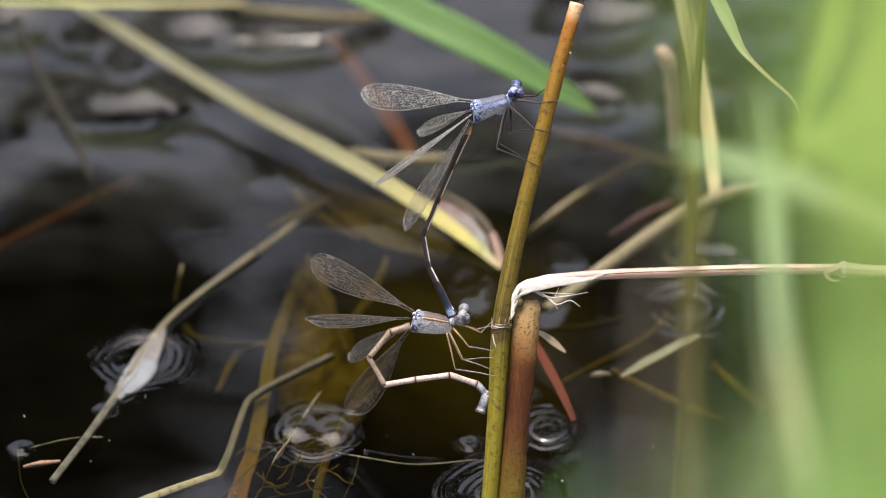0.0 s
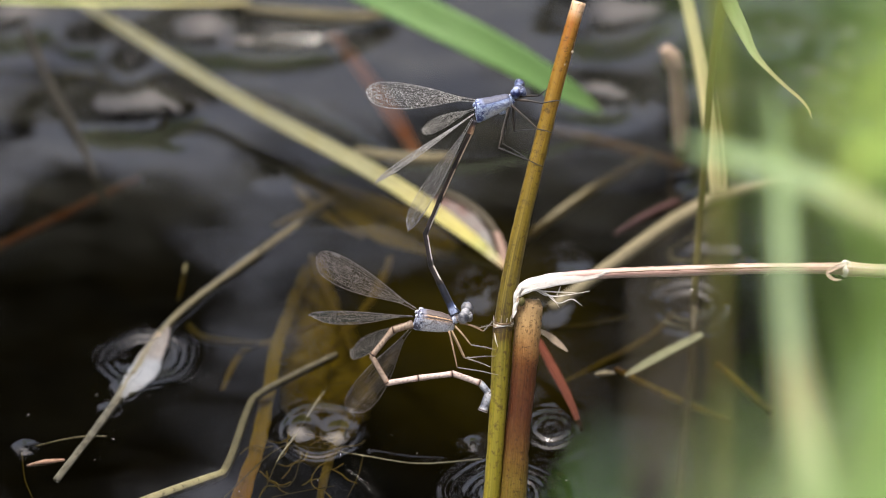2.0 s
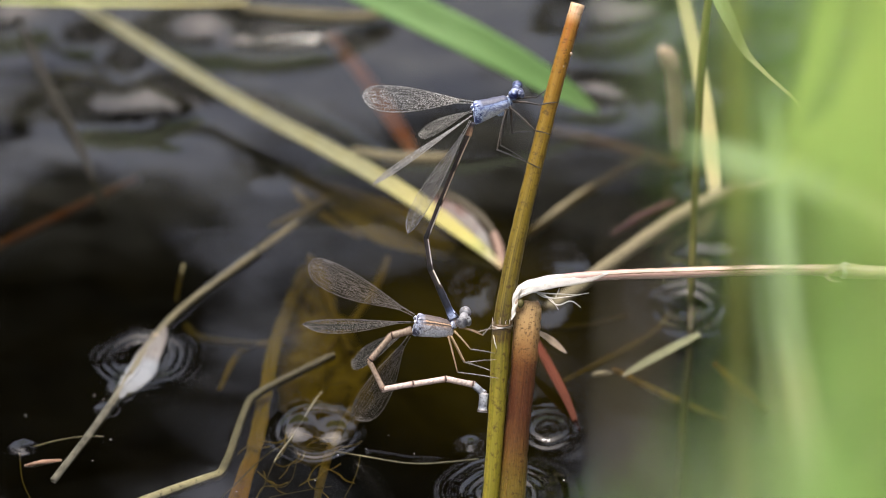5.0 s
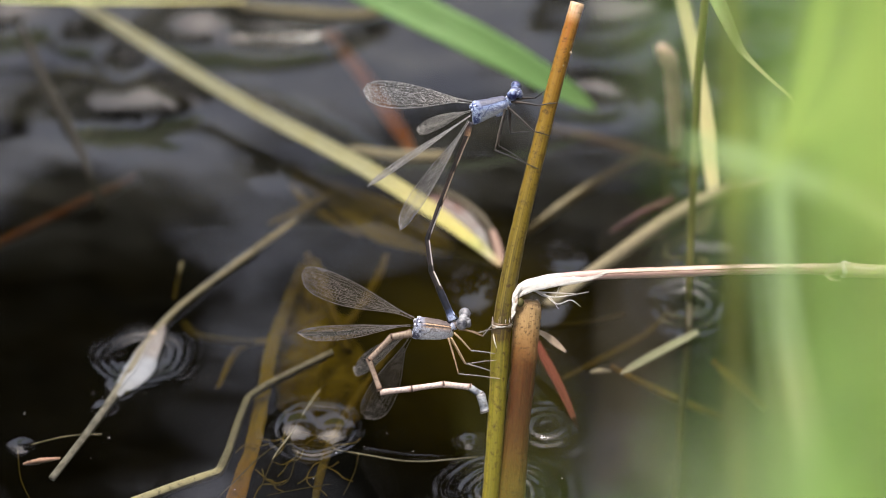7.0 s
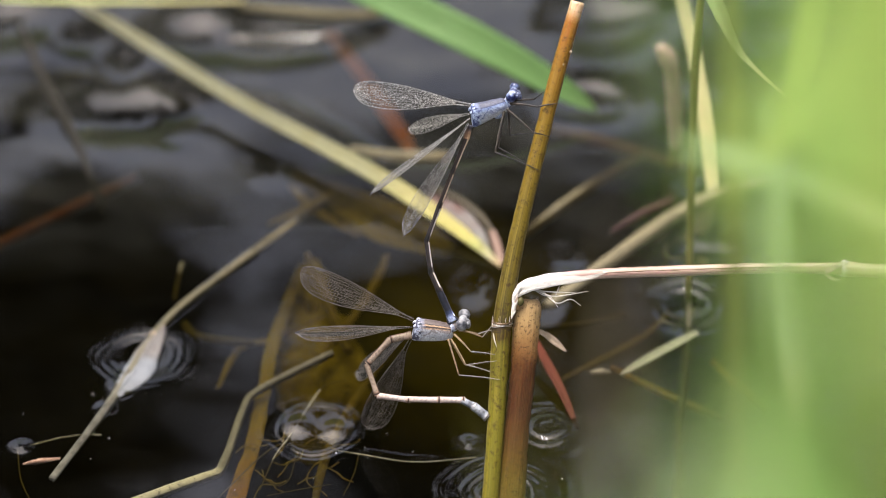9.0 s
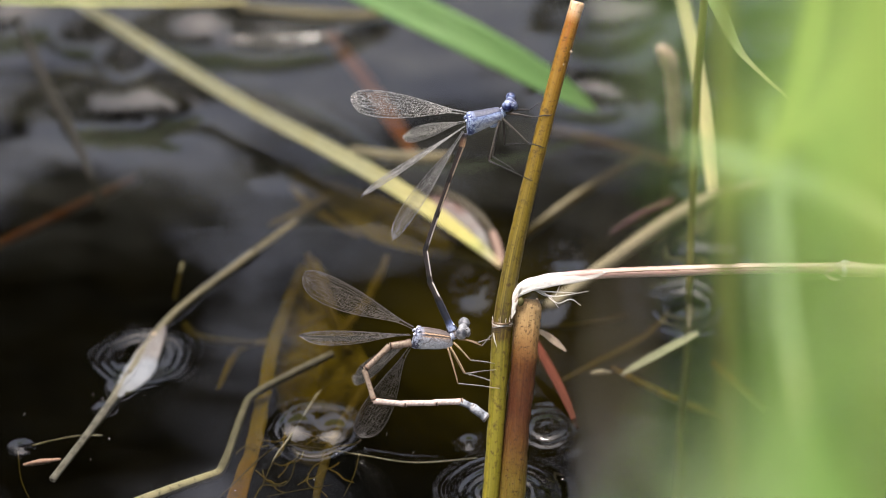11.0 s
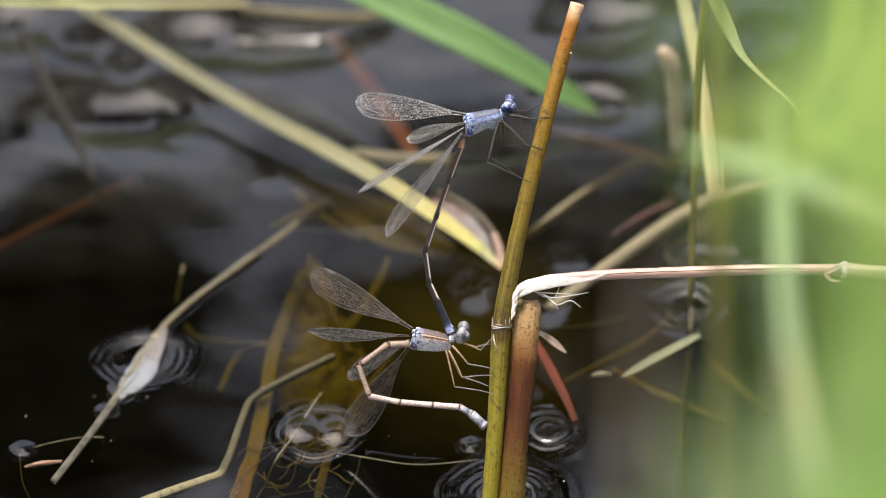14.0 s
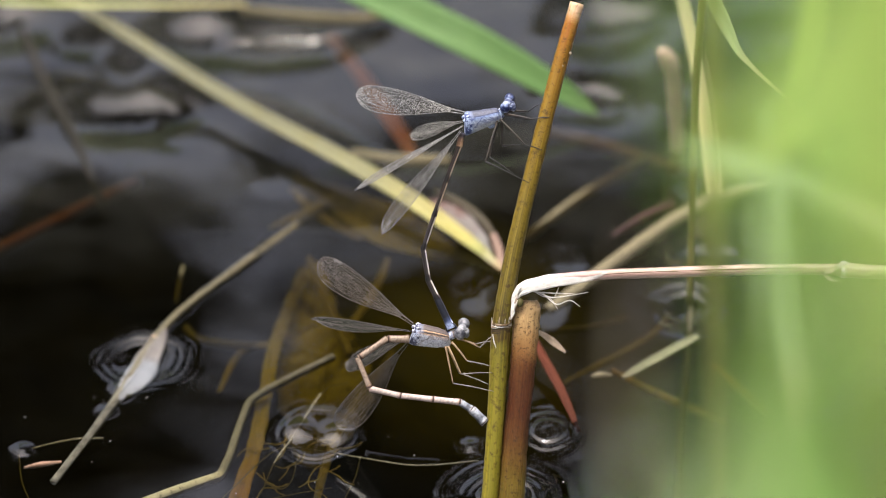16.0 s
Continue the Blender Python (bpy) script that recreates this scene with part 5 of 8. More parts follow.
laid("rusty_stalk", "dark red stick lying on the pale stalk", "stalk", MAROON, [(20.3, 75.4, 0.0, 0.40), (26.3, 80.2, 0.9, 0.62), (31.5, 83.6, 1.4, 0.45)], n=20, uneven=0.3)
BLADE_F = laid("grass_blade", "olive-green leaf blade standing upright before the straw", "leaf", MOSS,
               [(20.4, -143.8, 108.5, 0.50), (20.8, -133.9, 122.6, 0.60), (20.7, -126.4, 133.3, 0.80), (20.6, -118.8, 144.1, 1.00), (20.4, -111.3, 154.9, 1.05), (20.2, -102.9, 166.8, 1.00)], half="leaf", up=TOWARD, n=50, thick=0.3)
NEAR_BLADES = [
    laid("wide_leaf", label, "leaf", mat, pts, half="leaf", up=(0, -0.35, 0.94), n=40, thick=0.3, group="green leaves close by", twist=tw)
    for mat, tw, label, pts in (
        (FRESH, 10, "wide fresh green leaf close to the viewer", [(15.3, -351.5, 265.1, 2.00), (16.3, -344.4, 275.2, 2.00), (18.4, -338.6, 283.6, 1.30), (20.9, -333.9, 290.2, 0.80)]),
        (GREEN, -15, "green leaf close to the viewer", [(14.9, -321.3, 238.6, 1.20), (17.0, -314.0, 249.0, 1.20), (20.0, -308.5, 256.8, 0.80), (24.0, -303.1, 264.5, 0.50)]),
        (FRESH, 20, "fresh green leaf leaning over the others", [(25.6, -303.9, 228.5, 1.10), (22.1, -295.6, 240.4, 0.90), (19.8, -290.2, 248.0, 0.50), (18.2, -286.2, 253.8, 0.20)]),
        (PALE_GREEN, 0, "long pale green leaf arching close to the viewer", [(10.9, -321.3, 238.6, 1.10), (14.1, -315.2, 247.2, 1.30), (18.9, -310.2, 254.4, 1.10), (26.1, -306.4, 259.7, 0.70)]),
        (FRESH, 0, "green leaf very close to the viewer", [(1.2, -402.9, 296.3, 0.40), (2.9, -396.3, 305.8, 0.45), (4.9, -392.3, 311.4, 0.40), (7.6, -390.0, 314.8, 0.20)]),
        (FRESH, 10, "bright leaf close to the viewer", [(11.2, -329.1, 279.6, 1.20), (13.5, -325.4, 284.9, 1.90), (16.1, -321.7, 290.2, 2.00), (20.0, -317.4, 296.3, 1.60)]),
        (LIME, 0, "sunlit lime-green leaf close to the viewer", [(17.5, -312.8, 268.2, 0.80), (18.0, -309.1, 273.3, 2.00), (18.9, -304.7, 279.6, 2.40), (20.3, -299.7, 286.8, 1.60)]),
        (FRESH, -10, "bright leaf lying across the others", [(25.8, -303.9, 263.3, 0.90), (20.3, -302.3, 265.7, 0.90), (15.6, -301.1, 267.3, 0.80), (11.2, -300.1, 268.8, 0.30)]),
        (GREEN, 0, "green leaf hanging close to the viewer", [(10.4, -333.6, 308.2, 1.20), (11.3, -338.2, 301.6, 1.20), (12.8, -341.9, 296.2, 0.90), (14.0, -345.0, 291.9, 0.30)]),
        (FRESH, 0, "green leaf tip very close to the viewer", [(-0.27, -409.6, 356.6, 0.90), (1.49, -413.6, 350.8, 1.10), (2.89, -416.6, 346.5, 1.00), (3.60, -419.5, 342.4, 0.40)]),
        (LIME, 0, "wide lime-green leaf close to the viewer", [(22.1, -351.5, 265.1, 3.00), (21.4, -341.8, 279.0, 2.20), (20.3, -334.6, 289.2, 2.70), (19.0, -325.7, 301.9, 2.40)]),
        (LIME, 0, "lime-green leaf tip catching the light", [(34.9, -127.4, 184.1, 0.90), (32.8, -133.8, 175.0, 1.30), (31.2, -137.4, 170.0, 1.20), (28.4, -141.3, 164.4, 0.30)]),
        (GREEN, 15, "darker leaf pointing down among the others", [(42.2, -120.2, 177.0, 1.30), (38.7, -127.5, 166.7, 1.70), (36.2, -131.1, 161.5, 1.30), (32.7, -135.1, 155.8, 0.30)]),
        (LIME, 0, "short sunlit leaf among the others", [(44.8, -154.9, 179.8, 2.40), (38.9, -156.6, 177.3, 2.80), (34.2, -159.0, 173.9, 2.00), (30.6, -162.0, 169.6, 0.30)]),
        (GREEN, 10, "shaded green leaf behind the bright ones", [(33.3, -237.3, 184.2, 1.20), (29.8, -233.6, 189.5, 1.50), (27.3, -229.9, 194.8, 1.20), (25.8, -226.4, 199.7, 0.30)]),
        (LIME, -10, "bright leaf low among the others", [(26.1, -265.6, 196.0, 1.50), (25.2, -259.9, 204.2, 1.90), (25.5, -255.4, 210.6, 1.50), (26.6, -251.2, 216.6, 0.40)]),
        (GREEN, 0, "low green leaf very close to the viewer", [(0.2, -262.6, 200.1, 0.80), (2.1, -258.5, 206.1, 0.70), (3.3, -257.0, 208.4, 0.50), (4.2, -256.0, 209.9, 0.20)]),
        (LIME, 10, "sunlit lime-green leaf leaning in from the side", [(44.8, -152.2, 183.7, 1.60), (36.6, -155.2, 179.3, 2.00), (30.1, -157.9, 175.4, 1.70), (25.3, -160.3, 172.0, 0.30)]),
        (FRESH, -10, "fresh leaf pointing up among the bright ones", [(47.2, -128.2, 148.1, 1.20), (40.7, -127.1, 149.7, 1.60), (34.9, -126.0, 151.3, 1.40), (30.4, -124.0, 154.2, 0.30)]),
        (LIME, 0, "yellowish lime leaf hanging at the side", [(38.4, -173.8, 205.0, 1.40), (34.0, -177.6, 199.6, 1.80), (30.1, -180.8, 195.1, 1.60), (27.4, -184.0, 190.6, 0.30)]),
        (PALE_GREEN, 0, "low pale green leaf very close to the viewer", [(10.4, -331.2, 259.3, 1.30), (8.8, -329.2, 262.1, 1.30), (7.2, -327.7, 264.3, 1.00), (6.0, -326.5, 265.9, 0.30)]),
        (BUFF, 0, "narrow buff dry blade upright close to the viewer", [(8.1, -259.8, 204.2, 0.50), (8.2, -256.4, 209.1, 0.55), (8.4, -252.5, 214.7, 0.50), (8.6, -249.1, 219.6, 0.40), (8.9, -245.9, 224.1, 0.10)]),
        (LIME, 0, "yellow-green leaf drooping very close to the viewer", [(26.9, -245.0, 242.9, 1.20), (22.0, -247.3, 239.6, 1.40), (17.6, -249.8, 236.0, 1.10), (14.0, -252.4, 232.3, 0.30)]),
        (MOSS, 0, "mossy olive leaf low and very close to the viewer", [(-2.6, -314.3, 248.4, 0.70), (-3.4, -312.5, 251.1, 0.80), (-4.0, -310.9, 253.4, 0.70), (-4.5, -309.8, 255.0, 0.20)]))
]


def stem(ob, mat, course):
    """The stem on which a leaf grows, from the pond bottom to the leaf's foot; course in millimetres from that foot."""
    bm = bmesh.new()
    tube(bm, course, sides=8, n=30, uneven=0.1)
    part("stem", bm, mat, ob)


for leaf in (BLADE_A, BLADE_B, BLADE_E, BLADE_F, *NEAR_BLADES):
    foot = leaf.location / MM
    tops = [q.co.z for q in leaf.data.vertices]
    if min(tops) < -0.004:  # the leaf hangs: its stem arches over from the side
        stem(leaf, GREEN, [(95, 0, -32 - foot.z, 1.0), (84, 0, -foot.z * 0.4, 0.9), (62, 0, 8, 0.7), (28, 0, 26, 0.6), (0, 0, 0, 0.5)])
    else:
        lean = 60 if foot.x > 20 and leaf not in (BLADE_A, BLADE_F) else 4
        stem(leaf, GREEN, [(lean, -22, -32 - foot.z, 1.0), (lean * 0.5, -13, -foot.z * 0.5, 0.9), (0, 0, 0, 0.8)])


def specks():
    """Bits of fluff and dust afloat."""
    rnd = random.Random(8)
    for x, y in ((-65.8, 11.3), (-77.5, 23.3), (-63.2, 16.8), (-58.0, 28.7), (-66.6, 28.7), (-65.0, 27.5), (-13.8, 13.1), (-21.6, 14.3), (-18.0, 18.0), (25.1, 15.0), (-42.2, 3.2), (-48.3, 6.4), (-0.6, 8.3), (10.2, 6.1), (-26.2, 12.8), (-29.7, 6.1)):
        bm = bmesh.new()
        r = rnd.uniform(0.05, 0.12)
        ball(bm, (0, 0, 0), (r * rnd.uniform(1, 1.8), r, r * 0.5), Matrix.Rotation(rnd.uniform(0, 3), 4, "Z"), seg=8, rings=6, rough=0.5)
        ob = link_mesh("fluff_speck", bm, SPECK)
        ob.location = Vector((x, y, 0.05)) * MM
        tagged(ob, "tiny whitish speck of fluff on the water", "speck", "floating specks")


specks()


# ---- damselflies ----
TIMES = [0, 0.5, 1, 1.5, 2, 2.5, 3, 3.5, 4, 6.5, 7, 7.5, 8, 8.5, 9, 11.5, 12, 12.5, 13, 13.5, 14, 14.5, 15, 15.5, 16]
REST = 3  # the time at which the things are built
REED_SHIFT = [(0.34, -0.02), (0.18, -0.04), (0.11, -0.03), (0.05, 0.01), (-0.03, 0.05), (-0.11, 0.09), (-0.11, 0.14), (-0.04, 0.12), (0.02, 0.02), (0.49, -0.45), (0.47, -0.41), (0.45, -0.32), (0.43, -0.31), (0.44, -0.33), (0.47, -0.22), (0.4, -0.11), (0.36, -0.15), (0.33, -0.19), (0.27, -0.17), (0.21, -0.1), (0.17, -0.01), (0.13, 0.08), (0.1, 0.11), (0.12, 0.11), (0.16, 0.14)]
LEVEL = pose(0, 0, 0, TILT - 90)


def wing_chord(s):
    return np.interp(s, (0, 0.08, 0.16, 0.3, 0.45, 0.6, 0.74, 0.85, 0.92, 0.965, 0.99, 1), (0.09, 0.1, 0.15, 0.42, 0.72, 0.92, 1.0, 0.95, 0.8, 0.56, 0.3, 0.06))


def wing_point(s, q, length, chord):
    """s along the wing, q across it from the leading (0) to the trailing edge (1)."""
    c = chord * float(np.mean([wing_chord(min(1, max(0, s + e))) for e in (-0.015, 0, 0.015)]))
    lead = -0.30 * c - 0.25 * math.sin(s * math.pi) * 0.6
    return Vector((s * length, lead + q * c, 0.10 * math.sin(q * 9 + s * 2) * c / chord + 0.5 * s * s * (q - 0.4))) * MM


def strip(bm, a, b, w):
    """A thin four-sided vein from a to b."""
    t = b - a
    if t.length < 1e-7:
        return
    side = t.cross(Vector((0, 0, 1))).normalized() * w * MM
    up = Vector((0, 0, w * MM))
    va = [bm.verts.new(a + o) for o in (side, up, -side, -up)]
    vb = [bm.verts.new(b + o) for o in (side, up, -side, -up)]
    for k in range(4):
        j = (k + 1) % 4
        bm.faces.new((va[k], va[j], vb[j], vb[k]))


def wing_meshes(length, chord, seed):
    rnd = random.Random(seed)
    skin = bmesh.new()
    grid = [[skin.verts.new(wing_point(i / 44, k / 8, length, chord)) for k in range(9)] for i in range(45)]
    for i in range(44):
        for k in range(8):
            skin.faces.new((grid[i][k], grid[i][k + 1], grid[i + 1][k + 1], grid[i + 1][k]))
    net = bmesh.new()
    lines = (0.0, 0.06, 0.14, 0.23, 0.33, 0.43, 0.53, 0.63, 0.74, 0.87, 1.0)
    for q in lines:
        w = 0.06 if q in (0.0, 1.0) else 0.03
        wob = rnd.uniform(0, 6)
        prev = None
        for i in range(41):
            s = 0.02 + 0.975 * i / 40
            if 0.3 < q < 1 and s < 0.14:
                continue
            p = wing_point(s, min(1, max(0, q + (0.012 * math.sin(s * 30 + wob) if 0 < q < 1 else 0))), length, chord)
            if prev:
                strip(net, prev, p, w)
            prev = p
    for a, b in zip(lines, lines[1:]):
        s = 0.18 + rnd.uniform(0, 0.02)
        while s < 0.975:
            strip(net, wing_point(s, a, length, chord), wing_point(s + rnd.uniform(-0.006, 0.01), b, length, chord), 0.024)
            if rnd.random() < 0.35 and b - a > 0.09:
                m = (a + b) / 2
                strip(net, wing_point(s, m, length, chord), wing_point(s + 0.04, m, length, chord), 0.03)
            s += rnd.uniform(0.018, 0.036)
    spot = bmesh.new()
    q4 = [[wing_point(s, q, length, chord) + Vector((0, 0, z)) for s, q in ((0.83, 0.01), (0.90, 0.01), (0.895, 0.085), (0.825, 0.085))] for z in (-0.00007, 0.00007)]
    lo, hi = [[spot.verts.new(p) for p in row] for row in q4]
    spot.faces.new(lo), spot.faces.new(hi[::-1])
    for k in range(4):
        spot.faces.new((lo[k], lo[(k + 1) % 4], hi[(k + 1) % 4], hi[k]))
    return skin, net, spot


def wing_pose(root, tip, normal):
    x = (Vector(tip) - Vector(root)).normalized()
    n = Vector(normal)
    z = (n - x * n.dot(x)).normalized()
    y = z.cross(x)
    return SLANT @ Matrix.LocRotScale(Vector(root) * MM, Matrix((x, y, z)).transposed().to_quaternion(), None)


def body_pose(track_rear, track_head, k, centre, tilt):
    """Pose of a body at time k: centre is its place at rest, tilt its pitch at rest."""
    r0, h0, r, h = track_rear[REST], track_head[REST], track_rear[k], track_head[k]
    turn = math.degrees(math.atan2(h[1] - r[1], h[0] - r[0]) - math.atan2(h0[1] - r0[1], h0[0] - r0[0])) * 0.8
    return SLANT @ pose((centre[0] + (r[0] + h[0] - r0[0] - h0[0]) / 2) * MM, (centre[1] + (r[1] + h[1] - r0[1] - h0[1]) / 2) * MM, 0, 0, 0, tilt + turn) @ LEVEL


def segment_pose(a, b):
    return SLANT @ pose(a[0] * MM, a[1] * MM, 0, 0, 0, math.degrees(math.atan2(b[1] - a[1], b[0] - a[0])))


def between(a, b, shape):
    """Points given as (along, across) of the line from a to b."""
    dx, dy = b[0] - a[0], b[1] - a[1]
    return [(a[0] + s * dx - q * dy, a[1] + s * dy + q * dx) for s, q in shape]


def leg(thing, inv, pts, thick, thigh, shin, bristles):
    """Thigh from the hip to the knee, and the shin with its bristles and foot as its sub-part."""
    hip, knee, foot = [inv @ on_slant(*p) / MM for p in pts]
    bm = bmesh.new()
    sag = (hip + knee) / 2 + Vector((0, 0, 0.12))
    tube(bm, [(*hip, thick * 1.3), (*sag, thick * 1.1), (*knee, thick * 0.75)], sides=8, n=12, uneven=0.15)
    ob = part("leg", bm, thigh, thing)
    bm = bmesh.new()
    mid = knee.lerp(foot, 0.6) + Vector((0, 0, 0.08))
    tube(bm, [(*knee, thick * 0.8), (*mid, thick * 0.55), (*knee.lerp(foot, 0.82), thick * 0.5), (*foot, thick * 0.3)], sides=7, n=14, uneven=0.25)
    way = (foot - knee).normalized()
    out = way.cross(Vector((0, -0.5, 0.8))).normalized()
    for i in range(bristles):
        p = knee.lerp(foot, 0.08 + 0.68 * i / bristles)
        e = p + (out if i % 2 else -out) * 0.32 + way * 0.25
        tube(bm, [(*p, 0.03), (*e, 0.012)], sides=4, n=2, uneven=0)
    s = part("shin", bm, shin, ob)
    return ob


def insect(label, centre, tilt, rear, head, mats, head_at, wings, legs, plates, eye_at, eye_size):
    thing = tagged(new("damselfly"), label, "damselfly", "pair of damselflies")
    ref = body_pose(rear, head, REST, centre, tilt)
    inv = ref.inverted()
    L = 3.0
    bm = bmesh.new()
    loft(bm, plates)
    for side in (-1, 1):  # sclerite ridges and the wing bases
        for name, at, radii in (("wing_base", (-0.62 * L, 0.55 * side, 1.72), (0.46, 0.3, 0.2)), ("wing_base", (-0.86 * L, 0.5 * side, 1.1), (0.34, 0.3, 0.34)),
                                ("side_plate", (-0.62 * L, 0.92 * side, 0.0), (0.32, 0.4, 1.0)), ("hip_plate", (0.5 * L, 0.6 * side, -1.0), (0.75, 0.42, 0.45))):
            piece = bmesh.new()
            ball(piece, at, radii, rough=0.25)
            part(name, piece, mats["plate"], thing)
    part("thorax", bm, mats["thorax"], thing)
    h = inv @ on_slant(*head_at) / MM
    bm = bmesh.new()
    neck = Vector((0.95 * L, 0, 0.0))
    tube(bm, [(*neck, 0.62), (*neck.lerp(h, 0.35), 0.78), (*neck.lerp(h, 0.6), 0.55), (*h, 0.42)], sides=14, n=14, uneven=0.15)
    part("prothorax", bm, mats["thorax"], thing)
    bm = bmesh.new()
    across = Vector((eye_at[0], eye_at[1], 0))
    front = Vector((across.y, -across.x, 0)).normalized()
    swing = Matrix.Rotation(-math.atan2(across.x, across.y), 4, "Z")
    ball(bm, h, (0.72, across.length, 0.66), swing, rough=0.12)
    ball(bm, h + front * 0.55 - Vector((0, 0, 0.4)), (0.68, 0.95, 0.65), swing, rough=0.1)
    ball(bm, h + front * 0.85 - Vector((0, 0, 0.85)), (0.4, 0.6, 0.5), swing, rough=0.1)
    skull = part("head", bm, mats["face"], thing)
    for side in (-1, 1):
        bm = bmesh.new()
        ball(bm, h + across * side + Vector((0, 0, 0.1)), (eye_size, eye_size * 0.86, eye_size * 1.05), swing, seg=26, rings=16)
        part("eye", bm, mats["eye"], skull, mats["eye_label"])
        bm = bmesh.new()
        p = h + front * 0.6 + across * 0.3 * side + Vector((0, 0, 0.25))
        tube(bm, [(*p, 0.06), (*(p + Vector((0.4, 0.2 * side, 0.25))), 0.04), (*(p + Vector((0.85, 0.45 * side, 0.55))), 0.012)], sides=5, n=8, uneven=0)
        part("antenna", bm, M_LEG, skull)
    for pts, thick, spines in legs:
        leg(thing, inv, pts, thick, mats["thigh"], mats["shin"], spines)
    made = []
    for i, (root, tips, normal, length, chord) in enumerate(wings):
        skin, net, spot = wing_meshes(length, chord, 20 + i)
        w = part("wing", skin, mats["skin" if i < 2 else "low_skin"], thing, "clear veined wing")
        tagged(part("vein_network", net, mats["vein"] if i < 2 else mats["low_vein"], w, smooth=False), kind="stuff")
        part("wing_spot", spot, STIGMA, w, "dark wing spot", smooth=False)
        made.append((w, root, tips, normal))
    thing.matrix_world = ref
    return thing, made


def abdomen(thing, joints, looks):
    """looks: material, start and end radius of each segment (mm)."""
    segs = []
    for (a, b), (mat, r0, r1) in zip(zip(joints, joints[1:]), looks):
        n = math.hypot(b[0] - a[0], b[1] - a[1])
        bm = bmesh.new()
        rm = (r0 + r1) / 2 * 0.92
        tube(bm, [(-0.12, 0, 0, r0 * 0.8), (0.1, 0, 0, r0), (n * 0.3, 0, 0, rm), (n * 0.7, 0, 0, rm), (n * 0.93, 0, 0, r1), (n + 0.04, 0, 0, r1 * 1.06), (n + 0.14, 0, 0, r1 * 0.8)], sides=14, n=30, uneven=0.06)
        segs.append(part("abdomen_segment", bm, mat, thing))
    return segs


# the male, holding the reed
M_REAR, M_HEAD = [(-3.53, 63.25), (-3.75, 63.24), (-3.72, 63.2), (-3.86, 63.22), (-3.84, 63.21), (-3.88, 63.28), (-3.97, 63.33), (-3.9, 63.34), (-3.85, 63.29), (-3.64, 62.55), (-3.67, 62.63), (-3.7, 62.63), (-3.72, 62.92), (-3.71, 62.58), (-3.76, 62.23), (-4.72, 60.91), (-4.8, 60.73), (-4.76, 60.95), (-4.69, 60.78), (-4.94, 60.88), (-5.03, 61.22), (-5.02, 61.55), (-5.21, 61.69), (-5.21, 61.64), (-5.15, 61.6)], [(2.5, 66.4), (2.37, 66.39), (2.31, 66.35), (2.26, 66.37), (2.28, 66.36), (2.15, 66.43), (2.06, 66.48), (2.13, 66.49), (2.27, 66.44), (2.47, 65.7), (2.45, 65.69), (2.42, 65.78), (2.49, 65.98), (2.41, 65.73), (2.27, 65.47), (1.39, 63.79), (1.41, 63.79), (1.36, 63.83), (1.34, 63.66), (1.18, 63.76), (1.18, 64.1), (1.01, 64.25), (1, 64.48), (1, 64.34), (1.06, 64.3)]
M_KINK, M_TIP = [(-12.09, 42.87), (-12.31, 42.95), (-12.28, 42.91), (-12.42, 43.02), (-12.4, 43.01), (-12.44, 42.9), (-12.53, 42.95), (-12.46, 42.96), (-12.23, 42.73), (-11.49, 41.9), (-11.42, 41.89), (-11, 41.71), (-10.84, 42), (-11.01, 41.66), (-11.51, 41.68), (-11.85, 40.08), (-11.83, 39.99), (-11.8, 39.85), (-11.9, 39.86), (-12.24, 39.96), (-12.07, 40.3), (-12.05, 40.45), (-12.24, 40.96), (-12.24, 40.99), (-12.27, 40.96)], [(-7.5, 30.27), (-7.72, 30.35), (-7.69, 30.31), (-7.83, 30.42), (-7.81, 30.41), (-7.85, 30.48), (-7.94, 30.53), (-7.88, 30.36), (-7.82, 30.13), (-7.35, 29.12), (-7.37, 29.02), (-7.4, 28.84), (-7.42, 29.04), (-7.41, 28.88), (-7.37, 28.9), (-7.53, 27.21), (-7.51, 27.12), (-7.57, 27.16), (-7.58, 27.26), (-7.92, 27.36), (-7.93, 27.52), (-7.91, 27.85), (-7.92, 28.09), (-7.92, 28.12), (-7.86, 28.36)]
M_W1 = [(-21.65, 66.5, -10.86), (-21.78, 66.68, -10.96), (-21.57, 66.74, -11.23), (-21.54, 66.68, -11.51), (-21.52, 66.67, -11.51), (-21.37, 66.66, -11.79), (-21.65, 66.7, -11.53), (-21.76, 66.7, -11.26), (-21.88, 66.46, -11.02), (-21.32, 65.82, -11.56), (-21.16, 66.64, -11.66), (-21.9, 67.04, -10.41), (-21.92, 67.79, -10.26), (-22.44, 67.05, -9.42), (-22.84, 66.58, -8.75), (-23.47, 65.08, -9.5), (-23.46, 65.08, -9.6), (-23.34, 65.13, -9.83), (-23.44, 64.95, -9.5), (-23.16, 64.81, -10.52), (-22.82, 65.18, -11.23), (-22.54, 65.72, -11.59), (-22.81, 66.31, -11.32), (-22.28, 66.37, -12.06), (-22.66, 66.59, -11.34)]
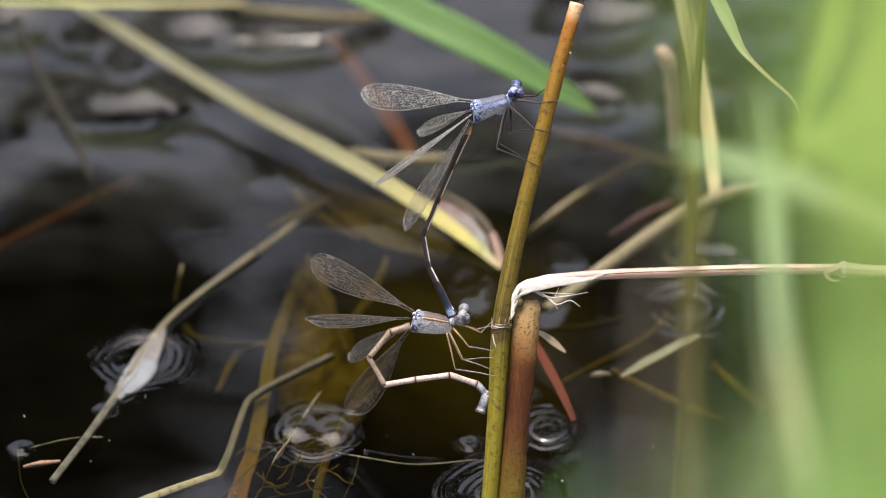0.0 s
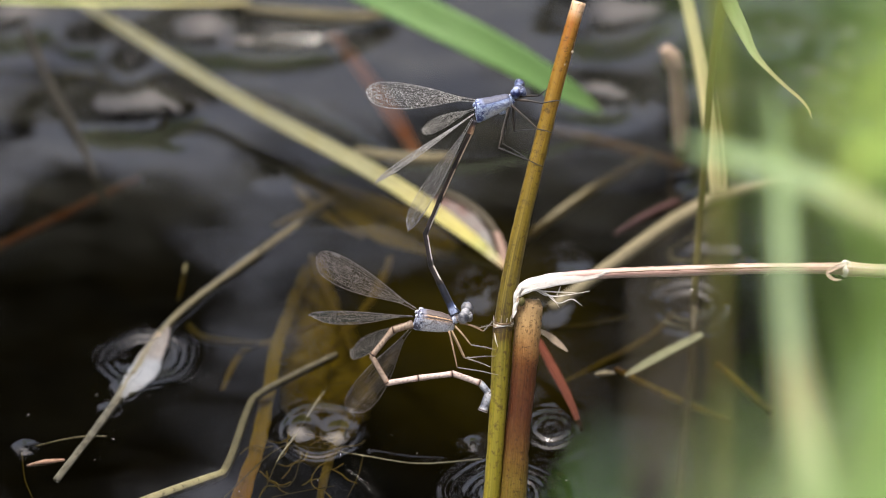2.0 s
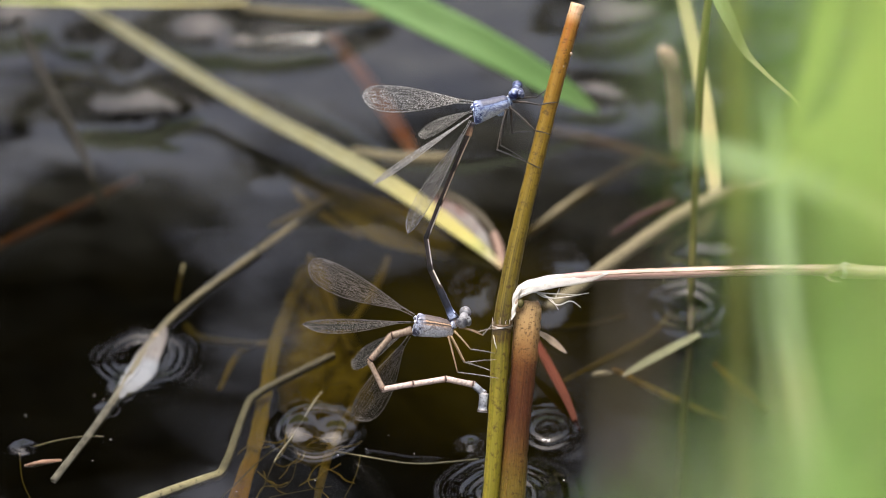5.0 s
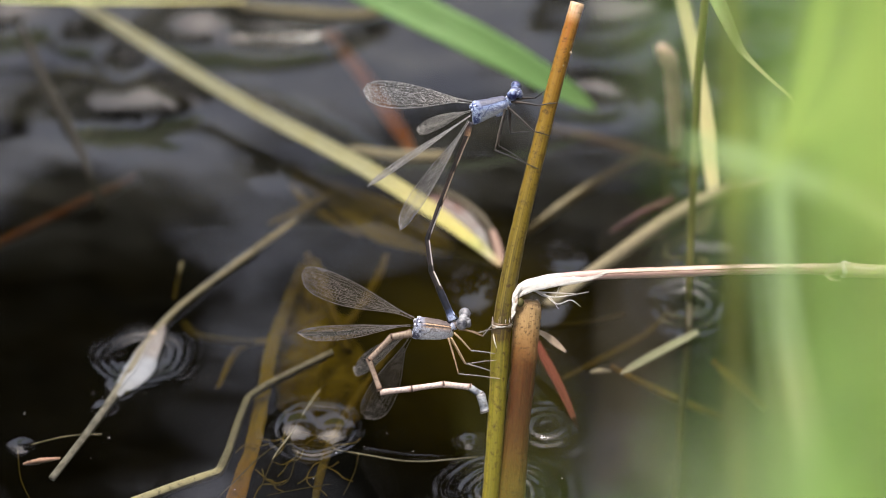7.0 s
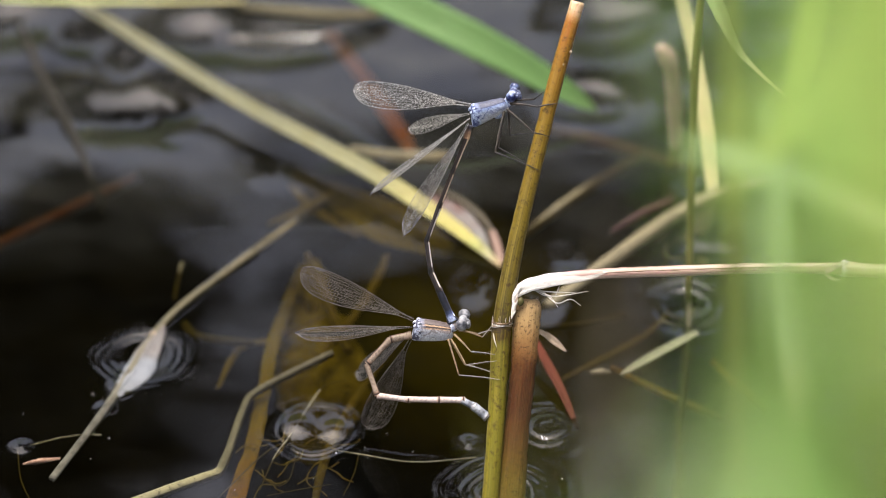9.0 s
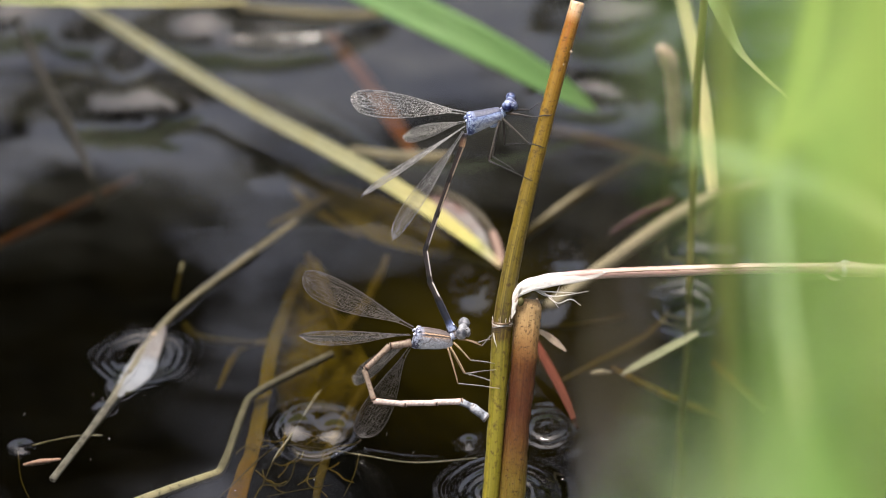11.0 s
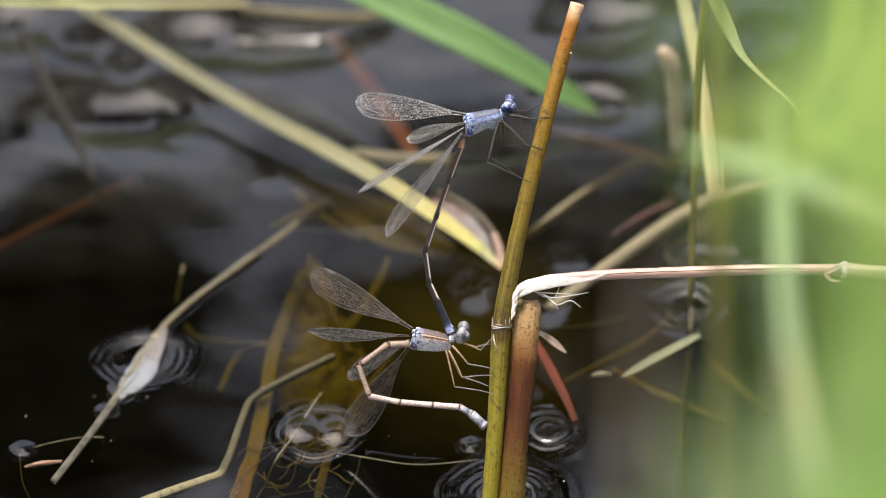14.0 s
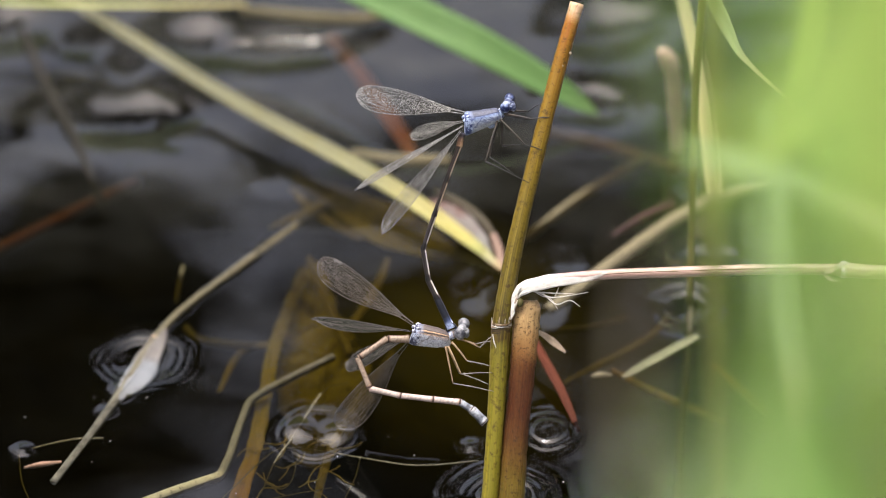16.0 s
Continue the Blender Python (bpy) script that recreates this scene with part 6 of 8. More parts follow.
M_W2 = [(-12.54, 60.49, -17.99), (-12.85, 60.76, -17.98), (-12.54, 60.72, -18.11), (-12.5, 60.65, -18.18), (-12.49, 60.64, -18.18), (-12.43, 60.52, -18.19), (-12.71, 60.57, -18.11), (-12.73, 60.59, -18.07), (-12.77, 60.35, -18), (-12.28, 59.78, -18.15), (-12.49, 60.42, -18.14), (-13.07, 60.77, -17.92), (-13.37, 61.34, -17.8), (-13.82, 60.81, -17.55), (-13.87, 60.45, -17.54), (-14.96, 59.09, -17.48), (-14.95, 59.09, -17.54), (-14.72, 59.13, -17.63), (-14.83, 58.96, -17.53), (-14.63, 59.07, -17.77), (-14.45, 59.42, -17.9), (-13.88, 59.58, -18.15), (-13.61, 60.38, -18.4), (-13.89, 60.14, -18.27), (-13.83, 60.1, -18.27)]
M_W3 = [(-19.65, 50.61, 5.83), (-19.62, 50.77, 6.76), (-19.7, 50.9, 6.8), (-19.87, 51.01, 6.88), (-20.04, 51.06, 6.54), (-20.16, 51.16, 6.4), (-20.16, 51.25, 6.69), (-20, 51.31, 6.97), (-20.03, 51.23, 6.75), (-20.6, 50.22, 3.76), (-21.14, 50.08, 0.1), (-20.99, 49.81, 0.1), (-20.83, 49.55, 0.1), (-20.64, 49.31, 0.1), (-20.39, 49.03, 2), (-22.06, 48.78, 2.51), (-22.19, 48.6, 2.16), (-22.41, 48.49, 0.1), (-22.75, 48.77, 0.1), (-23.04, 49.05, 0.1), (-23.27, 49.3, 0.1), (-23.48, 49.54, 0.1), (-23.55, 49.71, 0.1), (-23.61, 49.87, 0.1), (-23.61, 49.95, 0.1)]
M_W4 = [(-15.24, 43.05, 0.1), (-15.55, 43.22, 0.1), (-15.52, 43.27, 0.1), (-15.48, 43.11, 0.1), (-15.46, 42.92, 0.1), (-15.32, 42.9, 0.1), (-15.68, 43.04, 0.1), (-15.61, 43.23, 0.1), (-15.2, 42.82, 0.1), (-15.27, 42.35, 0.1), (-16.01, 42.79, 0.1), (-15.77, 42.79, 0.1), (-16.24, 43.35, 0.1), (-15.24, 42.38, 0.1), (-15.2, 42.31, 0.1), (-17.61, 41.43, 0.1), (-17.59, 41.43, 0.1), (-17.46, 41.56, 0.1), (-17.03, 41.03, 0.1), (-17.91, 41.49, 0.1), (-18.54, 42.1, 0.1), (-18.89, 42.61, 0.1), (-19.35, 43.12, 0.1), (-19.35, 42.97, 0.1), (-19.11, 42.85, 0.1)]
M_MATS = dict(thorax=BLUE, plate=PLATE_BLUE, skin=MEMBRANE, low_skin=FROSTED, face=BLUE_FACE, eye=BLUE_EYE, eye_label="glossy dark blue eye", thigh=M_THIGH, shin=M_LEG, vein=PALE_VEIN, low_vein=DARK_VEIN)
M_LEGS = [(((0.80, 63.2, 0.60), (-0.75, 56.7, 2.00), (6.27, 53.7, 1.30)), 0.163, 7), (((1.25, 63.5, 0.60), (5.36, 59.7, 2.00), (8.07, 59.0, 1.20)), 0.156, 6),
          (((1.55, 63.2, -1.00), (1.73, 59.4, -1.50), (4.69, 59.7, -0.50)), 0.169, 6), (((1.79, 64.4, 0.60), (6.08, 63.8, 1.60), (9.15, 64.3, 1.20)), 0.169, 6),
          (((1.99, 64.8, -0.80), (5.61, 65.1, -1.50), (7.59, 66.5, -1.00)), 0.156, 5), (((0.83, 62.8, -1.00), (-0.16, 57.5, -1.50), (3.80, 55.1, -1.00)), 0.143, 5)]
MALE_AT = ((-1.71, 63.2, 0.00)[:2], 17)
MALE, MALE_WINGS = insect("male damselfly with a blue head and thorax gripping the reed", *MALE_AT, M_REAR, M_HEAD, M_MATS, (2.25, 66.1, 0.00),
                          [((-4.13, 64.3, -0.80), M_W1, (0, 0.1, 1), 21, 4.3), ((-4.49, 63.0, -0.80), M_W2, (-0.5, 0.3, 0.75), 20, 2.7),
                           ((-4.33, 62.4, 0.90), M_W3, (0.54, -0.77, -0.28), 20.5, 4.4), ((-4.69, 61.7, 0.90), M_W4, (0.72, -0.42, -0.62), 21, 4.4)], M_LEGS,
                          [(-2.50, 1.32, -3.00, -1.32, 0.50), (-2.38, 1.98, -3.02, -1.88, 1.00), (-1.60, 2.04, -2.00, -1.78, 1.25), (0.00, 1.86, 0.00, -1.36, 1.30), (1.60, 1.66, 1.80, -0.94, 1.18), (2.70, 1.50, 2.95, -0.76, 0.92), (3.05, 1.08, 3.30, -0.44, 0.55)], (0.57, 1.18), 0.82)
M_BASE = (-4.77, 61.0, 0.00)
M_UP = [(0.105, 0.014), (0.413, 0.003), (0.712, -0.001)]
M_LOW = [(0.376, -0.066), (0.615, -0.038)]


def male_joints(k):
    base = (MALE_POSES[k] @ MALE_POSES[REST].inverted()) @ on_slant(*M_BASE)
    q = SLANT.inverted() @ base / MM
    a, b, c = (q.x, q.y), M_KINK[k], M_TIP[k]
    return [a, *between(a, b, M_UP), b, *between(b, c, M_LOW), c]


MALE_POSES = [body_pose(M_REAR, M_HEAD, k, *MALE_AT) for k in range(len(TIMES))]
MALE_SEGS = abdomen(MALE, male_joints(REST), [(M_ROOT, 0.62, 0.52), (M_SEG, 0.44, 0.41), (M_SEG, 0.39, 0.42), (M_DARK, 0.40, 0.43), (M_DARK, 0.41, 0.46), (M_DARK, 0.46, 0.58), (M_TAIL, 0.55, 0.78)])
bm = bmesh.new()
for side in (-1, 1):
    tube(bm, [(4.6, 0.5 * side, 0.2, 0.3), (5.6, 0.75 * side, 0.3, 0.22), (6.3, 0.3 * side, 0.3, 0.08)], sides=8, n=12, uneven=0.1)
part("claspers", bm, M_TAIL, MALE_SEGS[-1], "pincer-like claspers")

# the female below him
F_REAR, F_HEAD = [(-13.07, 30.31), (-13.2, 30.39), (-13.26, 30.35), (-13.31, 30.46), (-13.29, 30.54), (-13.42, 30.52), (-13.51, 30.57), (-13.44, 30.4), (-13.3, 30.08), (-12.73, 28.98), (-12.76, 28.7), (-12.61, 28.43), (-12.63, 28.72), (-12.62, 28.38), (-12.76, 28.48), (-12.91, 26.98), (-12.9, 26.8), (-12.95, 26.84), (-12.97, 26.94), (-13.31, 27.04), (-13.31, 27.56), (-13.39, 28.07), (-13.4, 28.21), (-13.4, 28.43), (-13.34, 28.48)], [(-5.6, 30.31), (-5.82, 30.39), (-5.79, 30.35), (-5.93, 30.46), (-5.91, 30.45), (-6.13, 30.52), (-6.04, 30.57), (-5.97, 30.4), (-5.92, 30.17), (-5.44, 29.25), (-5.47, 29.15), (-5.5, 28.97), (-5.52, 29.17), (-5.51, 29.01), (-5.56, 29.02), (-5.62, 27.43), (-5.61, 27.25), (-5.66, 27.29), (-5.68, 27.21), (-6.02, 27.31), (-6.02, 27.56), (-6.01, 27.89), (-6.02, 28.12), (-6.02, 28.16), (-5.96, 28.21)]
F_BEND, F_FOLD, F_END = [(-20.73, 23.43), (-20.77, 23.42), (-20.65, 23.38), (-20.88, 23.49), (-20.95, 23.57), (-20.9, 23.55), (-20.99, 23.42), (-21.1, 23.43), (-20.87, 22.93), (-21.21, 23), (-20.69, 22.63), (-20.54, 22), (-20.74, 22.47), (-20.82, 21.95), (-21.05, 21.97), (-21.66, 21.09), (-21.82, 21.09), (-21.88, 21.04), (-21.98, 21.23), (-22.32, 21.51), (-22.6, 22.21), (-22.58, 22.72), (-22.59, 23.05), (-22.77, 23.53), (-22.71, 23.5)], [(-18.21, 19.11), (-18.25, 19.1), (-18.13, 19.06), (-18.36, 19.08), (-18.43, 19.25), (-18.38, 19.14), (-18.56, 19.1), (-18.49, 18.84), (-18.44, 18.52), (-19.23, 18.05), (-18.8, 17.5), (-18.83, 17.14), (-19.03, 17.52), (-19.11, 17), (-19.34, 17.02), (-20.13, 16.23), (-20.29, 16.32), (-20.35, 16.27), (-20.45, 16.64), (-20.79, 16.56), (-20.89, 17.35), (-20.78, 17.77), (-20.88, 18.1), (-20.88, 18.58), (-20.73, 18.64)], [(-3.18, 16.14), (-3.22, 16.13), (-3.19, 16.09), (-3.33, 16.2), (-3.4, 16.19), (-3.53, 16.26), (-3.62, 16.31), (-3.38, 16.14), (-3.41, 16.18), (-3.21, 16.16), (-3.23, 15.88), (-3.26, 15.88), (-3.28, 15.63), (-3.27, 15.38), (-3.68, 14.32), (-3.84, 13.98), (-4.09, 13.71), (-4.06, 14.02), (-4.16, 13.4), (-4.05, 13.95), (-4.24, 13.3), (-4.22, 13.54), (-4.23, 13.6), (-4.23, 13.63), (-4.17, 14.14)]
F_W1 = [(-29.6, 39.62, -7.44), (-29.81, 39.7, -7.25), (-29.7, 39.66, -7.62), (-29.66, 39.77, -7.8), (-29.39, 39.86, -8.31), (-29.68, 39.92, -7.87), (-29.78, 39.88, -7.97), (-29.97, 39.71, -7.43), (-30.42, 39.21, -6.22), (-29.85, 38.19, -6.13), (-30.99, 36.92, -3.94), (-31.61, 36.58, -0.1), (-31.63, 36.87, -0.1), (-31.8, 36.71, -0.1), (-31.58, 37.27, -0.1), (-30.91, 36.28, -2.34), (-30.88, 36.29, -1.69), (-30.79, 36.23, -3.08), (-30.55, 36.69, -3.44), (-30.25, 36.5, -6.23), (-29.82, 37.39, -6.81), (-29.55, 38.18, -7.23), (-29.55, 38.5, -6.99), (-28.5, 39.26, -8.36), (-28.61, 39.32, -8.05)]
F_W2 = [(-30.3, 29.72, 10.69), (-30.52, 30.07, 10.54), (-30.48, 30.03, 10.69), (-30.43, 29.96, 10.83), (-30.32, 30.23, 10.97), (-30.63, 30.11, 10.69), (-30.73, 29.89, 10.7), (-30.85, 29.72, 10.4), (-31.27, 29.22, 9.45), (-30.52, 28.4, 9.77), (-31.59, 27.11, 7.61), (-32.23, 26.61, 5.33), (-32.26, 26.9, 5.33), (-32.25, 26.57, 5.33), (-31.88, 27.15, 6.92), (-31.27, 26.49, 8.72), (-31.26, 26.49, 8.71), (-30.93, 26.37, 9.44), (-30.66, 26.75, 9.93), (-30.25, 26.78, 11.1), (-29.98, 27.92, 11.46), (-29.96, 28.78, 11.55), (-30.16, 29.27, 11.25), (-29.14, 29.85, 12.5), (-29.27, 29.9, 12.28)]
F_W3 = [(-23.64, 24.3, -14.95), (-23.82, 24.5, -14.95), (-23.81, 24.29, -14.95), (-23.9, 24.49, -14.95), (-23.93, 24.7, -14.95), (-24.03, 24.62, -14.95), (-24.06, 24.5, -14.95), (-24.03, 24.41, -14.95), (-23.61, 23.51, -14.94), (-23.07, 22.47, -14.94), (-22.79, 21.62, -14.93), (-22.29, 20.8, -14.92), (-22.43, 21.25, -14.92), (-22.2, 20.59, -14.92), (-22.49, 20.91, -14.92), (-23.09, 20.1, -14.92), (-23.17, 20.08, -14.92), (-23.2, 20.08, -14.91), (-23.3, 20.37, -14.92), (-23.67, 20.51, -14.92), (-23.86, 21.43, -14.93), (-24.04, 22.19, -14.94), (-24.09, 22.45, -14.94), (-24.21, 22.97, -14.94), (-24.13, 22.99, -14.95)]
F_W4 = [(-24.39, 14.93, -10.51), (-24.79, 15.03, -10.26), (-24.48, 14.97, -10.59), (-24.71, 15.09, -10.43), (-24.97, 15.19, -10.18), (-24.92, 15.24, -10.45), (-24.83, 15.02, -10.3), (-24.68, 15.2, -10.8), (-23.7, 14.24, -10.75), (-23.14, 13.38, -11.05), (-21.64, 13.59, -12.65), (-20.66, 12.85, -12.65), (-20.87, 13.41, -12.83), (-20.66, 12.19, -11.98), (-21.43, 11.96, -11.19), (-23.04, 10.73, -10.47), (-23.21, 10.81, -10.65), (-23.35, 10.6, -10.24), (-23.64, 10.89, -10.24), (-24.24, 10.74, -9.65), (-24.97, 11.55, -9.31), (-25.33, 12.43, -9.52), (-25.6, 12.59, -9.23), (-26.31, 12.84, -8.38), (-26.25, 12.81, -8.25)]
F_MATS = dict(thorax=FROST, plate=PLATE_PALE, skin=DUSKY, low_skin=DUSKY, face=GREY_FACE, eye=GREY_EYE, eye_label="mottled pale grey eye", thigh=F_LEG, shin=F_SHIN, vein=VEIN, low_vein=VEIN)
F_LEGS = [(((-8.64, 27.6, 0.60), (-7.29, 21.8, 1.50), (-0.74, 20.7, 1.60)), 0.14, 8), (((-8.19, 27.6, 0.60), (-6.04, 23.3, 2.00), (-1.10, 23.7, 1.60)), 0.14, 8),
          (((-8.19, 27.3, -0.60), (-6.30, 23.4, -0.50), (-1.63, 21.8, 0.60)), 0.14, 7), (((-7.65, 28.3, 0.60), (-5.14, 25.4, 1.60), (-1.28, 24.7, 1.60)), 0.15, 7),
          (((-6.84, 29.0, 0.40), (-3.16, 27.6, 1.20), (-1.09, 29.7, 1.20)), 0.13, 5), (((-7.02, 28.8, -0.80), (-3.77, 28.1, -1.20), (-1.43, 28.6, -1.00)), 0.13, 4)]
FEMALE_AT = ((-11.2, 29.2, 0.00)[:2], -3)
FEMALE, FEMALE_WINGS = insect("female damselfly, frosted grey with tan stripes, abdomen curled to the reed", *FEMALE_AT, F_REAR, F_HEAD, F_MATS, (-6.12, 30.4, 0.00),
                              [((-13.6, 30.8, -0.80), F_W1, (0, 0.1, 1), 20, 4.6), ((-14.2, 29.9, 0.80), F_W2, (0, 0.84, 0.55), 19.5, 4.4),
                               ((-14.8, 28.6, -0.90), F_W3, (0, 0.5, 1), 18, 4.4), ((-14.6, 28.1, -1.00), F_W4, (0.1, 0.1, 1), 19.5, 4.7)], F_LEGS,
                              [(-2.50, 1.30, -3.10, -1.30, 0.50), (-2.30, 1.88, -3.15, -1.76, 1.00), (-1.50, 1.95, -1.90, -1.95, 1.25), (0.20, 1.73, 0.30, -1.97, 1.35), (1.80, 1.32, 1.90, -1.87, 1.20), (2.90, 0.87, 3.20, -1.54, 0.95), (3.25, 0.28, 3.50, -1.01, 0.50)], (0.24, 1.4), 0.95)
F_BASE = (-14.5, 28.6, 0.00)
F_ROOT = [(0.375, -0.146)]
F_CURL = [(0.312, 0.120), (0.650, 0.232), (0.945, 0.193), (1.058, 0.101), (1.028, -0.084)]
F_REACH = [(0.286, 0.012), (0.583, 0.058), (0.837, 0.099), (0.964, 0.061), (1.101, -0.014)]
EASE = [0, 0, 0, 0, 0, 0, 0, 0, 0.05, 0.45, 0.5, 0.55, 0.6, 0.7, 1, 1, 1, 1, 1, 1, 1, 1, 1, 1, 1]
FEMALE_POSES = [body_pose(F_REAR, F_HEAD, k, *FEMALE_AT) for k in range(len(TIMES))]


def female_joints(k):
    q = SLANT.inverted() @ (FEMALE_POSES[k] @ FEMALE_POSES[REST].inverted()) @ on_slant(*F_BASE) / MM
    a, b, c, e = (q.x, q.y), F_BEND[k], F_FOLD[k], F_END[k]
    w = EASE[k]
    tail = [((1 - w) * p[0] + w * r[0], (1 - w) * p[1] + w * r[1]) for p, r in zip(between(c, e, F_CURL), between(c, e, F_REACH))]
    return [a, *between(a, b, F_ROOT), b, c, *tail]


FEMALE_SEGS = abdomen(FEMALE, female_joints(REST), [(F_TAN, 0.72, 0.60), (F_TAN, 0.58, 0.50), (F_TAN, 0.47, 0.50), (F_PALE, 0.50, 0.51), (F_PALE, 0.50, 0.52), (F_PALE, 0.51, 0.56), (F_TAIL, 0.56, 0.66), (F_TAIL, 0.76, 0.82)])


def insect_rows(thing, poses, wings, segs, joints):
    walk(thing, list(zip(TIMES, poses)))
    inv = [p.inverted() for p in poses]
    for w, root, tips, normal in wings:
        rows = []
        for k, t in enumerate(TIMES):
            r = SLANT.inverted() @ (poses[k] @ inv[REST]) @ on_slant(*root) / MM
            rows.append((t, inv[k] @ wing_pose(r, tips[k], normal)))
        walk(w, rows)
    for i, s in enumerate(segs):
        walk(s, [(t, inv[k] @ segment_pose(*joints(k)[i:i + 2])) for k, t in enumerate(TIMES)])


def motions():
    for thing in (REED_STEM, REED_STUB, STRAW_THING):
        walk(thing, [(t, SLANT @ pose(a * MM, b * MM, 0)) for t, (a, b) in zip(TIMES, REED_SHIFT)])
    insect_rows(MALE, MALE_POSES, MALE_WINGS, MALE_SEGS, male_joints)
    insect_rows(FEMALE, FEMALE_POSES, FEMALE_WINGS, FEMALE_SEGS, female_joints)
    for thing, sway in SWAYING:
        base = thing.matrix_basis.translation.copy()
        walk(thing, [(t, Matrix.Translation(base + SLANT.to_3x3() @ Vector((a * MM, b * MM, 0))) @ SLANT @ pose(0, 0, 0, 0, 0, r) @ SLANT.inverted()) for t, a, b, r in sway])


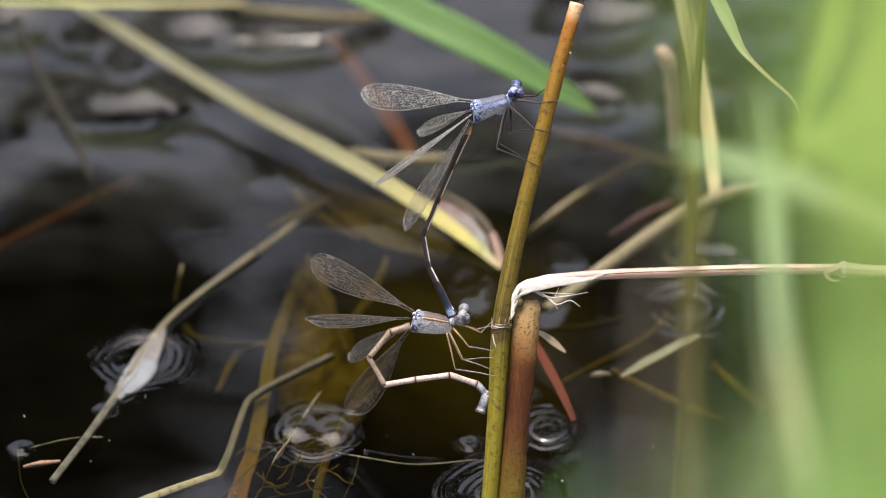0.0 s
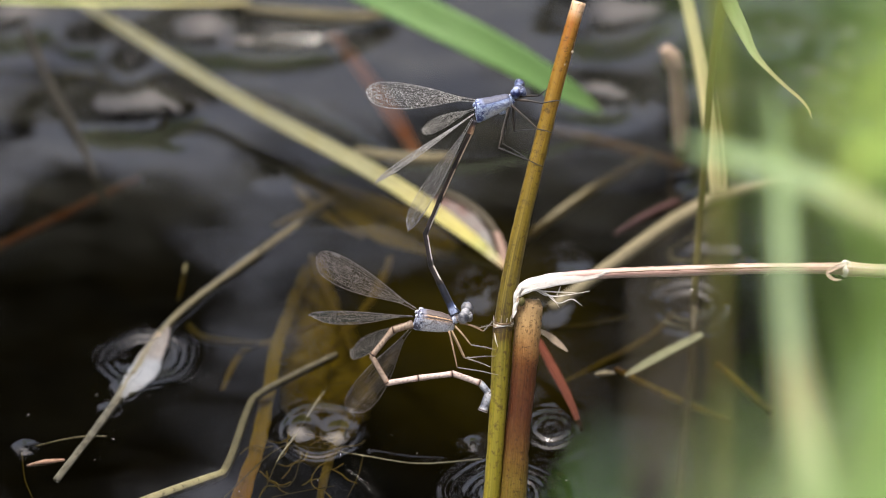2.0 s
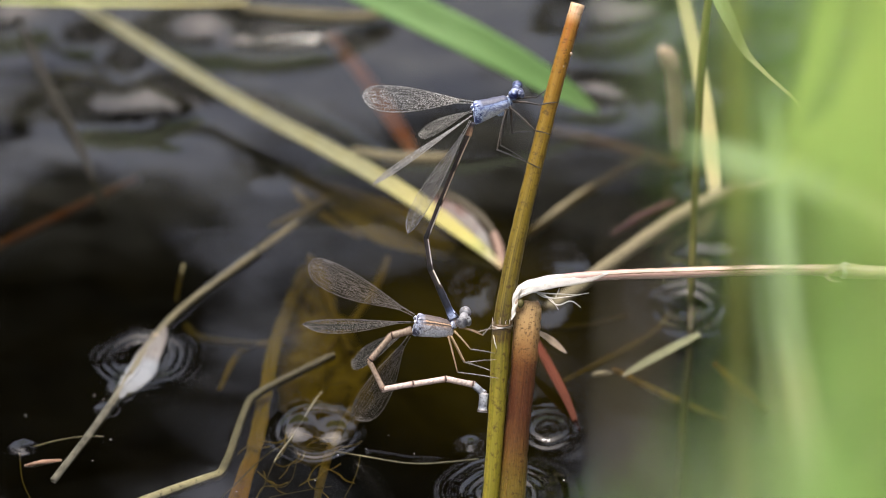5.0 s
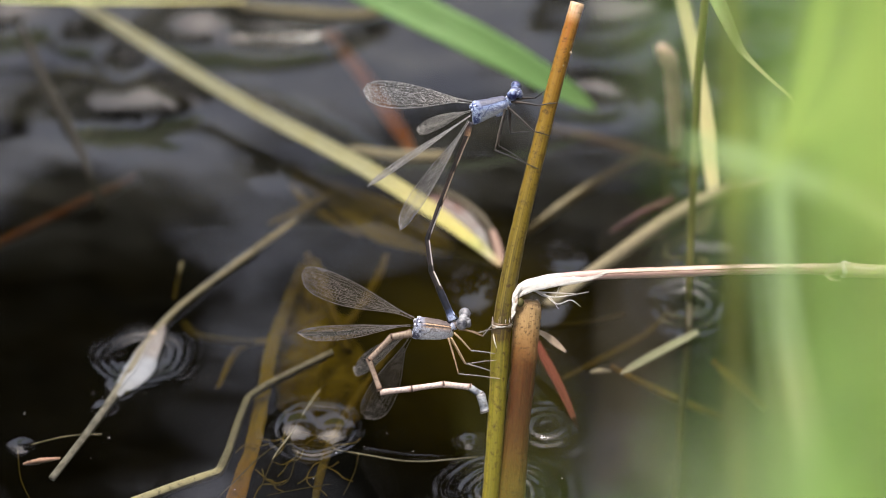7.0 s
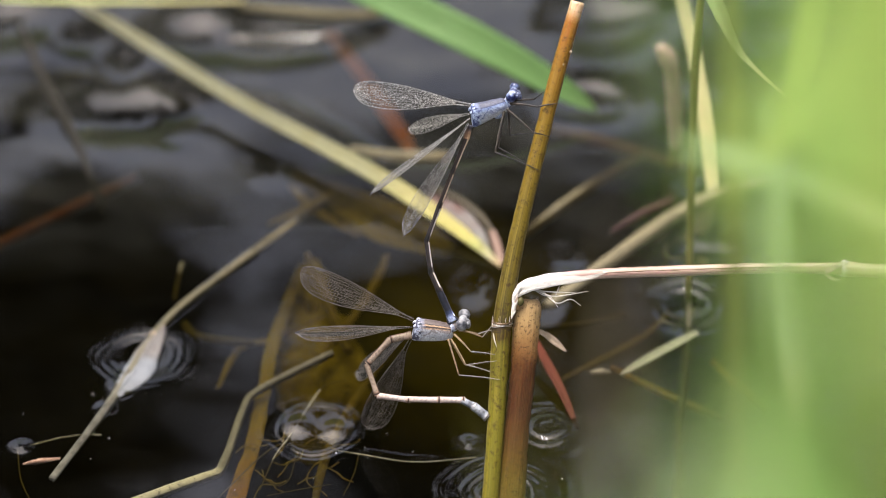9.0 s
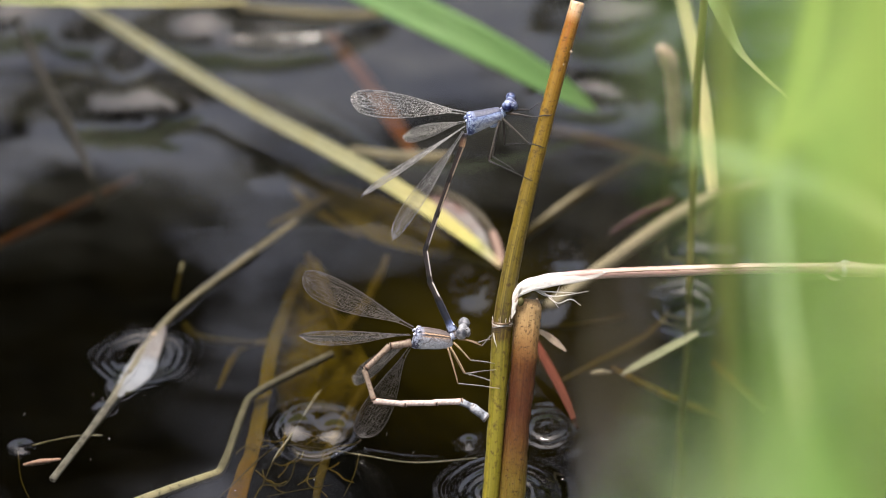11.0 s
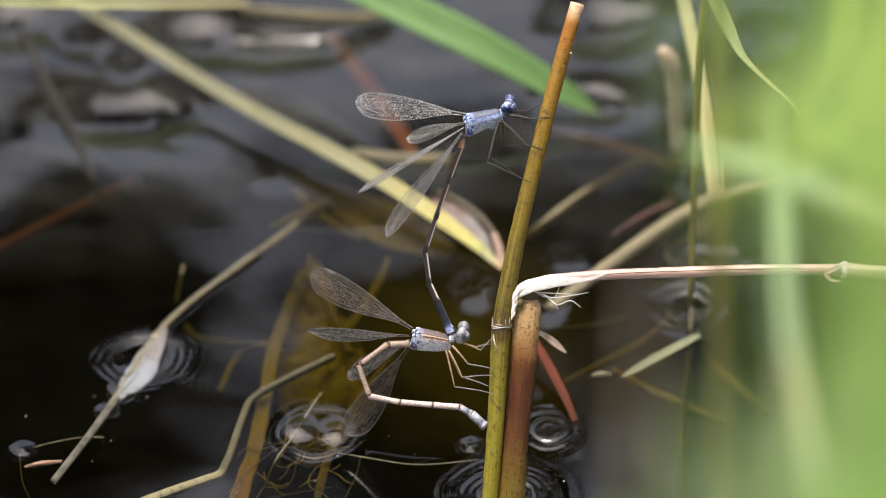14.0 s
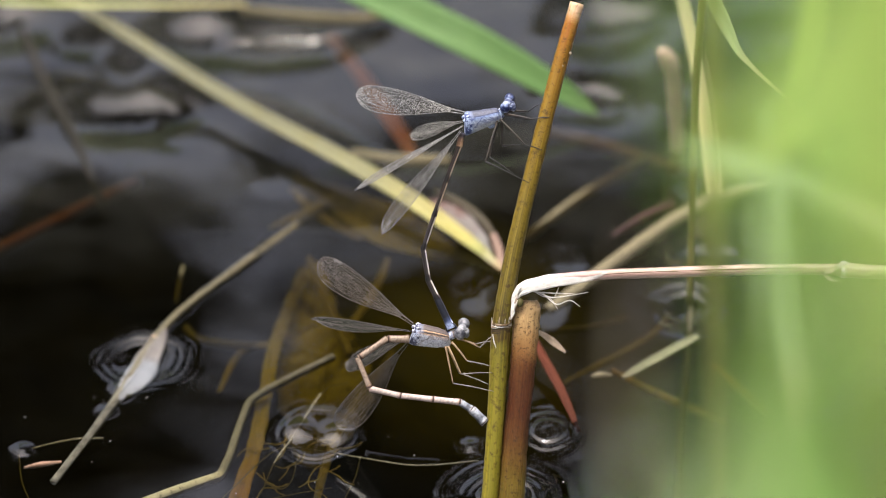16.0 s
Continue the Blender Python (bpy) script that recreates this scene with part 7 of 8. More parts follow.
SWAYING = [
    (BLADE_E, [(0, -0.82, 0.6, 0), (0.5, -0.92, 0.49, 0), (1, -0.6, 0.32, 0), (1.5, -0.02, -0.06, 0), (2, 0.52, -0.33, 0), (2.5, 0.75, -0.24, 0), (3, 0.51, -0.2, 0), (3.5, 0.07, -0.12, 0), (4, -0.33, 0.2, 0), (6.5, -0.75, 0.18, 0), (7, -0.91, 0.17, 0), (7.5, -0.89, 0.08, 0), (8, -0.84, 0.01, 0), (8.5, -1.02, 0.07, 0), (9, -1.3, 0.04, 0), (11.5, -1.19, 0.15, 0), (12, -1, 0.08, 0), (12.5, -1, 0.03, 0), (13, -1.15, 0.03, 0), (13.5, -1.21, 0.03, 0), (14, -1.14, -0.07, 0), (14.5, -1.07, -0.27, 0), (15, -1.05, -0.18, 0), (15.5, -1.19, 0.21, 0), (16, -1.52, 0.4, 0)]),
    (BLADE_A, [(0, -0.57, 0, 0), (0.5, -0.55, 0, 0), (1, -0.39, 0, 0), (1.5, 0.01, 0, 0), (2, 0.5, 0, 0), (2.5, 0.83, 0, 0), (3, 0.76, 0, 0), (3.5, 0.45, 0, 0), (4, 0.32, 0, 0), (6.5, -0.4, 0, 0), (7, -0.09, 0, 0), (7.5, 0.07, 0, 0), (8, 0.03, 0, 0), (8.5, -0.18, 0, 0), (9, -0.41, 0, 0), (11.5, -0.4, 0, 0), (12, -0.15, 0, 0), (12.5, -0.04, 0, 0), (13, -0.07, 0, 0), (13.5, -0.01, 0, 0), (14, 0.22, 0, 0), (14.5, 0.35, 0, 0), (15, 0.28, 0, 0), (15.5, -0.02, 0, 0), (16, -0.57, 0, 0)]),
    (BLADE_B, [(0, -0.45, -0.17, 0), (0.5, -0.44, -0.16, 0), (1, -0.31, -0.12, 0), (1.5, 0.01, 0, 0), (2, 0.4, 0.15, 0), (2.5, 0.66, 0.25, 0), (3, 0.61, 0.23, 0), (3.5, 0.36, 0.14, 0), (4, 0.26, 0.1, 0), (6.5, -0.32, -0.12, 0), (7, -0.07, -0.03, 0), (7.5, 0.06, 0.02, 0), (8, 0.02, 0.01, 0), (8.5, -0.14, -0.05, 0), (9, -0.33, -0.12, 0), (11.5, -0.32, -0.12, 0), (12, -0.12, -0.04, 0), (12.5, -0.03, -0.01, 0), (13, -0.06, -0.02, 0), (13.5, -0.01, 0, 0), (14, 0.18, 0.07, 0), (14.5, 0.28, 0.1, 0), (15, 0.23, 0.09, 0), (15.5, -0.02, -0.01, 0), (16, -0.45, -0.17, 0)]),
    (BLADE_F, [(0, -0.80, 0, 0), (0.5, -0.67, 0, 0), (1, -0.33, 0, 0), (1.5, 0.00, 0, 0), (2, 2.05, 0, 0), (2.5, 3.20, 0, 0), (3, 4.09, 0, 0), (3.5, 4.36, 0, 0), (4, 4.36, 0, 0), (6.5, 3.65, 0, 0), (7, 3.92, 0, 0), (7.5, 4.09, 0, 0), (8, 4.00, 0, 0), (8.5, 3.83, 0, 0), (9, 3.65, 0, 0), (11.5, 2.76, 0, 0), (12, 2.67, 0, 0), (12.5, 2.58, 0, 0), (13, 2.49, 0, 0), (13.5, 2.31, 0, 0), (14, 2.14, 0, 0), (14.5, 1.96, 0, 0), (15, 1.78, 0, 0), (15.5, 1.60, 0, 0), (16, 1.42, 0, 0)]),
    (NEAR_BLADES[16], [(0, -0.6, -2.0, 0), (1, -0.2, -0.6, 0), (1.5, 0, 0, 0), (2, 0.3, 0, 0), (3, 0.5, 0, 0), (4, 0.8, -1.5, 0), (7, 1.6, -6.0, 0), (9, 1.6, -6.5, 0), (12, 1.5, -6.0, 0), (16, 1.6, -6.5, 0)]),
    (NEAR_BLADES[20], [(0, 1.2, -1.6, 0), (1.5, 1.0, -1.2, 0), (2.5, 1.0, -1.4, 0), (4, 0.5, -0.8, 0), (7, -0.2, 0, 0), (9, -0.6, 0.3, 0), (12.5, 0, 0, 0), (16, 0, 0.2, 0)]),
    (NEAR_BLADES[22], [(0, 5.5, 1.5, 0), (1.5, 5.0, 1.5, 0), (2.5, 4.5, 1.2, 0), (4, 2.4, 0.6, 0), (6.5, -0.4, 0, 0), (7, -1.2, 0, 0), (8, -1.2, 0, 0), (9, -3.2, 0, 0), (11.5, -1.6, 0, 0), (12.5, -0.8, 0, 0), (14, -2.2, 0, 0), (16, -3.8, 0, 0)]),
    (NEAR_BLADES[23], [(0, 0, -9, 0), (4, 0, -9, 0), (6.5, 0.3, -1.5, 0), (7, 0, 0, 0), (8.5, 0, 0, 0), (9, 0, -1.5, 0), (11.5, 0, -9, 0), (16, 0, -9, 0)]),
    (NEAR_BLADES[21], [(0, -0.2, 0, 0), (1.5, 0, 0, 0), (2.5, 0.3, 0, 0), (4, -2.4, 0, 0), (7, -1.8, 0, 0), (9, -3.3, 0, 0), (12.5, -3.3, 0, 0), (14, -1.8, 0, 0), (16, -2.4, 0, 0)]),
    (STALK_C, [(0, 0, 0, 0.94), (0.5, 0, 0, 0.56), (1, 0, 0, 0.65), (1.5, 0, 0, -0.02), (2, 0, 0, -1.71), (2.5, 0, 0, -1.8), (3, 0, 0, -0.74), (3.5, 0, 0, 0.06), (4, 0, 0, 0.26), (6.5, 0, 0, 0.38), (7, 0, 0, 0.52), (7.5, 0, 0, 0.66), (8, 0, 0, 0.8), (8.5, 0, 0, 1.08), (9, 0, 0, 1.32), (11.5, 0, 0, 0.53), (12, 0, 0, 0.46), (12.5, 0, 0, 0.49), (13, 0, 0, 0.62), (13.5, 0, 0, 0.81), (14, 0, 0, 0.9), (14.5, 0, 0, 0.95), (15, 0, 0, 1.04), (15.5, 0, 0, 1.19), (16, 0, 0, 1.24)]),
    (NEAR_BLADES[0], [(0, -2.17, 0, 0), (0.5, -2.48, 0, 0), (1, -0.93, 0, 0), (1.5, 0, 0, 0), (2, 0.31, 0, 0), (2.5, 0, 0, 0), (3, 0, 0, 0), (3.5, -0.31, 0, 0), (4, -1.24, 0, 0), (6.5, -4.03, 0, 0), (7, -3.41, 0, 0), (7.5, -2.79, 0, 0), (8, -2.79, 0, 0), (8.5, -4.65, 0, 0), (9, -6.2, 0, 0), (11.5, -4.03, 0, 0), (12, -2.79, 0, 0), (12.5, -2.17, 0, 0), (13, -1.55, 0, 0), (13.5, -1.55, 0, 0), (14, -1.86, 0, 0), (14.5, -2.17, 0, 0), (15, -3.1, 0, 0), (15.5, -5.27, 0, 0), (16, -5.89, 0, 0)]),
    (NEAR_BLADES[1], [(0, -2.8, 0, -0.7), (0.5, -3.2, 0, -0.8), (1, -1.2, 0, -0.3), (1.5, 0, 0, 0), (2, 0.4, 0, 0.1), (2.5, 0, 0, 0), (3, 0, 0, 0), (3.5, -0.4, 0, -0.1), (4, -1.6, 0, -0.4), (6.5, -5.2, 0, -1.3), (7, -4.4, 0, -1.1), (7.5, -3.6, 0, -0.9), (8, -3.6, 0, -0.9), (8.5, -6, 0, -1.5), (9, -8, 0, -2), (11.5, -5.2, 0, -1.3), (12, -3.6, 0, -0.9), (12.5, -2.8, 0, -0.7), (13, -2, 0, -0.5), (13.5, -2, 0, -0.5), (14, -2.4, 0, -0.6), (14.5, -2.8, 0, -0.7), (15, -4, 0, -1), (15.5, -6.8, 0, -1.7), (16, -7.6, 0, -1.9)]),
    (NEAR_BLADES[2], [(0, -2.19, 0, 0.7), (0.5, -2.5, 0, 0.8), (1, -0.94, 0, 0.3), (1.5, 0, 0, 0), (2, 0.31, 0, -0.1), (2.5, 0, 0, 0), (3, 0, 0, 0), (3.5, -0.31, 0, 0.1), (4, -1.25, 0, 0.4), (6.5, -4.06, 0, 1.3), (7, -3.44, 0, 1.1), (7.5, -2.81, 0, 0.9), (8, -2.81, 0, 0.9), (8.5, -4.69, 0, 1.5), (9, -6.25, 0, 2), (11.5, -4.06, 0, 1.3), (12, -2.81, 0, 0.9), (12.5, -2.19, 0, 0.7), (13, -1.56, 0, 0.5), (13.5, -1.56, 0, 0.5), (14, -1.87, 0, 0.6), (14.5, -2.19, 0, 0.7), (15, -3.12, 0, 1), (15.5, -5.31, 0, 1.7), (16, -5.94, 0, 1.9)]),
    (NEAR_BLADES[3], [(0, -2.38, 0.2, -0.7), (0.5, -2.72, 0.23, -0.8), (1, -1.02, 0.08, -0.3), (1.5, 0, 0, 0), (2, 0.34, -0.03, 0.1), (2.5, 0, 0, 0), (3, 0, 0, 0), (3.5, -0.34, 0.03, -0.1), (4, -1.36, 0.11, -0.4), (6.5, -4.42, 0.37, -1.3), (7, -3.74, 0.31, -1.1), (7.5, -3.06, 0.25, -0.9), (8, -3.06, 0.25, -0.9), (8.5, -5.1, 0.42, -1.5), (9, -6.8, 0.57, -2), (11.5, -4.42, 0.37, -1.3), (12, -3.06, 0.25, -0.9), (12.5, -2.38, 0.2, -0.7), (13, -1.7, 0.14, -0.5), (13.5, -1.7, 0.14, -0.5), (14, -2.04, 0.17, -0.6), (14.5, -2.38, 0.2, -0.7), (15, -3.4, 0.28, -1), (15.5, -5.78, 0.48, -1.7), (16, -6.46, 0.54, -1.9)]),
    (NEAR_BLADES[4], [(0, -1.23, 0, 0), (0.5, -1.40, 0, 0), (1, -0.53, 0, 0), (1.5, 0.00, 0, 0), (2, 0.18, 0, 0), (2.5, 0.00, 0, 0), (3, 0.00, 0, 0), (3.5, -0.18, 0, 0), (4, -0.70, 0, 0), (6.5, -2.29, 0, 0), (7, -1.94, 0, 0), (7.5, -1.58, 0, 0), (8, -1.58, 0, 0), (8.5, -2.64, 0, 0), (9, -3.51, 0, 0), (11.5, -2.29, 0, 0), (12, -1.58, 0, 0), (12.5, -1.23, 0, 0), (13, -0.88, 0, 0), (13.5, -0.88, 0, 0), (14, -1.05, 0, 0), (14.5, -1.23, 0, 0), (15, -1.75, 0, 0), (15.5, -2.99, 0, 0), (16, -3.34, 0, 0)]),
    (NEAR_BLADES[5], [(0, 0, 0, 0), (0.5, 0, 0, 0), (1, 3.24, 0, 0), (1.5, 3.88, 0, 0), (2, 5.82, 0, 0), (2.5, 4.21, 0, 0), (3, 3.88, 0, 0), (3.5, 3.24, 0, 0), (4, 0.32, 0, 0), (6.5, -0.97, 0, 0), (7, -0.97, 0, 0), (7.5, -0.65, 0, 0), (8, 1.94, 0, 0), (8.5, -1.29, 0, 0), (9, -1.94, 0, 0), (11.5, -1.62, 0, 0), (12, -1.29, 0, 0), (12.5, 0.32, 0, 0), (13, 0, 0, 0), (13.5, -0.32, 0, 0), (14, 0.65, 0, 0), (14.5, 1.62, 0, 0), (15, 2.59, 0, 0), (15.5, -0.32, 0, 0), (16, -1.94, 0, 0)]),
    (NEAR_BLADES[6], [(0, 0, 0, 0), (0.5, 0, 0, 0), (1, 4.03, 0.18, 0), (1.5, 4.83, 0.21, 0), (2, 7.25, 0.32, 0), (2.5, 5.24, 0.23, 0), (3, 4.83, 0.21, 0), (3.5, 4.03, 0.18, 0), (4, 0.4, 0.02, 0), (6.5, -1.21, -0.05, 0), (7, -1.21, -0.05, 0), (7.5, -0.81, -0.04, 0), (8, 2.42, 0.11, 0), (8.5, -1.61, -0.07, 0), (9, -2.42, -0.11, 0), (11.5, -2.01, -0.09, 0), (12, -1.61, -0.07, 0), (12.5, 0.4, 0.02, 0), (13, 0, 0, 0), (13.5, -0.4, -0.02, 0), (14, 0.81, 0.04, 0), (14.5, 2.01, 0.09, 0), (15, 3.22, 0.14, 0), (15.5, -0.4, -0.02, 0), (16, -2.42, -0.11, 0)]),
    (NEAR_BLADES[7], [(0, 0, 0, 0), (0.5, 0, 0, 0), (1, 2.55, -1.09, 1), (1.5, 3.06, -1.31, 1.2), (2, 4.58, -1.96, 1.8), (2.5, 3.31, -1.42, 1.3), (3, 3.06, -1.31, 1.2), (3.5, 2.55, -1.09, 1), (4, 0.25, -0.11, 0.1), (6.5, -0.76, 0.33, -0.3), (7, -0.76, 0.33, -0.3), (7.5, -0.51, 0.22, -0.2), (8, 1.53, -0.65, 0.6), (8.5, -1.02, 0.44, -0.4), (9, -1.53, 0.65, -0.6), (11.5, -1.27, 0.55, -0.5), (12, -1.02, 0.44, -0.4), (12.5, 0.25, -0.11, 0.1), (13, 0, 0, 0), (13.5, -0.25, 0.11, -0.1), (14, 0.51, -0.22, 0.2), (14.5, 1.27, -0.55, 0.5), (15, 2.04, -0.87, 0.8), (15.5, -0.25, 0.11, -0.1), (16, -1.53, 0.65, -0.6)]),
    (NEAR_BLADES[8], [(0, 0, 0, 0), (0.5, 0, 0, 0), (1, 2.67, 0, -2), (1.5, 3.2, 0, -2.4), (2, 4.81, 0, -3.6), (2.5, 3.47, 0, -2.6), (3, 3.2, 0, -2.4), (3.5, 2.67, 0, -2), (4, 0.27, 0, -0.2), (6.5, -0.8, 0, 0.6), (7, -0.8, 0, 0.6), (7.5, -0.53, 0, 0.4), (8, 1.6, 0, -1.2), (8.5, -1.07, 0, 0.8), (9, -1.6, 0, 1.2), (11.5, -1.34, 0, 1), (12, -1.07, 0, 0.8), (12.5, 0.27, 0, -0.2), (13, 0, 0, 0), (13.5, -0.27, 0, 0.2), (14, 0.53, 0, -0.4), (14.5, 1.34, 0, -1), (15, 2.14, 0, -1.6), (15.5, -0.27, 0, 0.2), (16, -1.6, 0, 1.2)]),
    (NEAR_BLADES[9], [(0, 0, 0, 0), (0.5, 0, 0, 0), (1, 0.88, 0, 0), (1.5, 1.06, 0, 0), (2, 1.58, 0, 0), (2.5, 1.14, 0, 0), (3, 1.06, 0, 0), (3.5, 0.88, 0, 0), (4, 0.09, 0, 0), (6.5, -0.26, 0, 0), (7, -0.26, 0, 0), (7.5, -0.18, 0, 0), (8, 0.53, 0, 0), (8.5, -0.35, 0, 0), (9, -0.53, 0, 0), (11.5, -0.44, 0, 0), (12, -0.35, 0, 0), (12.5, 0.09, 0, 0), (13, 0, 0, 0), (13.5, -0.09, 0, 0), (14, 0.18, 0, 0), (14.5, 0.44, 0, 0), (15, 0.7, 0, 0), (15.5, -0.09, 0, 0), (16, -0.53, 0, 0)]),
    (NEAR_BLADES[10], [(0, -0.98, 0, 0), (0.5, -1.12, 0, 0), (1, -0.42, 0, 0), (1.5, 0, 0, 0), (2, 0.14, 0, 0), (2.5, 0, 0, 0), (3, 0, 0, 0), (3.5, -0.14, 0, 0), (4, -0.56, 0, 0), (6.5, -1.81, 0, 0), (7, -1.54, 0, 0), (7.5, -1.26, 0, 0), (8, -1.26, 0, 0), (8.5, -2.09, 0, 0), (9, -2.79, 0, 0), (11.5, -1.81, 0, 0), (12, -1.26, 0, 0), (12.5, -0.98, 0, 0), (13, -0.7, 0, 0), (13.5, -0.7, 0, 0), (14, -0.84, 0, 0), (14.5, -0.98, 0, 0), (15, -1.4, 0, 0), (15.5, -2.37, 0, 0), (16, -2.65, 0, 0)]),
    (NEAR_BLADES[11], [(0, 0, 0, 0), (0.5, 0, 0, 0), (1, 4.48, 0.5, 0), (1.5, 5.38, 0.6, 0), (2, 8.06, 0.9, 0), (2.5, 5.82, 0.65, 0), (3, 5.38, 0.6, 0), (3.5, 4.48, 0.5, 0), (4, 0.45, 0.05, 0), (6.5, -1.34, -0.15, 0), (7, -1.34, -0.15, 0), (7.5, -0.9, -0.1, 0), (8, 2.69, 0.3, 0), (8.5, -1.79, -0.2, 0), (9, -2.69, -0.3, 0), (11.5, -2.24, -0.25, 0), (12, -1.79, -0.2, 0), (12.5, 0.45, 0.05, 0), (13, 0, 0, 0), (13.5, -0.45, -0.05, 0), (14, 0.9, 0.1, 0), (14.5, 2.24, 0.25, 0), (15, 3.58, 0.4, 0), (15.5, -0.45, -0.05, 0), (16, -2.69, -0.3, 0)]),
    (NEAR_BLADES[12], [(0, 0, 0, 0), (0.5, 0, 0, 0), (1, 4.41, 0, 1), (1.5, 5.29, 0, 1.2), (2, 7.94, 0, 1.8), (2.5, 5.73, 0, 1.3), (3, 5.29, 0, 1.2), (3.5, 4.41, 0, 1), (4, 0.44, 0, 0.1), (6.5, -1.32, 0, -0.3), (7, -1.32, 0, -0.3), (7.5, -0.88, 0, -0.2), (8, 2.65, 0, 0.6), (8.5, -1.76, 0, -0.4), (9, -2.65, 0, -0.6), (11.5, -2.21, 0, -0.5), (12, -1.76, 0, -0.4), (12.5, 0.44, 0, 0.1), (13, 0, 0, 0), (13.5, -0.44, 0, -0.1), (14, 0.88, 0, 0.2), (14.5, 2.21, 0, 0.5), (15, 3.53, 0, 0.8), (15.5, -0.44, 0, -0.1), (16, -2.65, 0, -0.6)]),
    (NEAR_BLADES[13], [(0, 0, 0, 0), (0.5, 0, 0, 0), (1, 3.53, -0.94, 0), (1.5, 4.24, -1.13, 0), (2, 6.36, -1.7, 0), (2.5, 4.59, -1.22, 0), (3, 4.24, -1.13, 0), (3.5, 3.53, -0.94, 0), (4, 0.35, -0.09, 0), (6.5, -1.06, 0.28, 0), (7, -1.06, 0.28, 0), (7.5, -0.71, 0.19, 0), (8, 2.12, -0.57, 0), (8.5, -1.41, 0.38, 0), (9, -2.12, 0.57, 0), (11.5, -1.77, 0.47, 0), (12, -1.41, 0.38, 0), (12.5, 0.35, -0.09, 0), (13, 0, 0, 0), (13.5, -0.35, 0.09, 0), (14, 0.71, -0.19, 0), (14.5, 1.77, -0.47, 0), (15, 2.83, -0.75, 0), (15.5, -0.35, 0.09, 0), (16, -2.12, 0.57, 0)]),
    (NEAR_BLADES[17], [(0, 0, 0, 0), (0.5, 0, 0, 0), (1, 3.53, -0.94, 0), (1.5, 4.24, -1.13, 0), (2, 6.36, -1.7, 0), (2.5, 4.59, -1.22, 0), (3, 4.24, -1.13, 0), (3.5, 3.53, -0.94, 0), (4, 0.35, -0.09, 0), (6.5, -1.06, 0.28, 0), (7, -1.06, 0.28, 0), (7.5, -0.71, 0.19, 0), (8, 2.12, -0.57, 0), (8.5, -1.41, 0.38, 0), (9, -2.12, 0.57, 0), (11.5, -1.77, 0.47, 0), (12, -1.41, 0.38, 0), (12.5, 0.35, -0.09, 0), (13, 0, 0, 0), (13.5, -0.35, 0.09, 0), (14, 0.71, -0.19, 0), (14.5, 1.77, -0.47, 0), (15, 2.83, -0.75, 0), (15.5, -0.35, 0.09, 0), (16, -2.12, 0.57, 0)]),
    (NEAR_BLADES[18], [(0, 0, 0, 0), (0.5, 0, 0, 0), (1, 3.53, -0.94, 0), (1.5, 4.24, -1.13, 0), (2, 6.36, -1.7, 0), (2.5, 4.59, -1.22, 0), (3, 4.24, -1.13, 0), (3.5, 3.53, -0.94, 0), (4, 0.35, -0.09, 0), (6.5, -1.06, 0.28, 0), (7, -1.06, 0.28, 0), (7.5, -0.71, 0.19, 0), (8, 2.12, -0.57, 0), (8.5, -1.41, 0.38, 0), (9, -2.12, 0.57, 0), (11.5, -1.77, 0.47, 0), (12, -1.41, 0.38, 0), (12.5, 0.35, -0.09, 0), (13, 0, 0, 0), (13.5, -0.35, 0.09, 0), (14, 0.71, -0.19, 0), (14.5, 1.77, -0.47, 0), (15, 2.83, -0.75, 0), (15.5, -0.35, 0.09, 0), (16, -2.12, 0.57, 0)]),
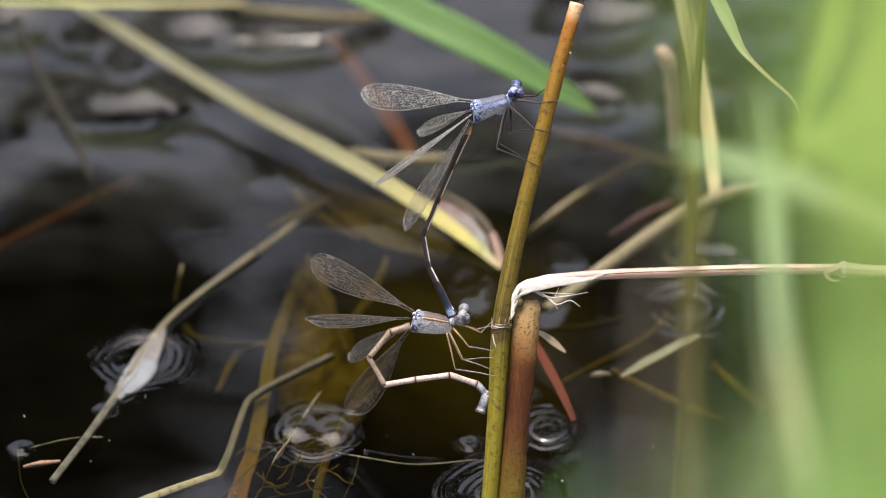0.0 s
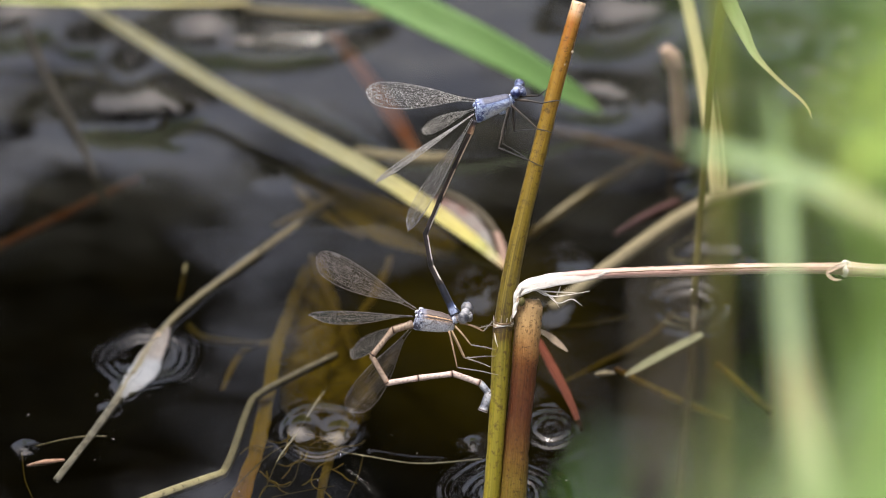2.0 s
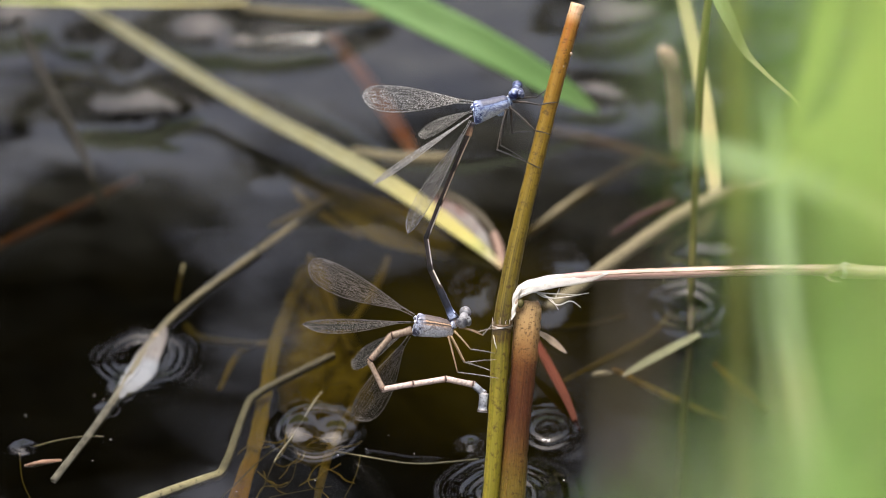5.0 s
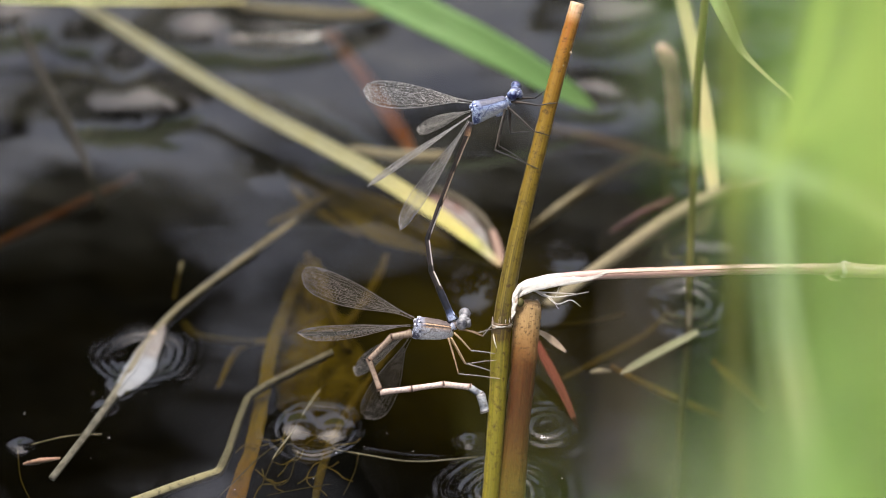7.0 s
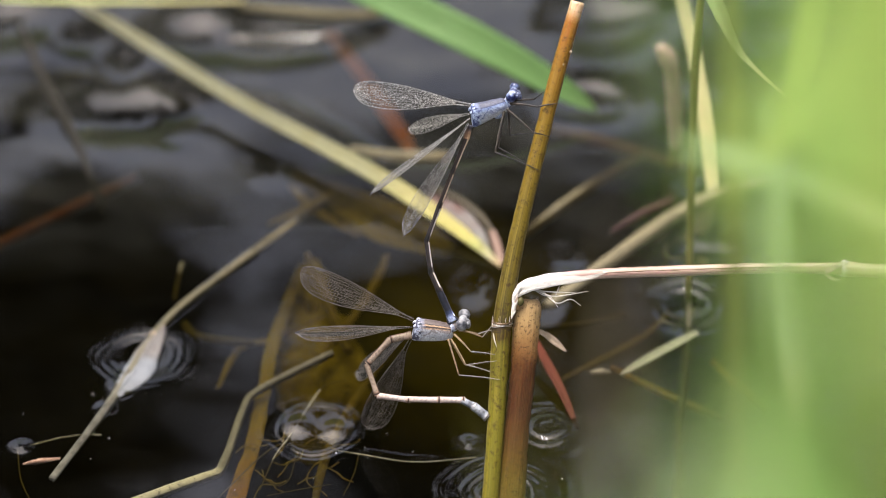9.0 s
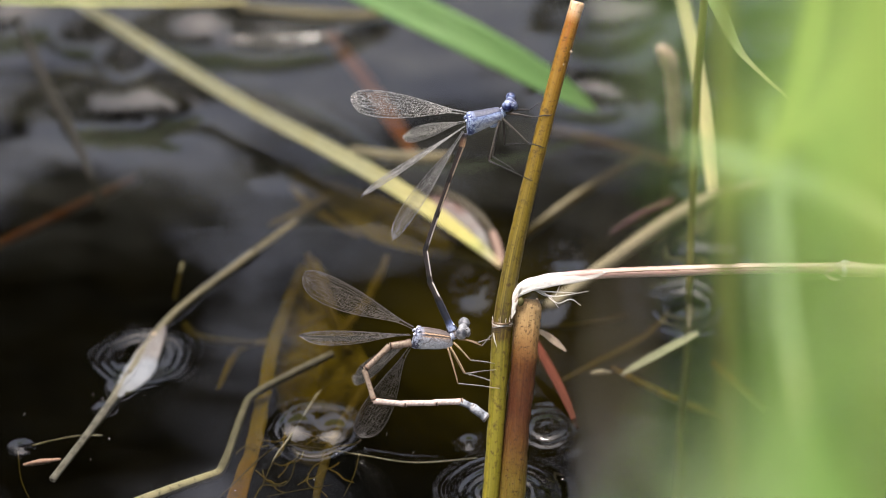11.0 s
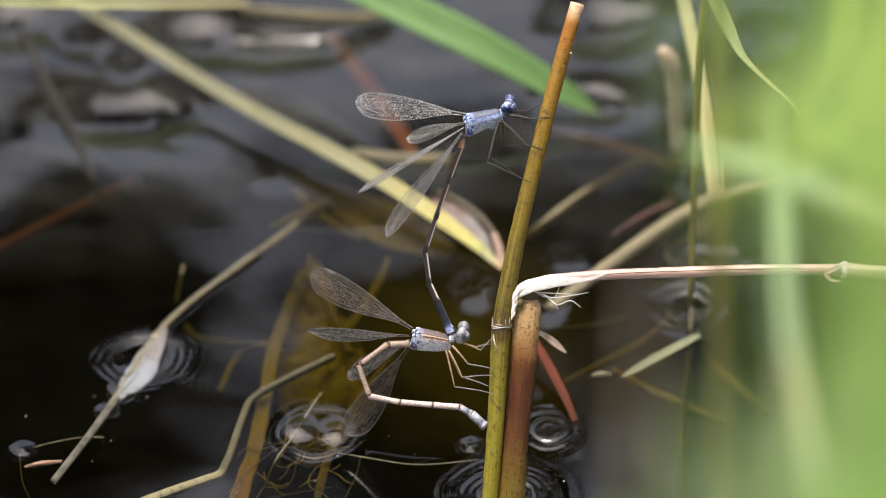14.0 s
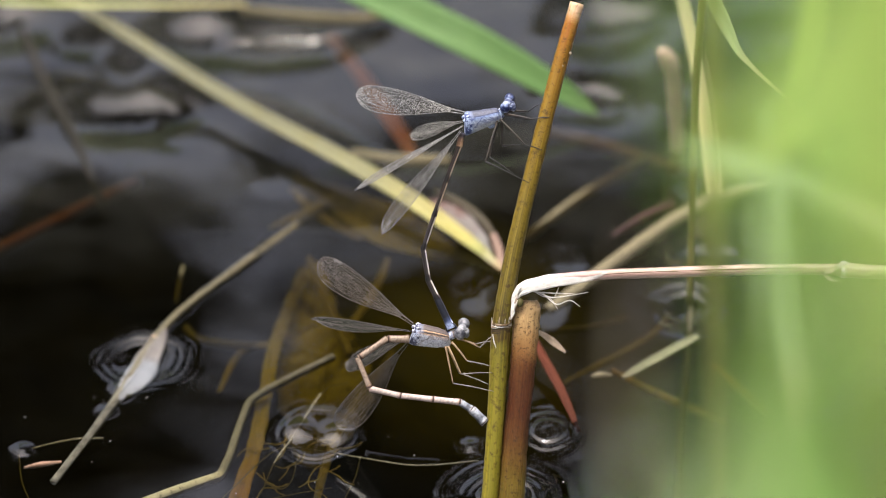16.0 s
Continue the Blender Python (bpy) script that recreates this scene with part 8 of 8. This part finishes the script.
    (NEAR_BLADES[19], [(0, 0, 0, 0), (0.5, 0, 0, 0), (1, 3.53, -0.94, 0), (1.5, 4.24, -1.13, 0), (2, 6.36, -1.7, 0), (2.5, 4.59, -1.22, 0), (3, 4.24, -1.13, 0), (3.5, 3.53, -0.94, 0), (4, 0.35, -0.09, 0), (6.5, -1.06, 0.28, 0), (7, -1.06, 0.28, 0), (7.5, -0.71, 0.19, 0), (8, 2.12, -0.57, 0), (8.5, -1.41, 0.38, 0), (9, -2.12, 0.57, 0), (11.5, -1.77, 0.47, 0), (12, -1.41, 0.38, 0), (12.5, 0.35, -0.09, 0), (13, 0, 0, 0), (13.5, -0.35, 0.09, 0), (14, 0.71, -0.19, 0), (14.5, 1.77, -0.47, 0), (15, 2.83, -0.75, 0), (15.5, -0.35, 0.09, 0), (16, -2.12, 0.57, 0)]),
    (NEAR_BLADES[14], [(0, -2.09, 0, -0.7), (0.5, -2.39, 0, -0.8), (1, -0.9, 0, -0.3), (1.5, 0, 0, 0), (2, 0.3, 0, 0.1), (2.5, 0, 0, 0), (3, 0, 0, 0), (3.5, -0.3, 0, -0.1), (4, -1.19, 0, -0.4), (6.5, -3.88, 0, -1.3), (7, -3.29, 0, -1.1), (7.5, -2.69, 0, -0.9), (8, -2.69, 0, -0.9), (8.5, -4.48, 0, -1.5), (9, -5.97, 0, -2), (11.5, -3.88, 0, -1.3), (12, -2.69, 0, -0.9), (12.5, -2.09, 0, -0.7), (13, -1.49, 0, -0.5), (13.5, -1.49, 0, -0.5), (14, -1.79, 0, -0.6), (14.5, -2.09, 0, -0.7), (15, -2.99, 0, -1), (15.5, -5.08, 0, -1.7), (16, -5.68, 0, -1.9)]),
    (NEAR_BLADES[15], [(0, -2.56, 0, 0), (0.5, -2.93, 0, 0), (1, -1.1, 0, 0), (1.5, 0, 0, 0), (2, 0.37, 0, 0), (2.5, 0, 0, 0), (3, 0, 0, 0), (3.5, -0.37, 0, 0), (4, -1.46, 0, 0), (6.5, -4.76, 0, 0), (7, -4.03, 0, 0), (7.5, -3.29, 0, 0), (8, -3.29, 0, 0), (8.5, -5.49, 0, 0), (9, -7.32, 0, 0), (11.5, -4.76, 0, 0), (12, -3.29, 0, 0), (12.5, -2.56, 0, 0), (13, -1.83, 0, 0), (13.5, -1.83, 0, 0), (14, -2.2, 0, 0), (14.5, -2.56, 0, 0), (15, -3.66, 0, 0), (15.5, -6.22, 0, 0), (16, -6.96, 0, 0)]),
]
motions()
